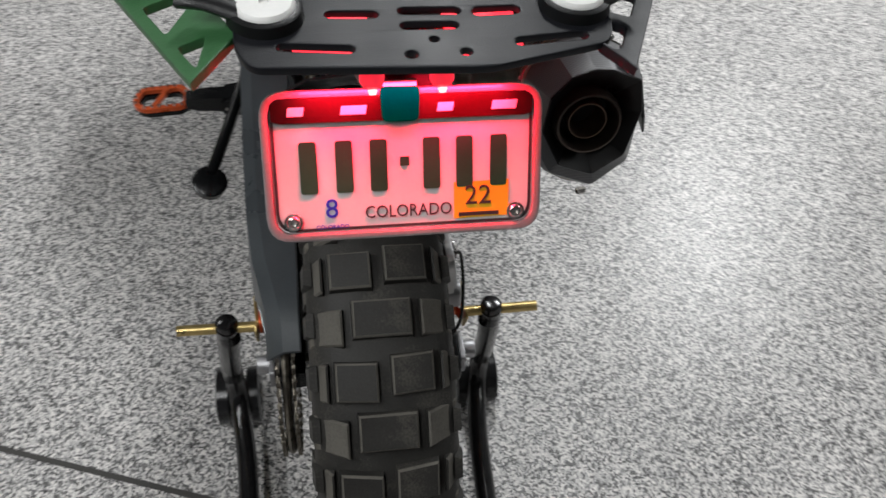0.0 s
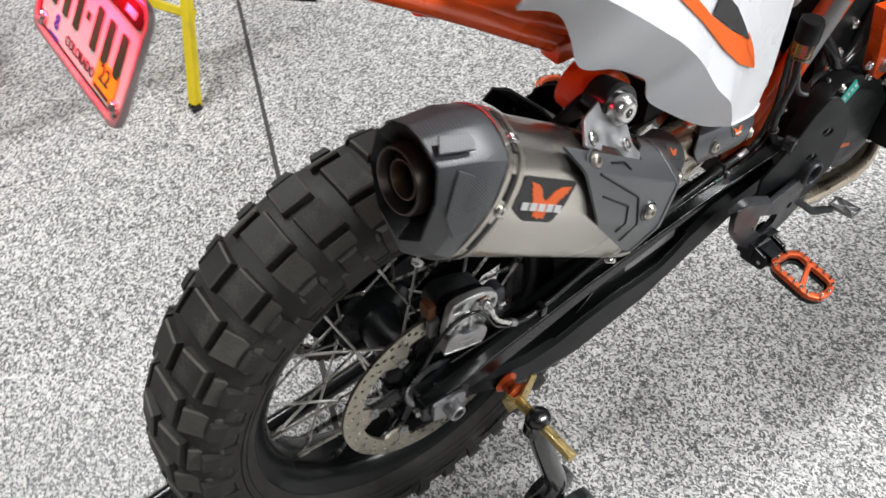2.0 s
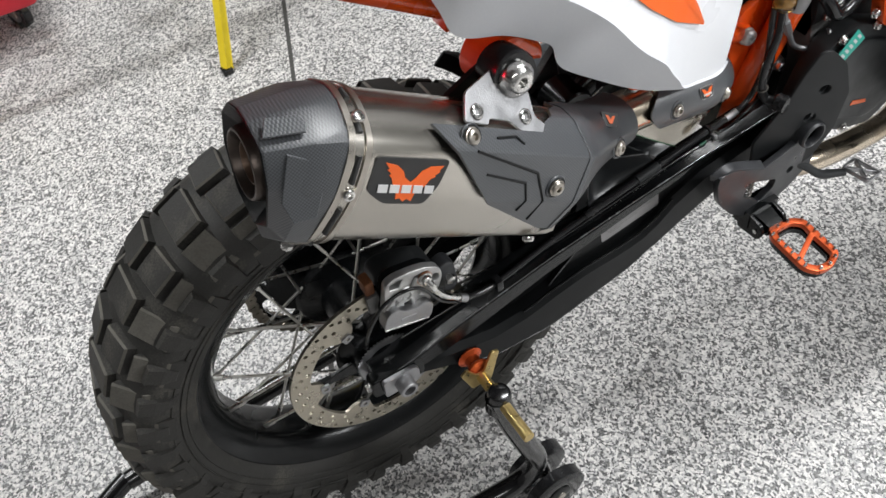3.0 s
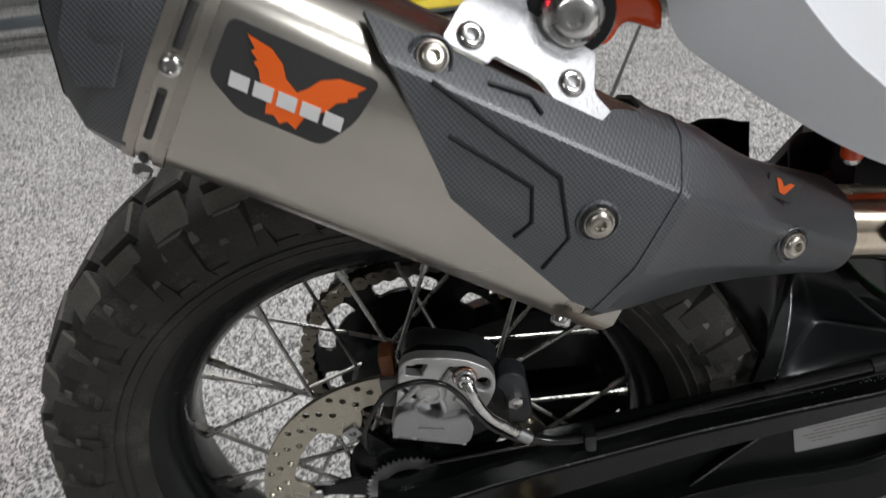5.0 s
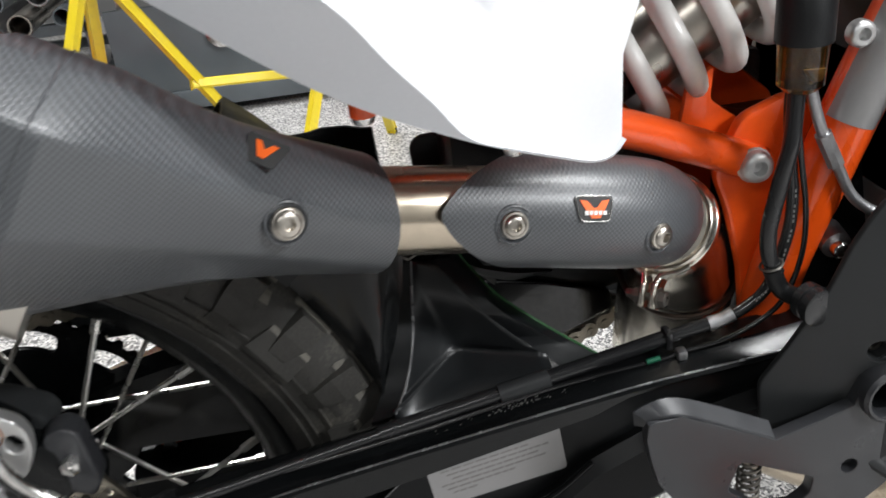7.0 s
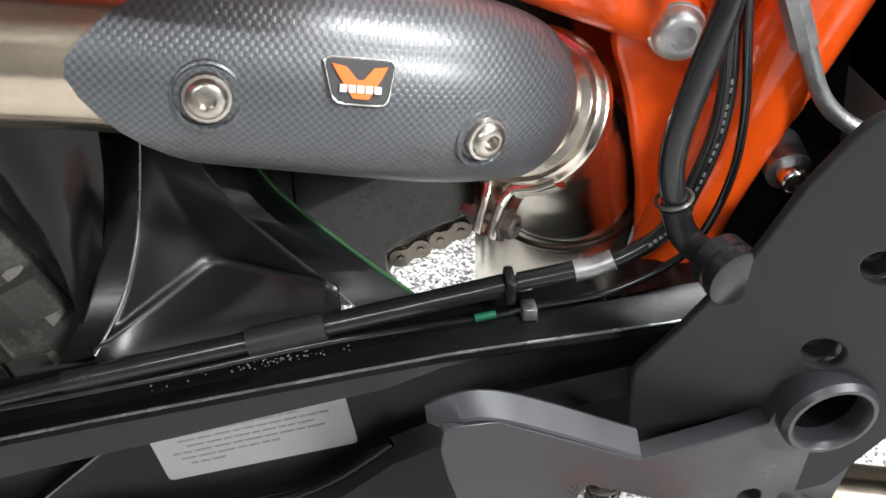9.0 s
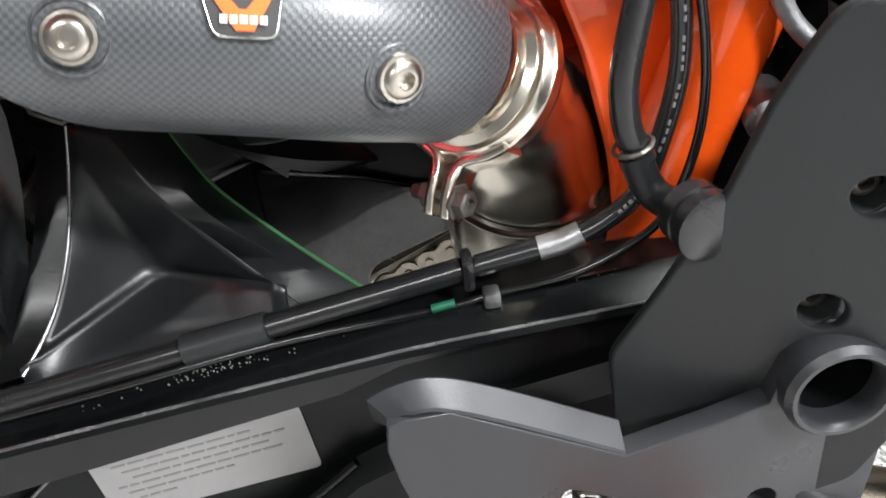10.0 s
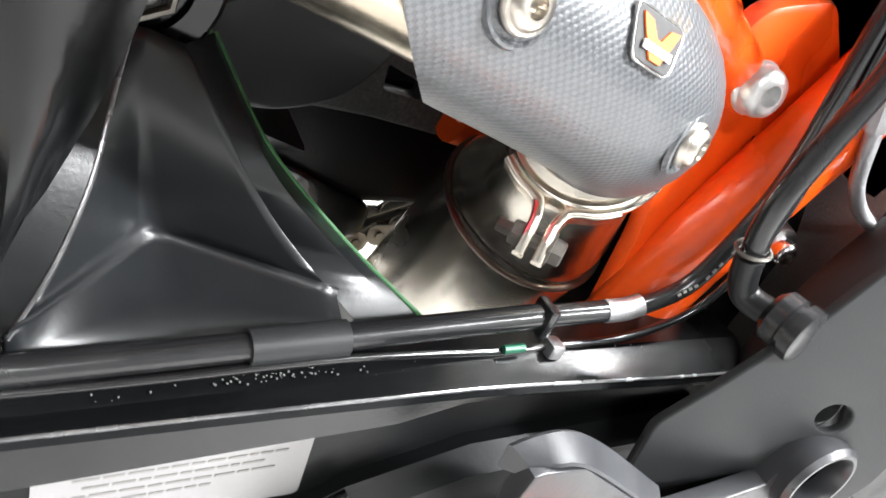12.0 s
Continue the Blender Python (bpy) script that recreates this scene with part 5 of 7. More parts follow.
part("collector_can", loft([[CW + AXC * d + r * (math.cos(k) * Vector((0.915, 0, -0.403)) + math.sin(k) * Vector((0.032, 0.997, 0.066))) for k in (2 * math.pi * i / 40 for i in range(40))] for d, r in ((-0.001, 0.0432), (0.001, 0.0441), (0.15, 0.0441), (0.17, 0.036))]), CLEAN, cat)
part("weld_bead", tube([CW + 0.0440 * (math.cos(k) * Vector((0.915, 0, -0.403)) + math.sin(k) * Vector((0.032, 0.997, 0.066))) for k in (2 * math.pi * i / 36 for i in range(36))], 0.0016, 8, 1, False, True), pbr("blue_weld", (0.12, 0.09, 0.075), 0.4, 1.0), cat)
# clamp ears: the band's two ends bent outwards, drawn together by a cross bolt
EO = Vector((0.0204, -0.0177, -0.0386)).normalized()
ET = Vector((0.70, 0.71, 0.04)).normalized()
for sg in (1, -1):
    arc = [CC + 0.0362 * (math.cos(k) * EO + math.sin(k) * ET * sg) for k in (0.75, 0.50, 0.28)]
    ear = arc + [CC + EO * 0.0375 + ET * sg * 0.0062, CC + EO * 0.044 + ET * sg * 0.0042, CC + EO * 0.052 + ET * sg * 0.0040, CC + EO * 0.060 + ET * sg * 0.0042]
    band(ear, (0.013, 0.013, 0.013, 0.013, 0.015, 0.014, 0.009), 0.0048, "clamp_ear", CLEAN, cat, wdir=tuple(CD))
CB = CC + EO * 0.052
part("clamp_bolt", disc_stack([(-0.017, 0.0030), (-0.016, 0.0034), (-0.011, 0.0034), (-0.0105, 0.0058), (-0.006, 0.0058), (-0.0058, 0.0030), (0.0058, 0.0030), (0.0060, 0.0078), (0.0072, 0.0078), (0.0074, 0.0060), (0.0118, 0.0057), (0.0125, 0.0046), (0.0125, 0.0028), (0.0100, 0.0026)], 6, Matrix.Translation(CB) @ turn_to(ET)), DULL, cat)

# silencer hanger: bracket, rubber bush, bolts
HM = face_m(0.0235, 0.0735, 0.200, 48)
hanger = part("silencer_hanger", sheet(rounded([(-0.0435, -0.0085), (-0.016, -0.0095), (-0.0145, -0.0035), (0.011, -0.0045), (0.0235, -0.0125), (0.064, -0.0125), (0.062, -0.0075), (0.043, 0.002), (0.038, 0.026), (0.030, 0.046), (0.014, 0.050), (-0.001, 0.044), (-0.039, 0.018)], 0.004), 0.0035, (), 0.0008, HM), ALU, bike, "bent steel silencer hanger bracket")
for p in (sil(0.0225, 0.0740, 0.1706), sil(0.0225, 0.0740, 0.2292)):
    bolt(p, (0.68, 0.40, 0.61), hanger, 0.0075, 0.005)
HB = Matrix.Translation((0.188, 0.1435, 0.8475)) @ turn_to((1, 0.0, 0.15))
part("hanger_bush", lathe([(-0.030, 0.012), (-0.030, 0.0225), (-0.004, 0.0240), (0.0, 0.0225), (0.0, 0.012)], 32, "z"), RUBBER_SOFT, hanger, m=HB)
part("hanger_bolt", disc_stack([(-0.002, 0.0170), (0.002, 0.0170), (0.008, 0.0155), (0.012, 0.011), (0.013, 0.008), (0.013, 0.005), (0.008, 0.005)], 24, HB), CHROME, hanger)
part("hanger_arm", sheet(rounded([(0.088, 0.828), (0.126, 0.846), (0.150, 0.850), (0.152, 0.828), (0.128, 0.820), (0.094, 0.818)], 0.004), 0.006, (), 0.001, side_m(0.152)), PLASTIC, hanger)
part("hanger_lug", sheet(rounded([(0.128, 0.828), (0.136, 0.846), (0.150, 0.856), (0.172, 0.858), (0.200, 0.834), (0.200, 0.816), (0.190, 0.820), (0.178, 0.826), (0.170, 0.812), (0.130, 0.812)], 0.007), 0.040, (), 0.005, side_m(0.132)), ORANGE, bike, "orange subframe lug")
part("subframe_strut", tube([(0.118, -0.10, 1.030), (0.119, 0.005, 0.966), (0.120, 0.128, 0.886)], 0.0105, 14, 4), ORANGE, bike)
part("strut_end", box(0.108, 0.134, 0.108, 0.138, 0.878, 0.900, 0.003, m=None), ORANGE, bike)

# ---- tail bodywork ----
# edges of the tail panel: y, z, half width
LOW = [(0.02, 0.990, 0.166), (0.065, 0.971, 0.168), (0.085, 0.935, 0.169), (0.093, 0.910, 0.170), (0.110, 0.8965, 0.170), (0.140, 0.886, 0.170), (0.162, 0.8735, 0.170), (0.188, 0.8555, 0.170), (0.1965, 0.848, 0.170), (0.1985, 0.838, 0.170), (0.2005, 0.826, 0.170), (0.212, 0.812, 0.170), (0.243, 0.787, 0.170), (0.2866, 0.754, 0.171), (0.3205, 0.7325, 0.171), (0.3467, 0.7195, 0.171), (0.3695, 0.7088, 0.1705), (0.3916, 0.698, 0.164), (0.423, 0.685, 0.156), (0.438, 0.679, 0.152), (0.4496, 0.6795, 0.150), (0.4555, 0.687, 0.148)]
CREASE = [(0.02, 1.015, 0.185), (0.07, 1.002, 0.190), (0.10, 0.982, 0.193), (0.13, 0.960, 0.195), (0.1836, 0.919, 0.195), (0.2063, 0.901, 0.195), (0.2414, 0.867, 0.195), (0.2819, 0.817, 0.195), (0.3154, 0.784, 0.194), (0.333, 0.759, 0.188), (0.352, 0.735, 0.180), (0.3695, 0.7105, 0.1715), (0.3916, 0.6997, 0.165), (0.423, 0.6867, 0.157), (0.438, 0.6807, 0.153), (0.4496, 0.6812, 0.151), (0.4558, 0.6885, 0.149)]
SHO = [(0.02, 1.03, 0.152), (0.070, 1.022, 0.156), (0.105, 1.010, 0.156), (0.140, 0.995, 0.156), (0.185, 0.975, 0.156), (0.260, 0.935, 0.156), (0.335, 0.880, 0.156), (0.405, 0.815, 0.156), (0.442, 0.765, 0.1546), (0.4555, 0.735, 0.153)]
TOPE = [(0.02, 1.04, 0.128), (0.070, 1.045, 0.132), (0.11, 1.045, 0.132), (0.15, 1.040, 0.132), (0.20, 1.030, 0.132), (0.275, 1.005, 0.132), (0.35, 0.965, 0.132), (0.42, 0.905, 0.132), (0.465, 0.86, 0.128), (0.50, 0.83, 0.124)]


def panel_points():
    """Points of the white face as y, z, half width: straight lines between its crease, shoulder and top edge."""
    ls = [even(glide([(x, y, z) for y, z, x in tab], 8), 60) for tab in (CREASE, SHO, TOPE)]
    pts = []
    for la, lb in zip(ls, ls[1:]):
        for i in range(59):
            for f in (0.0, 0.25, 0.5, 0.75):
                a, b = la[i].lerp(la[i + 1], f), lb[i].lerp(lb[i + 1], f)
                pts += [a.lerp(b, k / 30) for k in range(31)]
    return np.array([(p.y, p.z, p.x) for p in pts])


PANEL = panel_points()


def on_panel(y, z):
    """Half width of the white face at this height."""
    d = (PANEL[:, 0] - y) ** 2 + (PANEL[:, 1] - z) ** 2
    near = np.argpartition(d, 4)[:4]
    w = 1.0 / (d[near] + 1e-7)
    return float((PANEL[near, 2] * w).sum() / w.sum())


def on_face(lower, upper, s, lift):
    """A film laid on the white face between two edges given as y, z."""
    a, b = ([Vector(p) for p in edge] for edge in (lower, upper))
    rows = []
    for q in (0, 0.25, 0.5, 0.75, 1):
        row = []
        for i in range(25):
            t = i / 24
            p = [float(np.interp(t, np.linspace(0, 1, len(e)), [v[k] for v in e])) for e in (a, b) for k in (0, 1)]
            y, z = p[0] + (p[2] - p[0]) * q, p[1] + (p[3] - p[1]) * q
            row.append(Vector((s * (on_panel(y, z) + lift), y, z)))
        rows.append(row)
    return loft(rows, cap=False, wrap=False)


for s in (1, -1):
    lines = []
    for tab in (LOW, CREASE, SHO, TOPE):
        lines.append(even(glide([(s * x, y, z) for y, z, x in tab], 8), 110))
    low = loft([lines[0], lines[1]], cap=False, wrap=False)
    thicken(low, 0.003)
    panel = part("tail_panel_lower", low, SHADED_WHITE, bike, "lower tail panel with its shade toned in grey", sharp=70)
    up = loft([lines[1], [a.lerp(b, 0.5) for a, b in zip(lines[1], lines[2])], lines[2], lines[3]], cap=False, wrap=False)
    thicken(up, 0.003)
    panel2 = part("tail_panel", up, WHITE, bike, "white tail side panel with orange flash", sharp=50)
    part("orange_flash", on_face([(0.200, 0.9470), (0.253, 0.8960), (0.302, 0.8440), (0.3430, 0.8080), (0.3920, 0.7760)], [(0.222, 0.9450), (0.2740, 0.8920), (0.3150, 0.8590), (0.3640, 0.8260), (0.3935, 0.7785)], s, 0.0026), ORANGE_FILM, panel2)
    part("flash_tip", on_face([(0.3600, 0.8180), (0.3760, 0.7990), (0.3920, 0.7760)], [(0.3600, 0.8370), (0.3790, 0.8080), (0.3935, 0.7785)], s, 0.0030), ORANGE_FILM, panel2)
    part("black_insert", on_face([(0.2760, 0.8930), (0.3170, 0.8600), (0.3610, 0.8270)], [(0.3000, 0.9050), (0.3300, 0.8760), (0.3620, 0.8290)], s, 0.0036), INK, panel2)
part("seat", soften(loft([[Vector((s * w, y, z + dz)) for s, w, dz in ((-1, 0.12, -0.02), (-1, 0.125, 0.02), (-1, 0.09, 0.05), (1, 0.09, 0.05), (1, 0.125, 0.02), (1, 0.12, -0.02))] for y, z in ((0.0, 1.02), (0.2, 1.02), (0.4, 0.96), (0.6, 0.90), (0.8, 0.93))]), 0.004), PLASTIC, bike, "black dual seat")
for s in (1, -1):
    part("subframe_rail", tube([(s * 0.105, -0.03, 0.985), (s * 0.11, 0.06, 0.945), (s * 0.112, 0.16, 0.885), (s * 0.108, 0.30, 0.772), (s * 0.092, 0.42, 0.694), (s * 0.076, 0.50, 0.657), (s * 0.066, 0.5690, 0.6255), (s * 0.0655, 0.5770, 0.6220)], (0.015, 0.015, 0.015, 0.0145, 0.0135, 0.0125, 0.0122, 0.0122), 18), ORANGE, bike, "orange painted subframe tube")

# ---- frame, shock, hoses ----
for s in (1, -1):
    plate = [(0.5474, 0.6172), (0.5583, 0.5880), (0.5698, 0.5402), (0.5739, 0.4996), (0.5774, 0.4735), (0.6074, 0.4635), (0.6351, 0.5048), (0.6239, 0.5360), (0.6286, 0.5634), (0.6325, 0.5805), (0.6518, 0.6216), (0.6000, 0.6680), (0.5650, 0.6550)]
    part("frame_plate", sheet(rounded(plate, 0.008), 0.012, (), 0.004, side_m(s * 0.060)), ORANGE, bike, "orange painted frame plate")
    part("frame_tube", tube([(s * 0.066, 0.583, 0.455), (s * 0.071, 0.586, 0.50), (s * 0.078, 0.594, 0.55), (s * 0.084, 0.608, 0.60), (s * 0.092, 0.633, 0.68), (s * 0.100, 0.663, 0.76), (s * 0.108, 0.705, 0.88)], 0.0185, 20), ORANGE, bike)
    part("frame_gusset", sheet(rounded([(0.530, 0.645), (0.535, 0.676), (0.553, 0.687), (0.551, 0.664), (0.592, 0.632), (0.575, 0.620)], 0.004), 0.006, (), 0.001, side_m(s * 0.045)), ORANGE, bike)
    bolt((s * 0.0755, 0.5705, 0.6250), (s, 0, 0.05), bike, 0.0108, 0.010, 0.0122, mat=CALIPER, name="frame_bolt")
    bolt((s * 0.100, 0.618, 0.712), (s, 0, 0.05), bike, 0.0085, 0.008, mat=CALIPER, name="frame_bolt")
part("frame_crossplate", lathe([(-0.06, 0.017), (0.030, 0.017), (0.034, 0.014), (0.034, 0.006), (-0.06, 0.006)], 32, "x", (0, 0.535, 0.640)), ORANGE, bike)
fa, fb = Vector((0.0895, 0.6235, 0.655)), Vector((0.098, 0.6565, 0.745))
fd = (fb - fa).normalized()
f1 = (Vector((1, -0.35, 0)) - Vector((1, -0.35, 0)).dot(fd) * fd).normalized()
f2 = fd.cross(f1)
part("frame_label", loft([[fa.lerp(fb, q) + 0.0191 * (math.cos(k) * f1 + math.sin(k) * f2) for k in (radians(-55 + 11 * i) for i in range(11))] for q in (0, 0.25, 0.5, 0.75, 1)], cap=False, wrap=False), LABEL, bike, "worn silver label on the frame tube")
sx0, sx1 = Vector((0.0, 0.362, 0.592)), Vector((0.030, 0.64, 0.775))
sd = (sx1 - sx0).normalized()
sa = Vector((0.3, 0.35, -0.85))
sa = (sa - sa.dot(sd) * sd).normalized()
sb = sa.cross(sd)
coil = []
for i in range(260):
    u = 0.44 + 0.56 * i / 259
    k = 2 * math.pi * (u - 0.50) / 0.09
    coil.append(sx0.lerp(sx1, u) + 0.041 * (math.cos(k) * sa + math.sin(k) * sb))
shock = part("shock_absorber", tube([sx0, sx0.lerp(sx1, 0.3), sx1], 0.020, 24, 1, False), BLACK, bike, "shock absorber with white coil spring")
part("spring", tube(coil, 0.0078, 14, 1, False), SPRING, shock)
part("shock_body", tube([sx0.lerp(sx1, 0.5), sx1], 0.028, 24, 1, False), STEEL, shock)

res = part("fluid_reservoir", disc_stack([(0, 0.009), (0.004, 0.0135), (0.028, 0.0145), (0.030, 0.015)], 24, Matrix.Translation((0.118, 0.574, 0.688))), AMBER, bike, "amber brake fluid reservoir with black cap")
part("reservoir_cap", disc_stack([(0.0, 0.0165), (0.026, 0.0165), (0.030, 0.014)], 24, Matrix.Translation((0.118, 0.574, 0.7175))), PLASTIC, res)
part("reservoir_hose", tube([(0.118, 0.572, 0.690), (0.122, 0.570, 0.672), (0.125, 0.5675, 0.655), (0.125, 0.5625, 0.630), (0.125, 0.5580, 0.603), (0.125, 0.5595, 0.584), (0.1255, 0.5650, 0.571)], 0.0052, 14), RUBBER_SOFT, res)
part("hose_elbow", tube([(0.1252, 0.562, 0.574), (0.1265, 0.5665, 0.562), (0.131, 0.571, 0.5575), (0.146, 0.578, 0.5585)], 0.0060, 14), PLASTIC, res)
part("hose_clip", tube([(0.125 + 0.0068 * math.cos(k), 0.5615 + 0.0068 * math.sin(k), 0.577 + 0.002 * math.sin(k)) for k in (2 * math.pi * i / 20 for i in range(20))], 0.0009, 6, 1, False, True), DULL, res)
part("elbow_nut", disc_stack([(-0.006, 0.0085), (-0.003, 0.0118), (0.003, 0.0118), (0.0035, 0.0108), (0.0055, 0.0108), (0.006, 0.0125), (0.011, 0.0125), (0.012, 0.010)], 28, Matrix.Translation((0.144, 0.5775, 0.5585)) @ turn_to((1, 0.25, 0))), RUBBER_SOFT, res)
pipe_ = part("silver_brake_pipe", tube([(0.106, 0.585, 0.700), (0.107, 0.589, 0.679), (0.108, 0.598, 0.653), (0.108, 0.609, 0.632), (0.108, 0.6225, 0.6075), (0.110, 0.640, 0.5940), (0.118, 0.665, 0.587)], 0.0036, 12), ALU, bike)
part("pipe_fitting", tube([(0.108, 0.5975, 0.654), (0.108, 0.6085, 0.632)], 0.0054, 8), ALU, pipe_)

part("engine_mount", soften(loft([[Vector((x, y, z)) for x, z in ((-0.08, 0.40), (0.055, 0.40), (0.075, 0.44), (0.080, 0.56), (0.060, 0.62), (-0.08, 0.62))] for y in (0.600, 0.615, 0.70)]), 0.008), BLACK, bike, "dark cast engine rear with swingarm pivot")
part("mount_lug", tube([(0.070, 0.628, 0.566), (0.092, 0.626, 0.563)], 0.010, 20), ALU, bike)
bolt((0.0925, 0.6255, 0.563), (1, -0.05, 0), bike, 0.0062, 0.009, mat=CHROME, name="mount_bolt")

# ---- foot rest bracket, heel guard, pegs ----
BIG = (0.6235, 0.498)
bracket_m = Matrix(((0.38, 0, 1, 0.151 - 0.38 * 0.58), (1, 0, 0, 0), (0, 1, 0, 0), (0, 0, 0, 1)))
gus = [(0.5545, 0.448), (0.5502, 0.4985), (0.5650, 0.5275), (0.5842, 0.5700), (0.5945, 0.6030), (0.6025, 0.6210), (0.6075, 0.6305), (0.6130, 0.6350), (0.6230, 0.6345), (0.645, 0.610), (0.660, 0.56), (0.655, 0.50), (0.636, 0.45), (0.600, 0.420)]
gusset = part("foot_rest_bracket", sheet(rounded(gus, 0.005), 0.0045, [ringpts(0.6260, 0.5725, 0.0074, 24), ringpts(0.6168, 0.5268, 0.0076, 24), ringpts(BIG[0], BIG[1], 0.0166, 32)], 0.0012, bracket_m), POWDER, bike, "dark powder-coated foot rest bracket with bolt holes")
for y, z in ((0.6260, 0.5725), (0.6168, 0.5268)):
    xb = 0.151 + 0.38 * (y - 0.58)
    part("hole_sleeve", lathe([(-0.013, 0.0062), (-0.013, 0.0082), (-0.002, 0.0082), (-0.002, 0.0074), (-0.011, 0.0068)], 28, "x", (xb, y, z)), POWDER, gusset)
    bolt((xb - 0.0125, y + 0.001, z), (1, 0, 0), gusset, 0.0060, 0.005, mat=DULL)
# heel guard and foot rest hanger: one casting with a bevelled upper edge
BEVEL = [(0.4648, 0.5040), (0.4690, 0.5058), (0.4870, 0.5068), (0.5493, 0.4745)]
RIDGE = [(0.4585, 0.5085), (0.4630, 0.5115), (0.4880, 0.5138), (0.5490, 0.4825)]
boss_arc = [(BIG[0] + 0.0205 * math.cos(k), BIG[1] + 0.0205 * math.sin(k)) for k in (radians(150 - 15 * i) for i in range(11))]
cast = BEVEL + [(0.5800, 0.4835), (0.6010, 0.4910)] + boss_arc + [(0.648, 0.468), (0.645, 0.430), (0.610, 0.400), (0.570, 0.380), (0.529, 0.392), (0.500, 0.415), (0.482, 0.439), (0.4715, 0.456), (0.4665, 0.475), (0.4635, 0.492)]
window = rounded([(0.5190, 0.438), (0.5270, 0.4610), (0.5450, 0.4520), (0.5660, 0.4420), (0.5790, 0.4365), (0.5770, 0.422), (0.5540, 0.406), (0.5350, 0.424)], 0.004)
heel = part("heel_guard", sheet(cast, 0.0100, [ringpts(BIG[0], BIG[1], 0.0166, 32), window, ringpts(0.6035, 0.4405, 0.0056, 18)], 0.0012, side_m(0.1652)), HEELCOAT, bike, "dark cast heel guard and foot rest hanger", sharp=30)
even_b, even_r = (even(glide([(0, y, z) for y, z in e], 6), 26) for e in (BEVEL, RIDGE))
rows = []
for i, (b_, r_) in enumerate(zip(even_b, even_r)):
    lead = max(0.0, 1 - i / 3.0)
    rows.append([Vector((0.1696 - 0.004 * lead, b_.y, b_.z)), Vector((0.1690 - 0.004 * lead, b_.y * 0.9 + r_.y * 0.1, b_.z * 0.9 + r_.z * 0.1 + 0.0006)), Vector((0.1600, r_.y, r_.z)), Vector((0.1580, r_.y, r_.z - 0.0012)), Vector((0.1580, r_.y + 0.001, r_.z - 0.012)), Vector((0.1640, b_.y + 0.001, b_.z - 0.006))])
part("guard_ridge", loft(rows), HEELCOAT, heel, "lighter bevelled upper edge", sharp=28)
part("boss_ring", lathe([(0.1680, 0.0150), (0.1760, 0.0150), (0.1785, 0.0168), (0.1785, 0.0185), (0.1760, 0.0205), (0.1680, 0.0205)], 36, "x", (0, *BIG)), HEELCOAT, heel)
# black lining and core put the deep bore's shade into the colour
part("boss_shade_lining", lathe([(0.132, 0.0148), (0.1678, 0.0148), (0.1678, 0.0162), (0.132, 0.0162)], 36, "x", (0, *BIG)), BLACK, heel)
part("boss_core", disc_stack([(0, 0.0125), (0.010, 0.0125), (0.012, 0.010), (0.012, 0.005), (0.007, 0.004)], 24, Matrix.Translation((0.139, *BIG)) @ turn_to((1, 0, 0))), BLACK, heel)
part("peg_hanger", soften(loft([[Vector((x, y, z)) for x, z in ((0.152, z0), (0.180, z0), (0.180, z1), (0.152, z1))] for y, z0, z1 in ((0.530, 0.374, 0.402), (0.556, 0.366, 0.406), (0.584, 0.370, 0.404))]), 0.004), BLACK, heel)


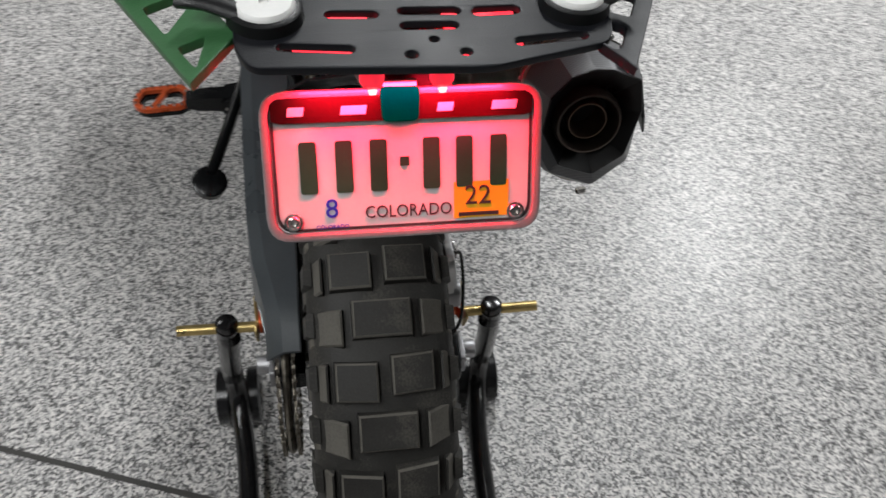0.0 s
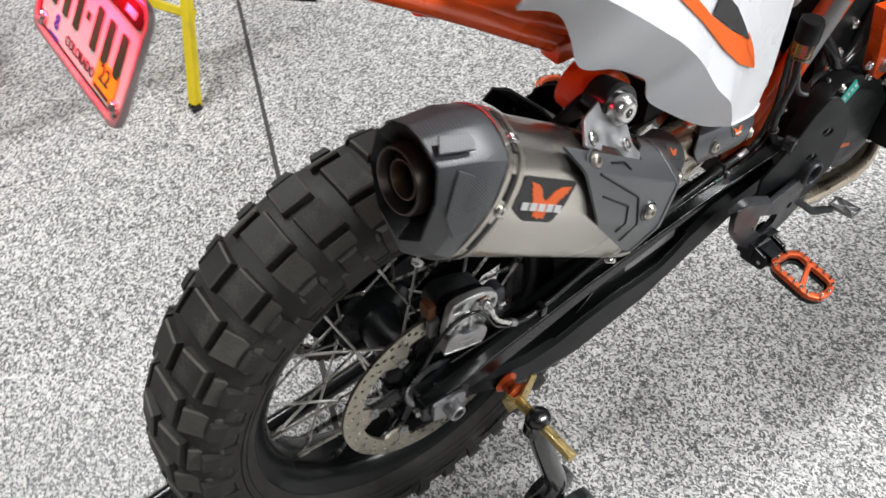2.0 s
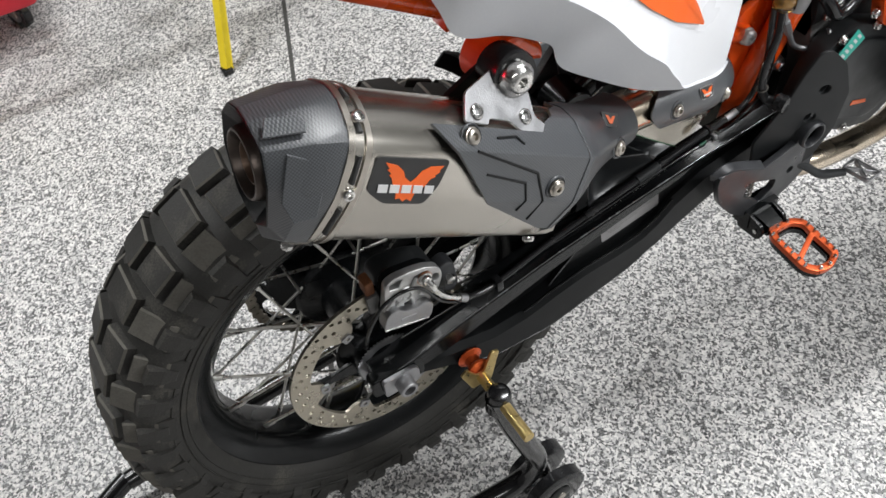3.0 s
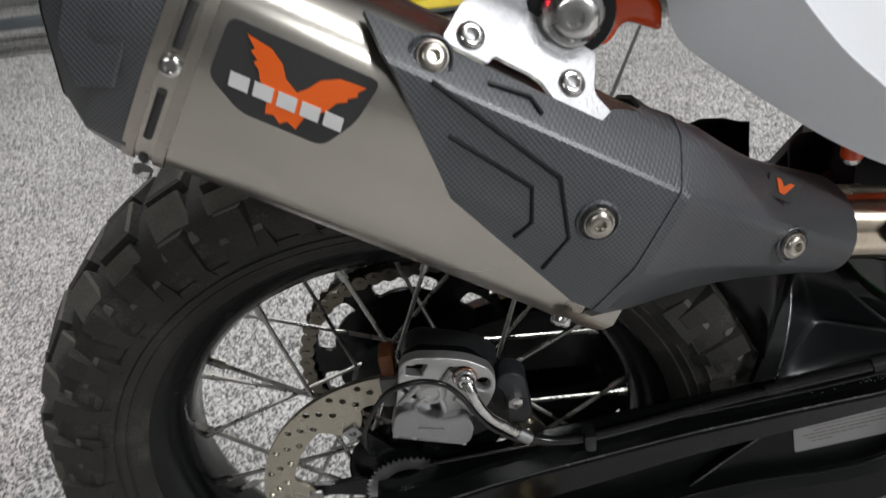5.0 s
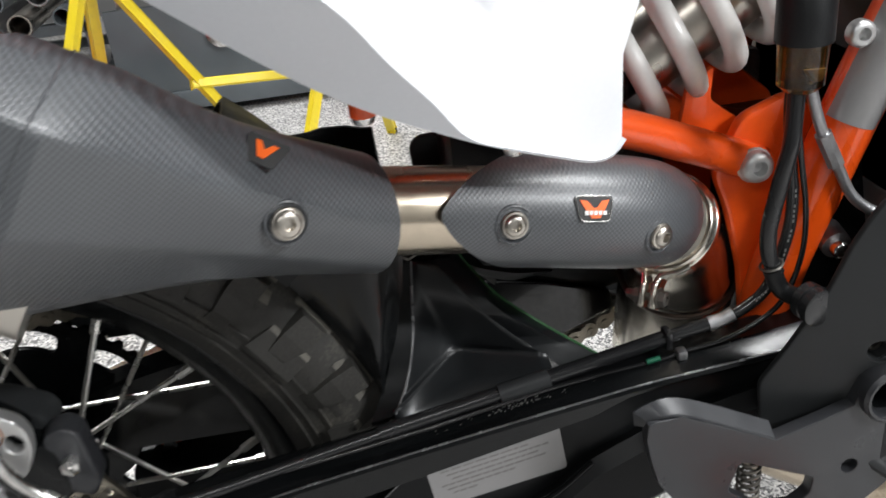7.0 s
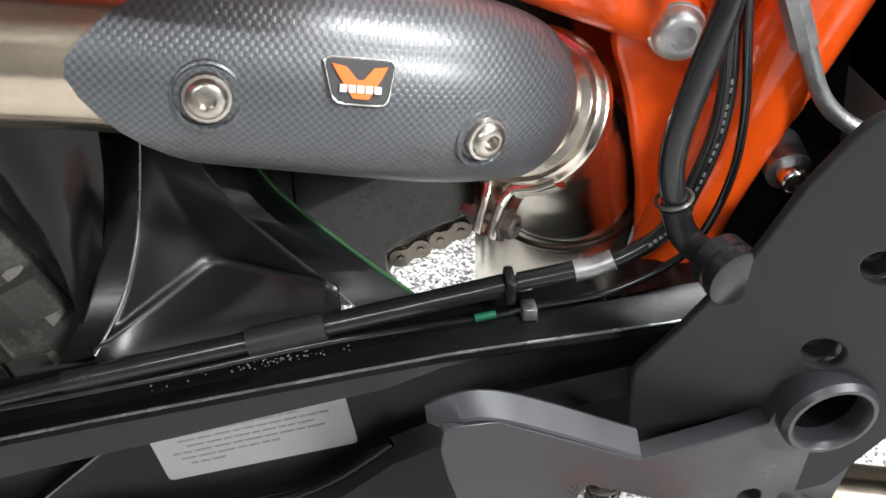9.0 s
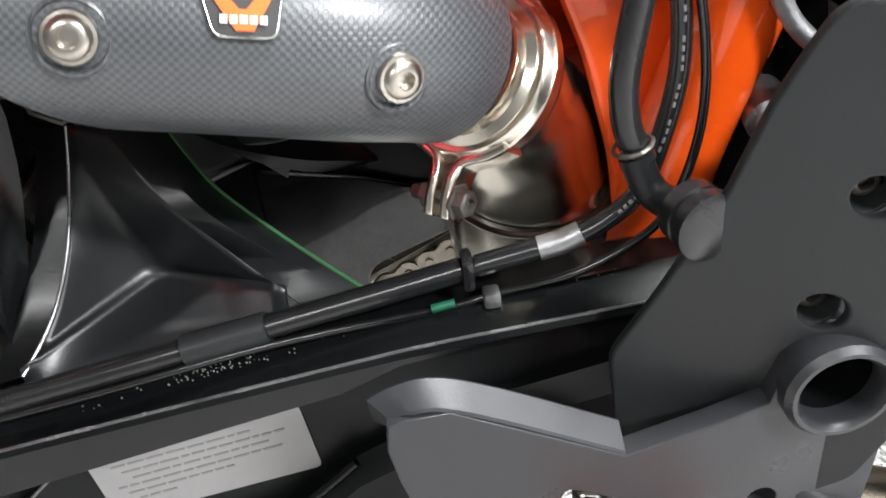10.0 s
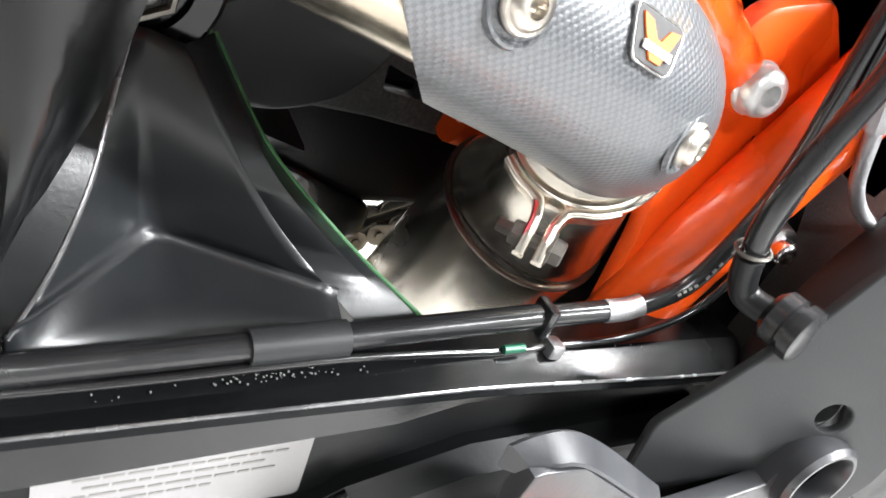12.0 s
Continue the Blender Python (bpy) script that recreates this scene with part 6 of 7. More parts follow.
def peg(s):
    """A short broad foot peg: an open toothed frame on a darker lower frame, held by a clevis."""
    px_ = 0.247 if s > 0 else 0.305
    c = Matrix.Translation((s * px_, 0.572, 0.374)) @ Matrix.Diagonal((s, 1, 1, 1)) @ pose(0, 0, 0, 0, 3, -2)
    outer = rounded([(-0.048, -0.020), (-0.034, -0.031), (0.030, -0.031), (0.047, -0.018), (0.049, 0.006), (0.036, 0.030), (-0.032, 0.031), (-0.046, 0.014)], 0.009)
    hole = rounded([(-0.036, -0.016), (-0.028, -0.021), (0.010, -0.021), (-0.012, 0.020), (-0.027, 0.021), (-0.036, 0.010)], 0.004)
    hole2 = rounded([(0.019, -0.021), (0.026, -0.021), (0.037, -0.012), (0.0385, 0.004), (0.031, 0.020), (-0.003, 0.020)], 0.004)
    p = part("foot_peg", sheet(outer, 0.009, [hole, hole2], 0.0015, c), ANOD, bike, "orange anodised toothed foot peg")
    part("lower_frame", sheet(rounded([(-0.046, -0.018), (-0.032, -0.029), (0.028, -0.029), (0.044, -0.016), (0.046, 0.004), (0.034, 0.027), (-0.030, 0.028), (-0.044, 0.012)], 0.009), 0.009, [rounded([(-0.034, -0.015), (-0.026, -0.020), (0.022, -0.020), (0.036, -0.010), (0.036, 0.004), (0.028, 0.019), (-0.025, 0.020), (-0.034, 0.009)], 0.005)], 0.001, c @ Matrix.Translation((0, 0, -0.011))), BLACK, p)
    spots = [(-0.034 + 0.0125 * i, e) for i in range(6) for e in (-0.0262, 0.0258)] + [(0.0430, -0.012), (0.0435, 0.003), (0.0385, 0.017), (-0.0415, -0.012), (-0.0410, 0.006)]
    for u, w in spots:
        part("tooth", disc_stack([(0, 0.0026), (0.0045, 0.0024), (0.0060, 0.0012)], 8, c @ Matrix.Translation((u, w, 0.0042))), CHROME, p)
    part("peg_mount", soften(loft([[Vector((s * x, 0.556 + y, 0.382 + z)) for y, z in ((-w, -h), (w, -h), (w, h), (-w, h))] for x, w, h in ((0.164, 0.017, 0.016), (px_ - 0.061, 0.014, 0.013), (px_ - 0.041, 0.012, 0.009))]), 0.003), BLACK, bike)
    for dy in (-0.021, 0.021):
        part("clevis_cheek", sheet(rounded([(0.160, 0.362), (0.200, 0.366), (0.206, 0.380), (0.200, 0.394), (0.160, 0.402)], 0.006), 0.006, [ringpts(0.194, 0.380, 0.0035, 12)], 0.001, Matrix(((s, 0, 0, 0), (0, 0, 1, 0.556 + dy), (0, 1, 0, 0), (0, 0, 0, 1)))), BLACK, bike)
    part("clevis_pin", tube([(s * 0.194, 0.530, 0.380), (s * 0.194, 0.582, 0.380)], 0.0034, 12), CHROME, bike)


peg(1)
peg(-1)
part("peg_spring", tube([(0.1565 + 0.0072 * math.cos(2 * math.pi * i / 12), 0.5400 + 0.0072 * math.sin(2 * math.pi * i / 12), 0.415 + 0.00048 * i) for i in range(96)], 0.0012, 6, 1, False), DULL, bike)

# ---- engine, tank, pipes ----
eng = part("engine_block", soften(loft([[Vector((x, y, z)) for x, z in ((-0.16, 0.36), (0.08, 0.36), (0.112, 0.40), (0.118, 0.54), (0.105, 0.62), (0.085, 0.68), (-0.13, 0.68), (-0.16, 0.5))] for y in (0.655, 0.80, 0.98)]), 0.015, 3), CASTGREY, bike, "dark grey cast engine")
cover = [(0.614, 0.518), (0.632, 0.573), (0.651, 0.606), (0.697, 0.625), (0.780, 0.590), (0.840, 0.52), (0.855, 0.44), (0.800, 0.400), (0.730, 0.420), (0.670, 0.462), (0.640, 0.463)]
cov = part("clutch_cover", sheet(rounded(cover, 0.014), 0.034, (), 0.008, side_m(0.127)), POWDER, eng, "dark grey clutch cover with bolted rim", sharp=30)
part("cover_face", sheet(rounded([(0.660, 0.520), (0.672, 0.585), (0.705, 0.600), (0.765, 0.575), (0.810, 0.515), (0.815, 0.450), (0.775, 0.430), (0.700, 0.465)], 0.02), 0.008, (), 0.004, side_m(0.147)), POWDER, cov, sharp=30)
for y, z in ((0.640, 0.590), (0.672, 0.612), (0.735, 0.607), (0.800, 0.570), (0.838, 0.500), (0.838, 0.440), (0.735, 0.428), (0.655, 0.472)):
    bolt((0.143, y, z), (1, 0, 0), cov, 0.0055, 0.007, 0.0075)
sticker = part("maker_sticker", sheet(rounded([(0.650, 0.587), (0.668, 0.575), (0.705, 0.605), (0.685, 0.628)], 0.003), 0.0008, (), 0.0002, side_m(0.1516)), TEAL, cov, "teal sticker with pale lettering bars")
for q in range(5):
    c, u, w = Vector((0.6690 + 0.0056 * q, 0.5930 + 0.0053 * q)), Vector((0.72, 0.69)), Vector((-0.69, 0.72))
    part("name_bar", sheet([tuple(c + a * u + b * w) for a, b in ((-0.0020, -0.0048), (0.0020, -0.0048), (0.0020, 0.0048), (-0.0020, 0.0048))], 0.0004, (), 0, side_m(0.1524)), PLATEWHITE, sticker)
part("sticker_spot", sheet(ringpts(0.6605, 0.5850, 0.0040, 16), 0.0004, (), 0, side_m(0.1524)), YELLOW, sticker)
part("orange_mark", sheet([(0.724, 0.480), (0.758, 0.469), (0.756, 0.476), (0.727, 0.487)], 0.0006, (), 0, side_m(0.1514)), ORANGE_FILM, cov)
head = part("cylinder_side", soften(loft([[Vector((x, y, z)) for x, z in ((-0.10, 0.60), (0.100, 0.60), (0.108, 0.63), (0.100, 0.72), (0.07, 0.80), (-0.10, 0.80))] for y in (0.655, 0.70, 0.90)]), 0.010), POWDER, eng)
for y, z in ((0.674, 0.630), (0.683, 0.650), (0.726, 0.642), (0.700, 0.690), (0.750, 0.660)):
    part("hex_nut", disc_stack([(-0.01, 0.0085), (0.008, 0.0085), (0.009, 0.007), (0.012, 0.005)], 6, Matrix.Translation((0.106, y, z)) @ turn_to((1, 0, 0.2))), CHROME, head)
part("link_rod", tube([(0.120, 0.668, 0.612), (0.130, 0.690, 0.600), (0.138, 0.715, 0.596)], 0.0055, 10), ALU, head)
part("engine_hose", tube([(0.095, 0.640, 0.700), (0.118, 0.655, 0.665), (0.125, 0.675, 0.640), (0.118, 0.720, 0.660), (0.10, 0.76, 0.72)], 0.009, 12), RUBBER_SOFT, head)
part("orange_bracket", soften(loft([[Vector((x, y, z)) for y, z in ((0.690, 0.735), (0.722, 0.730), (0.748, 0.660), (0.768, 0.606), (0.752, 0.598), (0.732, 0.616), (0.714, 0.674))] for x in (0.132, 0.152)]), 0.004), ORANGE, bike, "orange frame bracket beside the engine")
part("bracket_ring", lathe([(-0.003, 0.006), (-0.003, 0.010), (0.003, 0.010), (0.003, 0.006)], 24, "x", (0.154, 0.748, 0.626)), ALU, bike)
bolt((0.144, 0.720, 0.633), (1, 0, 0), bike, 0.0062, 0.007, 0.0080, name="bracket_bolt")
part("header_pipe", tube([(0.05, 0.55, 0.40), (0.09, 0.62, 0.372), (0.125, 0.69, 0.366), (0.130, 0.80, 0.352), (0.122, 0.90, 0.348), (0.09, 0.97, 0.385), (0.05, 1.0, 0.42)], 0.0195, 22), PIPE, bike, "polished stainless header pipe under the engine")
for sg in (1, -1):
    part("fuel_tank", soften(loft([[Vector((sg * x, y, z)) for x, z in ((0.10, 0.52), (0.20 + k, 0.440), (0.285 + k, 0.450), (0.345 + k, 0.56), (0.33 + k, 0.80), (0.10, 0.98))] for y, k in ((0.83, -0.07), (0.89, 0.0), (1.2, 0.0), (1.32, -0.08))]), 0.02, 3), PLASTIC, bike, "black low side fuel tank")
part("drain_hose", tube([(0.20, 0.86, 0.45), (0.205, 0.862, 0.415), (0.216, 0.862, 0.385), (0.217, 0.855, 0.345)], 0.006, 10), RUBBER_SOFT, bike)
pedal = part("brake_pedal", tube([(0.138, 0.575, 0.468), (0.156, 0.608, 0.449), (0.171, 0.638, 0.426), (0.181, 0.660, 0.406), (0.186, 0.685, 0.397), (0.190, 0.703, 0.391)], (0.009, 0.009, 0.008, 0.008, 0.007, 0.006), 12, 5, flat=0.7), POWDER, bike, "black brake pedal with cross-cut pad")
padm = Matrix.Translation((0.200, 0.727, 0.389)) @ pose(0, 0, 0, -12, 0, 10)
part("pedal_pad", sheet(rounded([(-0.022, -0.019), (0.022, -0.019), (0.022, 0.019), (-0.022, 0.019)], 0.006), 0.006, [rounded([(-0.0185, -0.0155), (0.0185, -0.0155), (0.0185, 0.0155), (-0.0185, 0.0155)], 0.004)], 0.001, padm), ALU, pedal)
for a_ in (40, -40):
    part("pad_bar", box(-0.021, 0.021, -0.0018, 0.0018, -0.0035, 0.0035, 0.0006, 1, m=padm @ Matrix.Rotation(radians(a_), 4, "Z")), ALU, pedal)

# ---- plate, its holder, tail lamp, rack ----
PU = Vector((0, 0.026, 0.045)).normalized()  # up along the plate
PM = Matrix.Translation(Vector((0, -0.277, 0.965)) + PU * 0.040) @ Matrix((Vector((1, 0, 0)), PU, Vector((1, 0, 0)).cross(PU))).transposed().to_4x4()
plate = part("number_plate", sheet(rounded([(-0.0865, -0.050), (0.0865, -0.050), (0.0865, 0.040), (-0.0865, 0.040)], 0.014, 5), 0.0012, (), 0.0003, PM), PLATEWHITE, bike, "white number plate lit red from above")
OUT, INN = rounded([(-0.0900, -0.0535), (0.0900, -0.0535), (0.0900, 0.0445), (-0.0900, 0.0445)], 0.017, 5), rounded([(-0.0845, -0.048), (0.0845, -0.048), (0.0845, 0.040), (-0.0845, 0.040)], 0.013, 5)
part("plate_frame", sheet(OUT, 0.006, [INN], 0.0015, PM @ Matrix.Translation((0, 0, 0.001))), pbr("clear_frame_plastic", (0.30, 0.24, 0.24), 0.2, bump=0.02), plate, "glossy plate frame")
part("plate_border", sheet(rounded([(-0.0835, -0.047), (0.0835, -0.047), (0.0835, 0.039), (-0.0835, 0.039)], 0.0125, 5), 0.0006, [rounded([(-0.0817, -0.0452), (0.0817, -0.0452), (0.0817, 0.0385), (-0.0817, 0.0385)], 0.0115, 5)], 0, PM @ Matrix.Translation((0, 0, 0.0012))), INK, plate)
part("frame_top_band", sheet(rounded([(-0.083, 0.026), (-0.078, 0.0245), (0.078, 0.0245), (0.083, 0.026), (0.083, 0.040), (-0.083, 0.040)], 0.004), 0.0010, (), 0, PM @ Matrix.Translation((0, 0, 0.0034))), pbr("dark_red_band", (0.012, 0.0015, 0.0025), 0.45, spec=0.15), plate)
for cx, w in ((-0.068, 0.010), (-0.032, 0.016), (0.026, 0.010), (0.064, 0.016)):
    part("band_mark", sheet([(cx - w / 2, 0.029), (cx + w / 2, 0.029), (cx + w / 2 + 0.001, 0.0345), (cx - w / 2 + 0.001, 0.0345)], 0.0006, (), 0, PM @ Matrix.Translation((0, 0, 0.0042))), PLATEWHITE, plate)
for cx in (-0.0615, -0.0388, -0.0168, 0.0175, 0.039, 0.0615):
    part("number_bar", sheet(rounded([(cx - 0.0055, -0.022), (cx + 0.0055, -0.022), (cx + 0.0055, 0.012), (cx - 0.0055, 0.012)], 0.002), 0.0008, (), 0, PM @ Matrix.Translation((0, 0, 0.0013))), PLATEGREEN, plate)
part("number_bar", sheet([(-0.003, -0.006), (0.003, -0.006), (0.003, 0.0), (-0.003, 0.0)], 0.0008, (), 0, PM @ Matrix.Translation((0, 0, 0.0013))), PLATEGREEN, plate)
letters("COLORADO", 0.0118, PM @ Matrix.Translation((0.002, -0.0365, 0.0012)), INK, plate, stretch=0.86)
letters("8", 0.018, PM @ Matrix.Translation((-0.048, -0.033, 0.0012)), INKBLUE, plate)
letters("COLORADO", 0.0038, PM @ Matrix.Translation((-0.048, -0.0448, 0.0012)), INKBLUE, plate)
tab = part("year_sticker", sheet([(0.032, -0.0435), (0.0685, -0.0430), (0.0685, -0.0185), (0.032, -0.0190)], 0.0006, (), 0, PM @ Matrix.Translation((0, 0, 0.0012))), STICKER_Y, plate)
letters("22", 0.0185, PM @ Matrix.Translation((0.048, -0.0285, 0.0018)), INK, plate)
part("number_bar", sheet([(0.035, -0.0420), (0.062, -0.0420), (0.062, -0.0395), (0.035, -0.0395)], 0.0005, (), 0, PM @ Matrix.Translation((0, 0, 0.0018))), INK, plate)
for s in (-1, 1):
    bolt(PM @ Vector((s * 0.073, -0.040, 0.001)), PM.to_3x3() @ Vector((0, 0, 1)), plate, 0.0045, 0.004, 0.0062)
part("plate_holder", sheet(rounded([(-0.07, -0.035), (0.07, -0.035), (0.06, 0.04), (-0.06, 0.04)], 0.01), 0.006, (), 0.001, PM @ Matrix.Translation((0, 0, -0.005))), PLASTIC, bike)
part("plate_tab", sheet(rounded([(-0.014, 0.024), (0.009, 0.024), (0.010, 0.046), (-0.015, 0.046)], 0.004), 0.003, (), 0.0005, PM @ Matrix.Translation((0, 0, 0.0065))), pbr("dark_green_tab", (0.0, 0.10, 0.035), 0.6, spec=0.0), plate)
part("tab_edge", sheet([(-0.013, 0.046), (0.008, 0.046), (0.008, 0.050), (-0.013, 0.050)], 0.003, (), 0.0005, PM @ Matrix.Translation((0, 0, 0.0065))), PLATEWHITE, plate)
part("tail_bracket", soften(loft([[Vector((s * w, y, z)) for s, y, z in ((-1, y0, z0), (1, y0, z0), (1, y0 + 0.005, z0 + 0.02), (-1, y0 + 0.005, z0 + 0.02))] for y0, z0, w in ((-0.235, 1.030, 0.022), (-0.17, 1.030, 0.04), (-0.02, 1.02, 0.06), (0.10, 1.02, 0.06))]), 0.004), PLASTIC, bike, "black tail bracket")
lamp = part("tail_lamp", soften(loft([[Vector((s * w, y, z)) for s, z in ((-1, 1.076), (1, 1.076), (1, 1.086), (-1, 1.086))] for y, w in ((-0.266, 0.050), (-0.250, 0.064), (-0.20, 0.068))]), 0.004), CLEAR_RED, bike, "lit red tail lamp")
# added plate that keeps the lamp's red glow off the parts below
part("lamp_glow_stop", box(-0.072, 0.072, -0.260, -0.195, 1.0715, 1.0755, 0.001), PLASTIC, lamp)
for s in (-1, 1):
    part("led_row", box(s * 0.044 - 0.022, s * 0.044 + 0.022, -0.268, -0.226, 1.080, 1.0875, 0.002), LED_RED, lamp)
    part("plate_lens", disc_stack([(0, 0.0075), (0.006, 0.0075), (0.010, 0.005), (0.011, 0.0015)], 20, Matrix.Translation((s * 0.021, -0.250, 1.063)) @ turn_to((0, -0.7, -0.7))), LENS_LIT, lamp, "small lit red lens")
    part("plate_lamp", disc_stack([(0, 0.003), (0.003, 0.002)], 10, Matrix.Translation((s * 0.021, -0.2578, 1.0552)) @ turn_to((0, -0.7, -0.7))), LED_WHITE, lamp)
pl = bpy.data.lights.new("plate_light", "AREA")
pl.shape, pl.size, pl.size_y, pl.energy, pl.color = "RECTANGLE", 0.13, 0.012, PLATE_W, (1.0, 0.010, 0.035)
new("plate_light", pl).matrix_world = look((0.0, -0.2475, 1.0465), (0.0, -0.250, 0.96))

RZ = 1.100
deck = [(-0.097, -0.270), (-0.094, -0.284), (-0.087, -0.295), (-0.031, -0.2975), (0.038, -0.300), (0.109, -0.281), (0.115, -0.267), (0.118, -0.15), (0.110, 0.0), (-0.095, 0.0), (-0.100, -0.15)]
slots = [slotpts(-0.071, -0.2775, -0.036, -0.281, 0.0032), slotpts(0.059, -0.278, 0.095, -0.274, 0.0036), slotpts(-0.044, -0.249, -0.021, -0.250, 0.0034), slotpts(-0.003, -0.247, 0.026, -0.248, 0.0034), slotpts(-0.003, -0.261, 0.023, -0.2615, 0.0034), slotpts(0.040, -0.249, 0.060, -0.248, 0.0042),
         ringpts(-0.003, -0.287, 0.0034, 12), ringpts(0.011, -0.274, 0.0026, 12), ringpts(0.027, -0.286, 0.0032, 12), slotpts(-0.040, -0.215, -0.010, -0.215, 0.006), slotpts(0.015, -0.215, 0.05, -0.215, 0.006)]
rack = part("luggage_rack", sheet(rounded(deck, 0.007, 4), 0.005, slots, 0.0012, Matrix.Translation((0, 0, RZ))), RACKBLACK, bike, "black slotted luggage rack plate")
for cx, cy in ((-0.0795, -0.250), (0.0965, -0.245)):
    part("rack_puck", disc_stack([(0, 0.0172), (0.006, 0.0172), (0.0072, 0.0165), (0.0085, 0.0150), (0.0085, 0.003), (0.007, 0.0025)], 36, Matrix.Translation((cx, cy, RZ + 0.004))), PUCK, rack, "white round luggage mount puck")
    part("puck_base", disc_stack([(0, 0.0215), (0.007, 0.0205), (0.008, 0.018)], 32, Matrix.Translation((cx, cy, RZ + 0.002))), PLASTIC, rack)
    sg = -1 if cx < 0 else 1
    part("puck_lever", tube([(cx + sg * 0.012, cy - 0.004, RZ + 0.008), (cx + sg * 0.030, cy + 0.004, RZ + 0.010), (cx + sg * 0.044, cy + 0.012, RZ + 0.008)], (0.008, 0.007, 0.009), 10, 4, flat=0.55), PLASTIC, rack)
for s, mat_, lbl in ((1, RACKBLACK, "black side carrier wing with long slots"), (-1, GREEN, "green painted side carrier wing with cut-outs")):
    C_, D_, G_ = Vector((s * 0.117, -0.306, 1.100)), Vector((s * 0.183, -0.162, 1.070)), Vector((s * 0.094, -0.262, 1.098))
    ex = (D_ - C_).normalized()
    ez = ex.cross(G_ - C_).normalized()
    ey = ez.cross(ex)
    L_ = (D_ - C_).length
    g = G_ - C_
    gx, gy = g.dot(ex), g.dot(ey)
    outl = [(0.0, 0.0), (L_, 0.0), (L_ + 0.01, gy), (gx, gy)]
    cuts = [slotpts(0.020, gy * 0.42, 0.044, gy * 0.42, 0.0055), rounded([(0.064, gy * 0.28), (0.100, gy * 0.28), (0.098, gy * 0.75), (0.062, gy * 0.75)], 0.004), rounded([(0.115, gy * 0.28), (0.140, gy * 0.28), (0.140, gy * 0.75), (0.115, gy * 0.75)], 0.004)] if s > 0 else [rounded([(0.012, gy * 0.2), (0.040, gy * 0.2), (0.040, gy * 0.62)], 0.003), rounded([(0.058, gy * 0.2), (0.100, gy * 0.2), (0.100, gy * 0.85), (0.085, gy * 0.85)], 0.004)]
    wm = Matrix.Translation(C_) @ Matrix((ex, ey, ez)).transposed().to_4x4()
    part("side_carrier", sheet(outl, 0.006, cuts, 0.001, wm), mat_, bike, lbl)
part("side_stand", tube([(-0.15, 0.58, 0.44), (-0.19, 0.45, 0.405), (-0.217, 0.375, 0.380)], 0.010, 12), BLACK, bike)
part("stand_foot", disc_stack([(-0.008, 0.026), (0.006, 0.028), (0.010, 0.022)], 20, Matrix.Translation((-0.220, 0.362, 0.372)) @ turn_to((0.2, -0.3, 1))), BLACK, bike)
for (px, py, pz) in ((0.150, 0.3189, 0.7262), (0.150, 0.3961, 0.6975)):
    fs = part("panel_fastener", disc_stack([(-0.005, 0.0066), (-0.0045, 0.0070), (0.004, 0.0070)], 18, Matrix.Translation((px, py, pz))), ORANGE, bike)
    part("fastener_foot", disc_stack([(-0.0090, 0.0050), (-0.0085, 0.0056), (-0.005, 0.0064)], 18, Matrix.Translation((px, py, pz))), CHROME, fs)

# ---- paddock stand ----
stand = thing("paddock_stand", (0, 0, 0), "black tubular rear paddock stand with small wheels", "stand")
for s in (1, -1):
    part("upright", tube([(s * 0.192, 0.098, 0.345), (s * 0.197, 0.110, 0.28), (s * 0.203, 0.133, 0.195), (s * 0.205, 0.150, 0.125), (s * 0.200, 0.120, 0.078), (s * 0.19, 0.02, 0.060), (s * 0.182, -0.20, 0.052), (s * 0.165, -0.40, 0.048)], 0.0165, 16), GLOSS, stand)
    sp = part("spool", disc_stack([(0, 0.013), (0.006, 0.018), (0.010, 0.011), (0.020, 0.010), (0.024, 0.016), (0.028, 0.016)], 24, Matrix.Translation((s * 0.118, 0.100, 0.348)) @ turn_to((s, 0, 0))), ANOD, stand, "orange stand spool")
    part("fork_pad", sheet(rounded([(0.085, 0.320), (0.115, 0.320), (0.130, 0.375), (0.118, 0.380), (0.104, 0.345), (0.094, 0.345), (0.080, 0.370), (0.070, 0.362)], 0.004), 0.004, (), 0.0008, side_m(s * 0.150)), BRASS, stand)
    part("pin", tube([(s * 0.150, 0.100, 0.338), (s * 0.262, 0.100, 0.340)], 0.0078, 16), BRASS, stand, "zinc-yellow adjusting pin")
    part("clamp_head", disc_stack([(-0.02, 0.0165), (0.014, 0.0165), (0.018, 0.0145), (0.020, 0.010)], 24, Matrix.Translation((s * 0.192, 0.100, 0.335)) @ turn_to((0.05 * s, 0.1, 1))), GLOSS, stand)
    for wx in (0.180, 0.230):
        w = part("wheel", lathe([(-0.010, 0.018), (-0.012, 0.040), (-0.009, 0.048), (0.009, 0.048), (0.012, 0.040), (0.010, 0.018)], 32, "x", (s * wx, 0.168, 0.0485)), RUBBER_SOFT, stand, "black rubber stand wheel")
        part("wheel_hub", disc_stack([(-0.012, 0.019), (0.012, 0.019), (0.014, 0.012)], 20, Matrix.Translation((s * wx, 0.168, 0.0485)) @ turn_to((s, 0, 0))), PLASTIC, w)
    part("wheel_axle", tube([(s * 0.166, 0.168, 0.0485), (s * 0.246, 0.168, 0.0485)], 0.008, 12), STEEL, stand)
    part("wheel_arm", tube([(s * 0.204, 0.142, 0.16), (s * 0.206, 0.160, 0.10), (s * 0.206, 0.168, 0.0485)], 0.010, 12), GLOSS, stand)
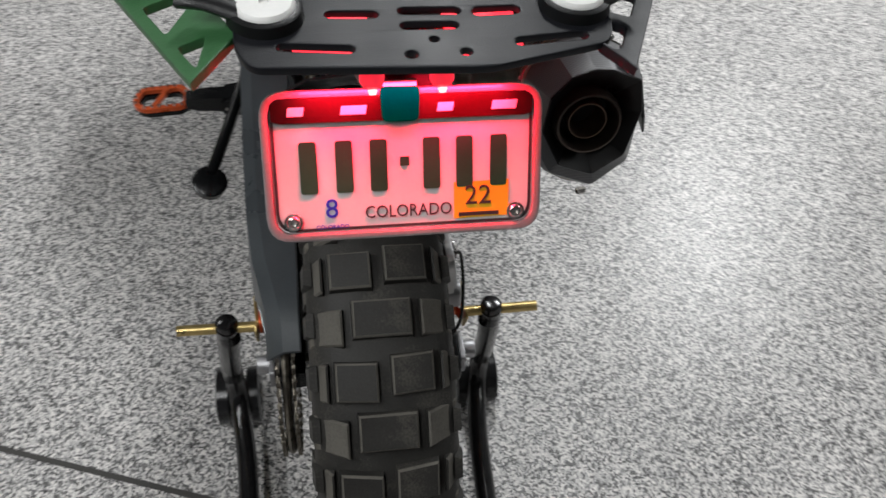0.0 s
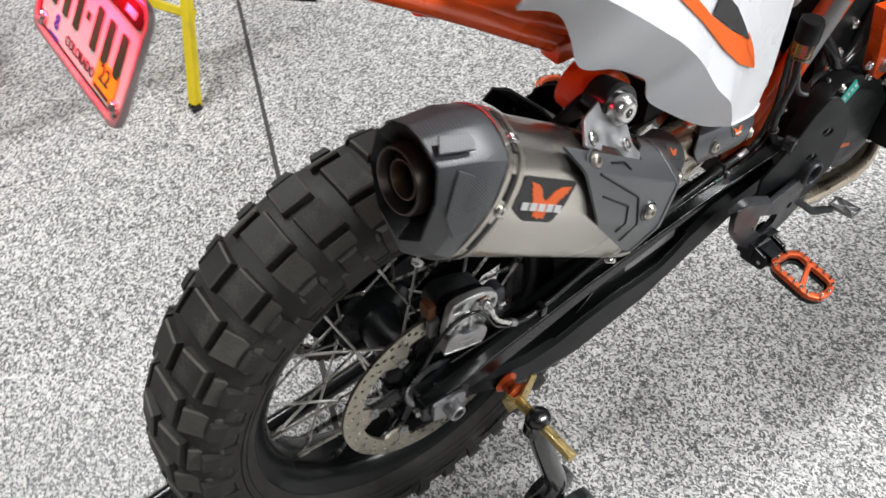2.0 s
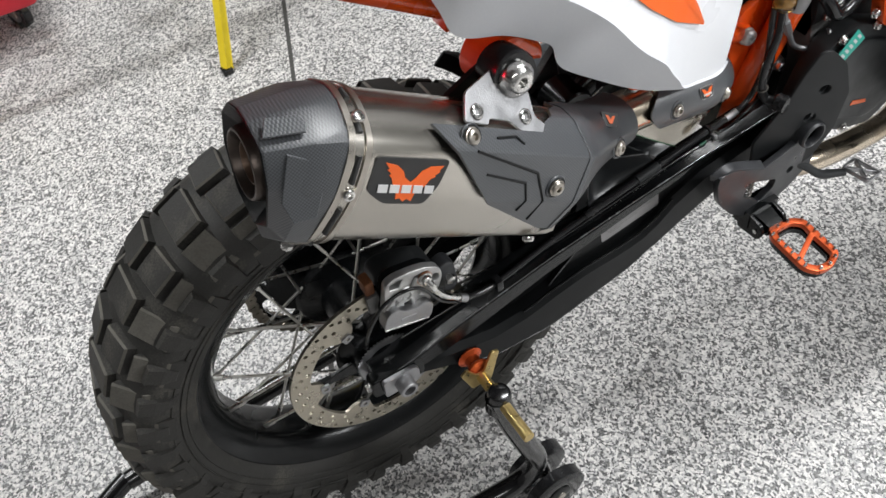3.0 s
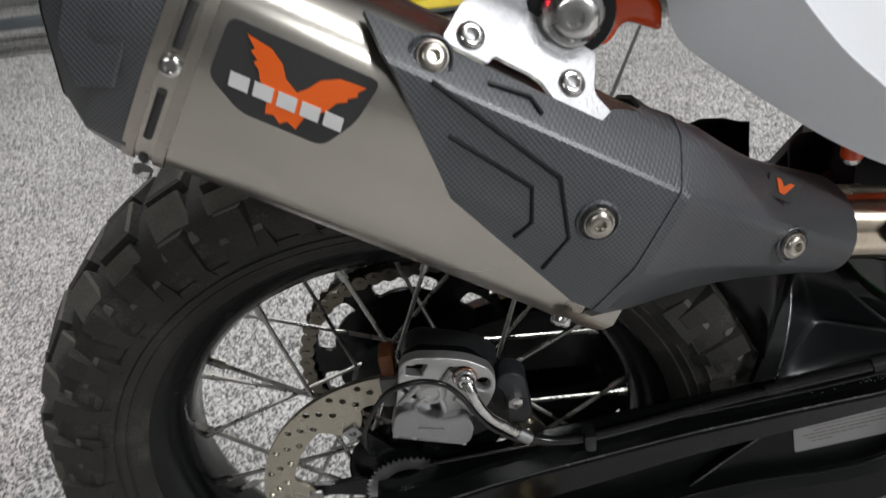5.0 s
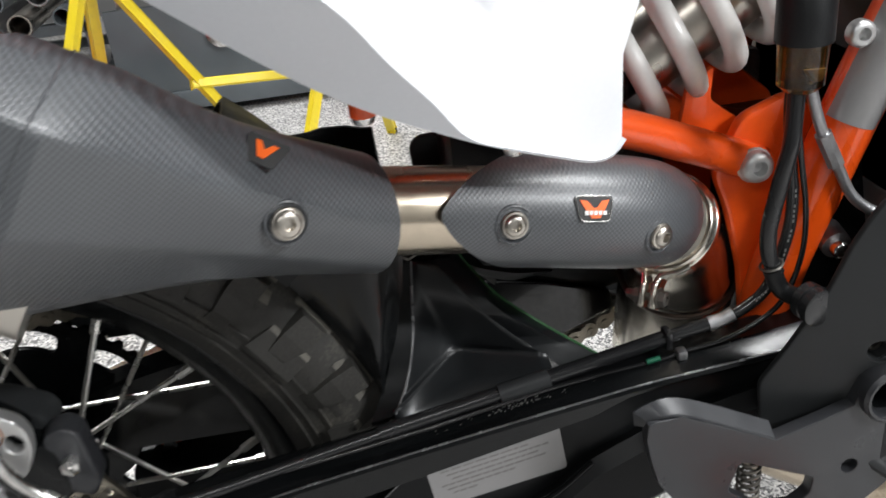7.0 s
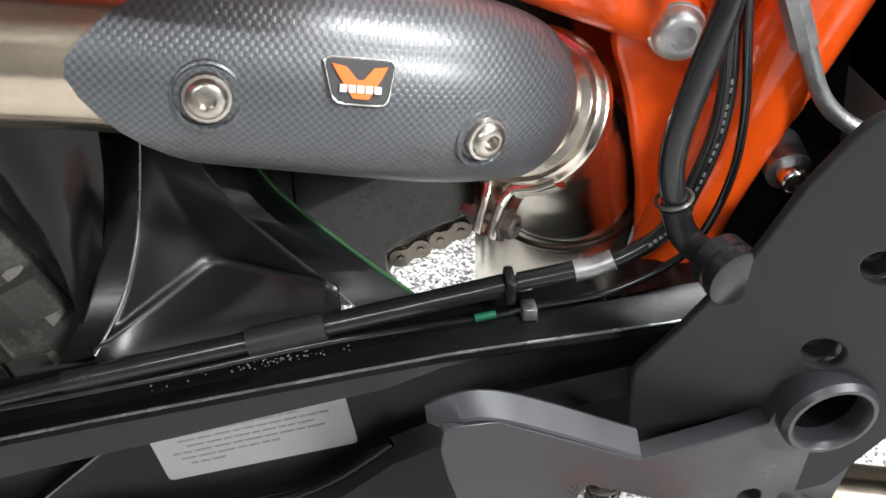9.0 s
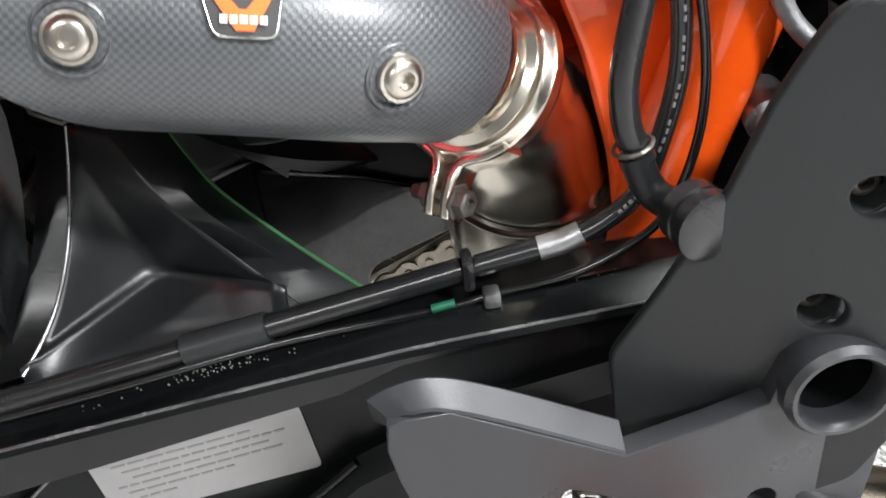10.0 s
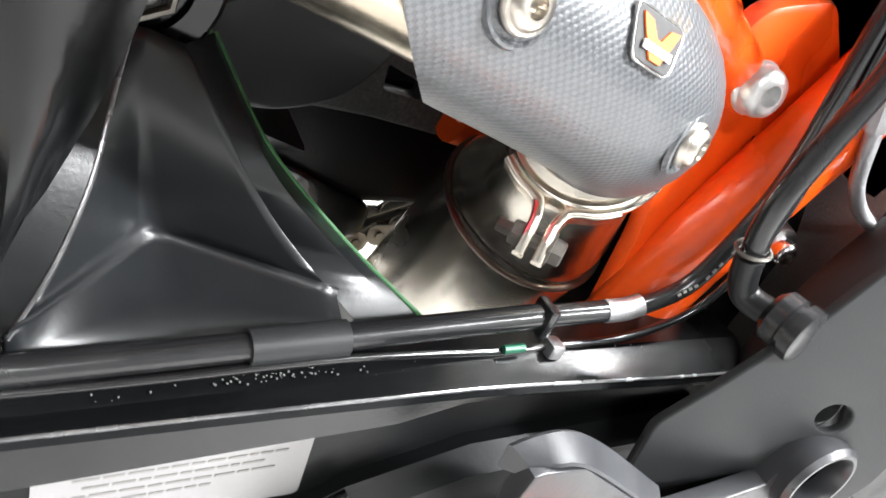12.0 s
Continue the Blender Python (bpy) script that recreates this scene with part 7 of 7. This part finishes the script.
part("cross_bar", tube([(0.17, -0.40, 0.048), (0.12, -0.47, 0.048), (0.0, -0.48, 0.048), (-0.12, -0.47, 0.048), (-0.17, -0.40, 0.048)], 0.0165, 16), GLOSS, stand)
for s in (1, -1):
    part("foot_pad", box(s * 0.12 - 0.02, s * 0.12 + 0.02, -0.49, -0.45, 0.0, 0.034, 0.004), RUBBER_SOFT, stand)

# floor joint
dirx, diry = 0.937, -0.350
jm = Matrix.Translation((-0.55, 0.113, 0)) @ Matrix.Rotation(math.atan2(diry, dirx), 4, "Z")
j = finish(box(-3.4, 3.6, -0.0052, 0.0052, -0.004, 0.0008, 0, m=jm), "trim", pbr("joint_filler", (0.06, 0.058, 0.055), 0.85))
tagged(j, "dark filled control joint in the floor", "floor joint", kind="structure")

# ---- things standing round the motorcycle ----
DARKGREY = pbr("grey_sheet_steel", (0.10, 0.115, 0.125), 0.42, 0.2, var=0.15, scale=8, bump=0.08)
REDPAD = pbr("red_vinyl", (0.50, 0.015, 0.03), 0.4, var=0.12, scale=12, bump=0.1)
CARD = pbr("cardboard", (0.42, 0.28, 0.16), 0.8, var=0.1, bump=0.2)


def beam(a, b, w, name, mat, parent, label=""):
    """A square steel tube between two points, with soft edges."""
    a, b = Vector(a), Vector(b)
    d = b - a
    m = Matrix.Translation((a + b) / 2) @ turn_to(d)
    return part(name, soften(box(-w / 2, w / 2, -w / 2, w / 2, -d.length / 2, d.length / 2, 0, m=m), 0.003, 1), mat, parent, label)


def caster(x, y, top, parent, r=0.045, turn=0.0):
    c = Matrix.Translation((x, y, r)) @ Matrix.Rotation(radians(turn), 4, "Z")
    w = part("caster_wheel", lathe([(-0.012, 0.012), (-0.013, r * 0.86), (-0.009, r), (0.009, r), (0.013, r * 0.86), (0.012, 0.012)], 28, "x"), RUBBER_SOFT, parent, m=c)
    part("caster_hub", disc_stack([(-0.014, r * 0.5), (0.014, r * 0.5)], 20, turn_to((1, 0, 0))), ALU, w)
    for s in (-1, 1):
        part("caster_fork", soften(box(s * 0.018 - 0.0015, s * 0.018 + 0.0015, -0.012, 0.012, 0.0, top - r, 0, m=c), 0.001, 1), STEEL, parent)
    part("caster_plate", box(x - 0.03, x + 0.03, y - 0.03, y + 0.03, top - 0.004, top, 0.001), STEEL, parent)


trestle = thing("trestle", (-1.5, 0, 0), "yellow painted steel tube trestle with splayed legs", "trestle")
A1, A2 = (-1.410, 0.350, 0.560), (-1.420, -0.170, 0.620)
beam(A1, A2, 0.034, "top_bar", YELLOW, trestle)
for a, foot in ((A1, (-1.109, 0.153, 0.0)), (A1, (-1.846, 0.446, 0.0)), (A2, (-1.297, -0.400, 0.0)), (A2, (-1.900, -0.340, 0.0))):
    f = Vector(foot)
    beam(a, f + (Vector(a) - f).normalized() * 0.012, 0.019, "leg", YELLOW, trestle)
    part("foot_cap", box(f.x - 0.013, f.x + 0.013, f.y - 0.013, f.y + 0.013, 0.0, 0.014, 0.002), RUBBER_SOFT, trestle)
beam((-1.47, -0.02, 0.318), (-1.615, 0.392, 0.265), 0.022, "brace", YELLOW, trestle)
beam((-1.425, -0.160, 0.610), (-1.500, 0.060, 0.205), 0.021, "brace", YELLOW, trestle)
beam((-1.500, 0.060, 0.196), (-1.220, 0.235, 0.175), 0.021, "brace", YELLOW, trestle)

creeper = thing("mechanics_creeper", (-1.6, -0.4, 0), "low red padded mechanics creeper on black casters", "creeper")
part("frame", soften(sheet(rounded([(-1.95, -0.62), (-1.36, -0.62), (-1.36, -0.56), (-1.90, -0.56), (-1.90, -0.24), (-1.62, -0.24), (-1.62, -0.20), (-1.95, -0.20)], 0.02), 0.03, (), 0.004, Matrix.Translation((0, 0, 0.105))), 0.001), PLASTIC, creeper)
part("pad", sheet(rounded([(-1.93, -0.58), (-1.52, -0.58), (-1.50, -0.16), (-1.93, -0.16)], 0.03), 0.05, (), 0.012, Matrix.Translation((0, 0, 0.145))), REDPAD, creeper, "red vinyl pad")
for cx_, cy_, tr in ((-1.385, -0.59, 40), (-1.92, -0.59, 10), (-1.92, -0.23, 70), (-1.64, -0.22, 120)):
    caster(cx_, cy_, 0.090, creeper, 0.040, tr)

trolley = thing("parts_trolley", (-2.3, 1.1, 0), "low black steel trolley heaped with hoses and parts", "trolley")
part("deck", box(-2.62, -2.02, 0.42, 1.75, 0.115, 0.165, 0.006), PLASTIC, trolley)
for s_, y_ in ((0, 0.44), (1, 1.73)):
    part("end_board", box(-2.60, -2.04, y_ - 0.015, y_ + 0.015, 0.165, 0.42, 0.004), DARKGREY, trolley)
for cx_, cy_, tr in ((-2.07, 0.50, 20), (-2.07, 1.22, 75), (-2.57, 0.50, 0), (-2.57, 1.68, 40)):
    caster(cx_, cy_, 0.115, trolley, 0.042, tr)
rng = random.Random(11)
for i in range(7):
    y_, z_ = 0.55 + 0.16 * i, 0.185
    pts = [(-2.10 - 0.05 * (i % 3), y_, z_)]
    for j in range(7):
        pts.append((-2.16 + rng.uniform(-0.12, 0.12), y_ + 0.07 * j + rng.uniform(-0.04, 0.04), z_ + rng.uniform(0.0, 0.10)))
    h = finish(tube(pts, rng.choice((0.009, 0.012, 0.015)), 10, 5), "loose_hose", (RUBBER_SOFT, REDPLASTIC, RUBBER_SOFT, PLASTIC)[i % 4])
    tagged(h, "coiled red rubber hose heaped on the trolley" if i % 4 == 1 else "coiled black rubber hose heaped on the trolley", "hose", "hoses on the trolley")
casting = thing("engine_casting", (-2.2, 0.62, 0.17), "bare aluminium engine casting lying on the trolley", "engine part")
part("crankcase", soften(loft([[Vector((-2.20 + x, y, 0.166 + z)) for x, z in ((-0.09, 0), (0.09, 0), (0.11, 0.06), (0.07, 0.14), (-0.06, 0.15), (-0.10, 0.07))] for y in (0.52, 0.58, 0.70)]), 0.012, 2), ALU, casting)
part("bore", lathe([(0.0, 0.040), (0.05, 0.040), (0.05, 0.032), (0.0, 0.032)], 28, "z", (-2.19, 0.62, 0.30)), CHROME, casting)
for k_ in range(5):
    bolt((-2.10 + 0.008, 0.535 + 0.035 * k_, 0.24), (1, 0, 0.2), casting, 0.008, 0.01)
tagged(finish(soften(box(-2.45, -2.15, 1.10, 1.38, 0.166, 0.36, 0.0), 0.004, 1), "cardboard_box", CARD), "small plain cardboard box on the trolley", "box")
redbox = thing("tool_box", (-2.3, 0.9, 0.17), "red steel tool box with dark lid on the trolley", "tool box")
part("body", box(-2.50, -2.24, 0.80, 1.06, 0.166, 0.30, 0.008), REDPLASTIC, redbox)
part("lid", box(-2.51, -2.23, 0.79, 1.07, 0.301, 0.335, 0.008), PLASTIC, redbox)
part("handle", tube([(-2.37, 0.86, 0.336), (-2.37, 0.88, 0.365), (-2.37, 0.98, 0.365), (-2.37, 1.00, 0.336)], 0.006, 10), STEEL, redbox)

lift = thing("lift_table", (-2.6, 0.0, 0), "blue-grey steel lift table with black strut and rollers", "lift table")
part("base", box(-2.95, -2.25, -0.42, 0.36, 0.03, 0.09, 0.006), DARKGREY, lift)
part("side_plate", box(-2.28, -2.26, -0.36, 0.30, 0.09, 0.36, 0.004), DARKGREY, lift)
part("top", box(-3.00, -2.22, -0.48, 0.40, 0.50, 0.545, 0.006), DARKGREY, lift)
for y_ in (-0.30, 0.04, 0.30):
    part("upright", box(-2.34, -2.29, y_ - 0.018, y_ + 0.018, 0.36, 0.50, 0.003), PLASTIC if y_ > 0 else STEEL, lift)
part("strut", tube([(-2.245, 0.20, 0.10), (-2.245, 0.14, 0.30), (-2.245, 0.12, 0.50)], (0.022, 0.022, 0.012), 16, 1, False), BLACK, lift)
part("roller", disc_stack([(0, 0.045), (0.02, 0.045), (0.024, 0.030), (0.04, 0.028), (0.04, 0.012)], 28, Matrix.Translation((-2.258, -0.02, 0.26)) @ turn_to((1, 0, 0))), CHROME, lift)
part("roller", disc_stack([(0, 0.038), (0.02, 0.038), (0.024, 0.026)], 28, Matrix.Translation((-2.258, 0.27, 0.22)) @ turn_to((1, 0, 0))), RUBBER_SOFT, lift)
for cx_, cy_ in ((-2.90, -0.36), (-2.30, -0.36), (-2.90, 0.30), (-2.30, 0.30)):
    part("foot", disc_stack([(0, 0.03), (0.03, 0.026)], 18, Matrix.Translation((cx_, cy_, 0))), RUBBER_SOFT, lift)
jack = thing("bottle_jack", (-2.1, 0.42, 0), "red hydraulic bottle jack beside the trestle", "jack")
part("base", box(-2.16, -2.04, 0.34, 0.42, 0.0, 0.025, 0.004), REDPLASTIC, jack)
part("cylinder", disc_stack([(0.025, 0.032), (0.15, 0.032), (0.155, 0.026), (0.160, 0.018), (0.20, 0.018)], 24, Matrix.Translation((-2.10, 0.38, 0))), REDPLASTIC, jack)
part("ram", disc_stack([(0.20, 0.013), (0.235, 0.013), (0.236, 0.02), (0.245, 0.02)], 20, Matrix.Translation((-2.10, 0.38, 0))), CHROME, jack)

rack2 = thing("pipe_rack", (-2.7, -1.2, 0), "dark steel pipe rack on casters against the wall", "rack")
for z_ in (0.12, 0.30, 0.50, 0.72):
    beam((-2.42, -2.1, z_), (-2.42, -0.42, z_), 0.035, "rail", DARKGREY if z_ < 0.4 else STEEL, rack2)
    beam((-3.05, -2.1, z_), (-3.05, -0.42, z_), 0.035, "rail", DARKGREY, rack2)
for y_ in (-2.1, -1.25, -0.44):
    for x_ in (-2.42, -3.05):
        beam((x_, y_, 0.10), (x_, y_, 0.78), 0.035, "post", DARKGREY, rack2)
    for z_ in (0.12, 0.50):
        beam((-3.05, y_, z_), (-2.42, y_, z_), 0.03, "cross_rail", DARKGREY, rack2)
for x_, y_, tr in ((-2.42, -1.10, 20), (-2.42, -2.05, 60), (-3.05, -0.50, 0), (-3.05, -2.05, 0)):
    caster(x_, y_, 0.105, rack2, 0.048, tr)
for i in range(9):
    y_, z_ = -0.92 + 0.105 * (i % 5) + 0.05 * (i // 5), 0.345 + 0.075 * (i // 5) + 0.004 * (i % 2)
    t_ = thing("steel_pipe", (-2.5, y_, z_), "cut length of grey steel pipe lying on the rack", "pipe", "pipes on the rack")
    r_ = (0.036, 0.030, 0.034)[i % 3]
    part("pipe", lathe([(-3.15, r_), (-2.36 + 0.03 * (i % 4), r_), (-2.36 + 0.03 * (i % 4), r_ - 0.005), (-3.15, r_ - 0.005)], 28, "x", (0, y_, z_)), (STEEL, DARKGREY, ALU)[i % 3], t_)
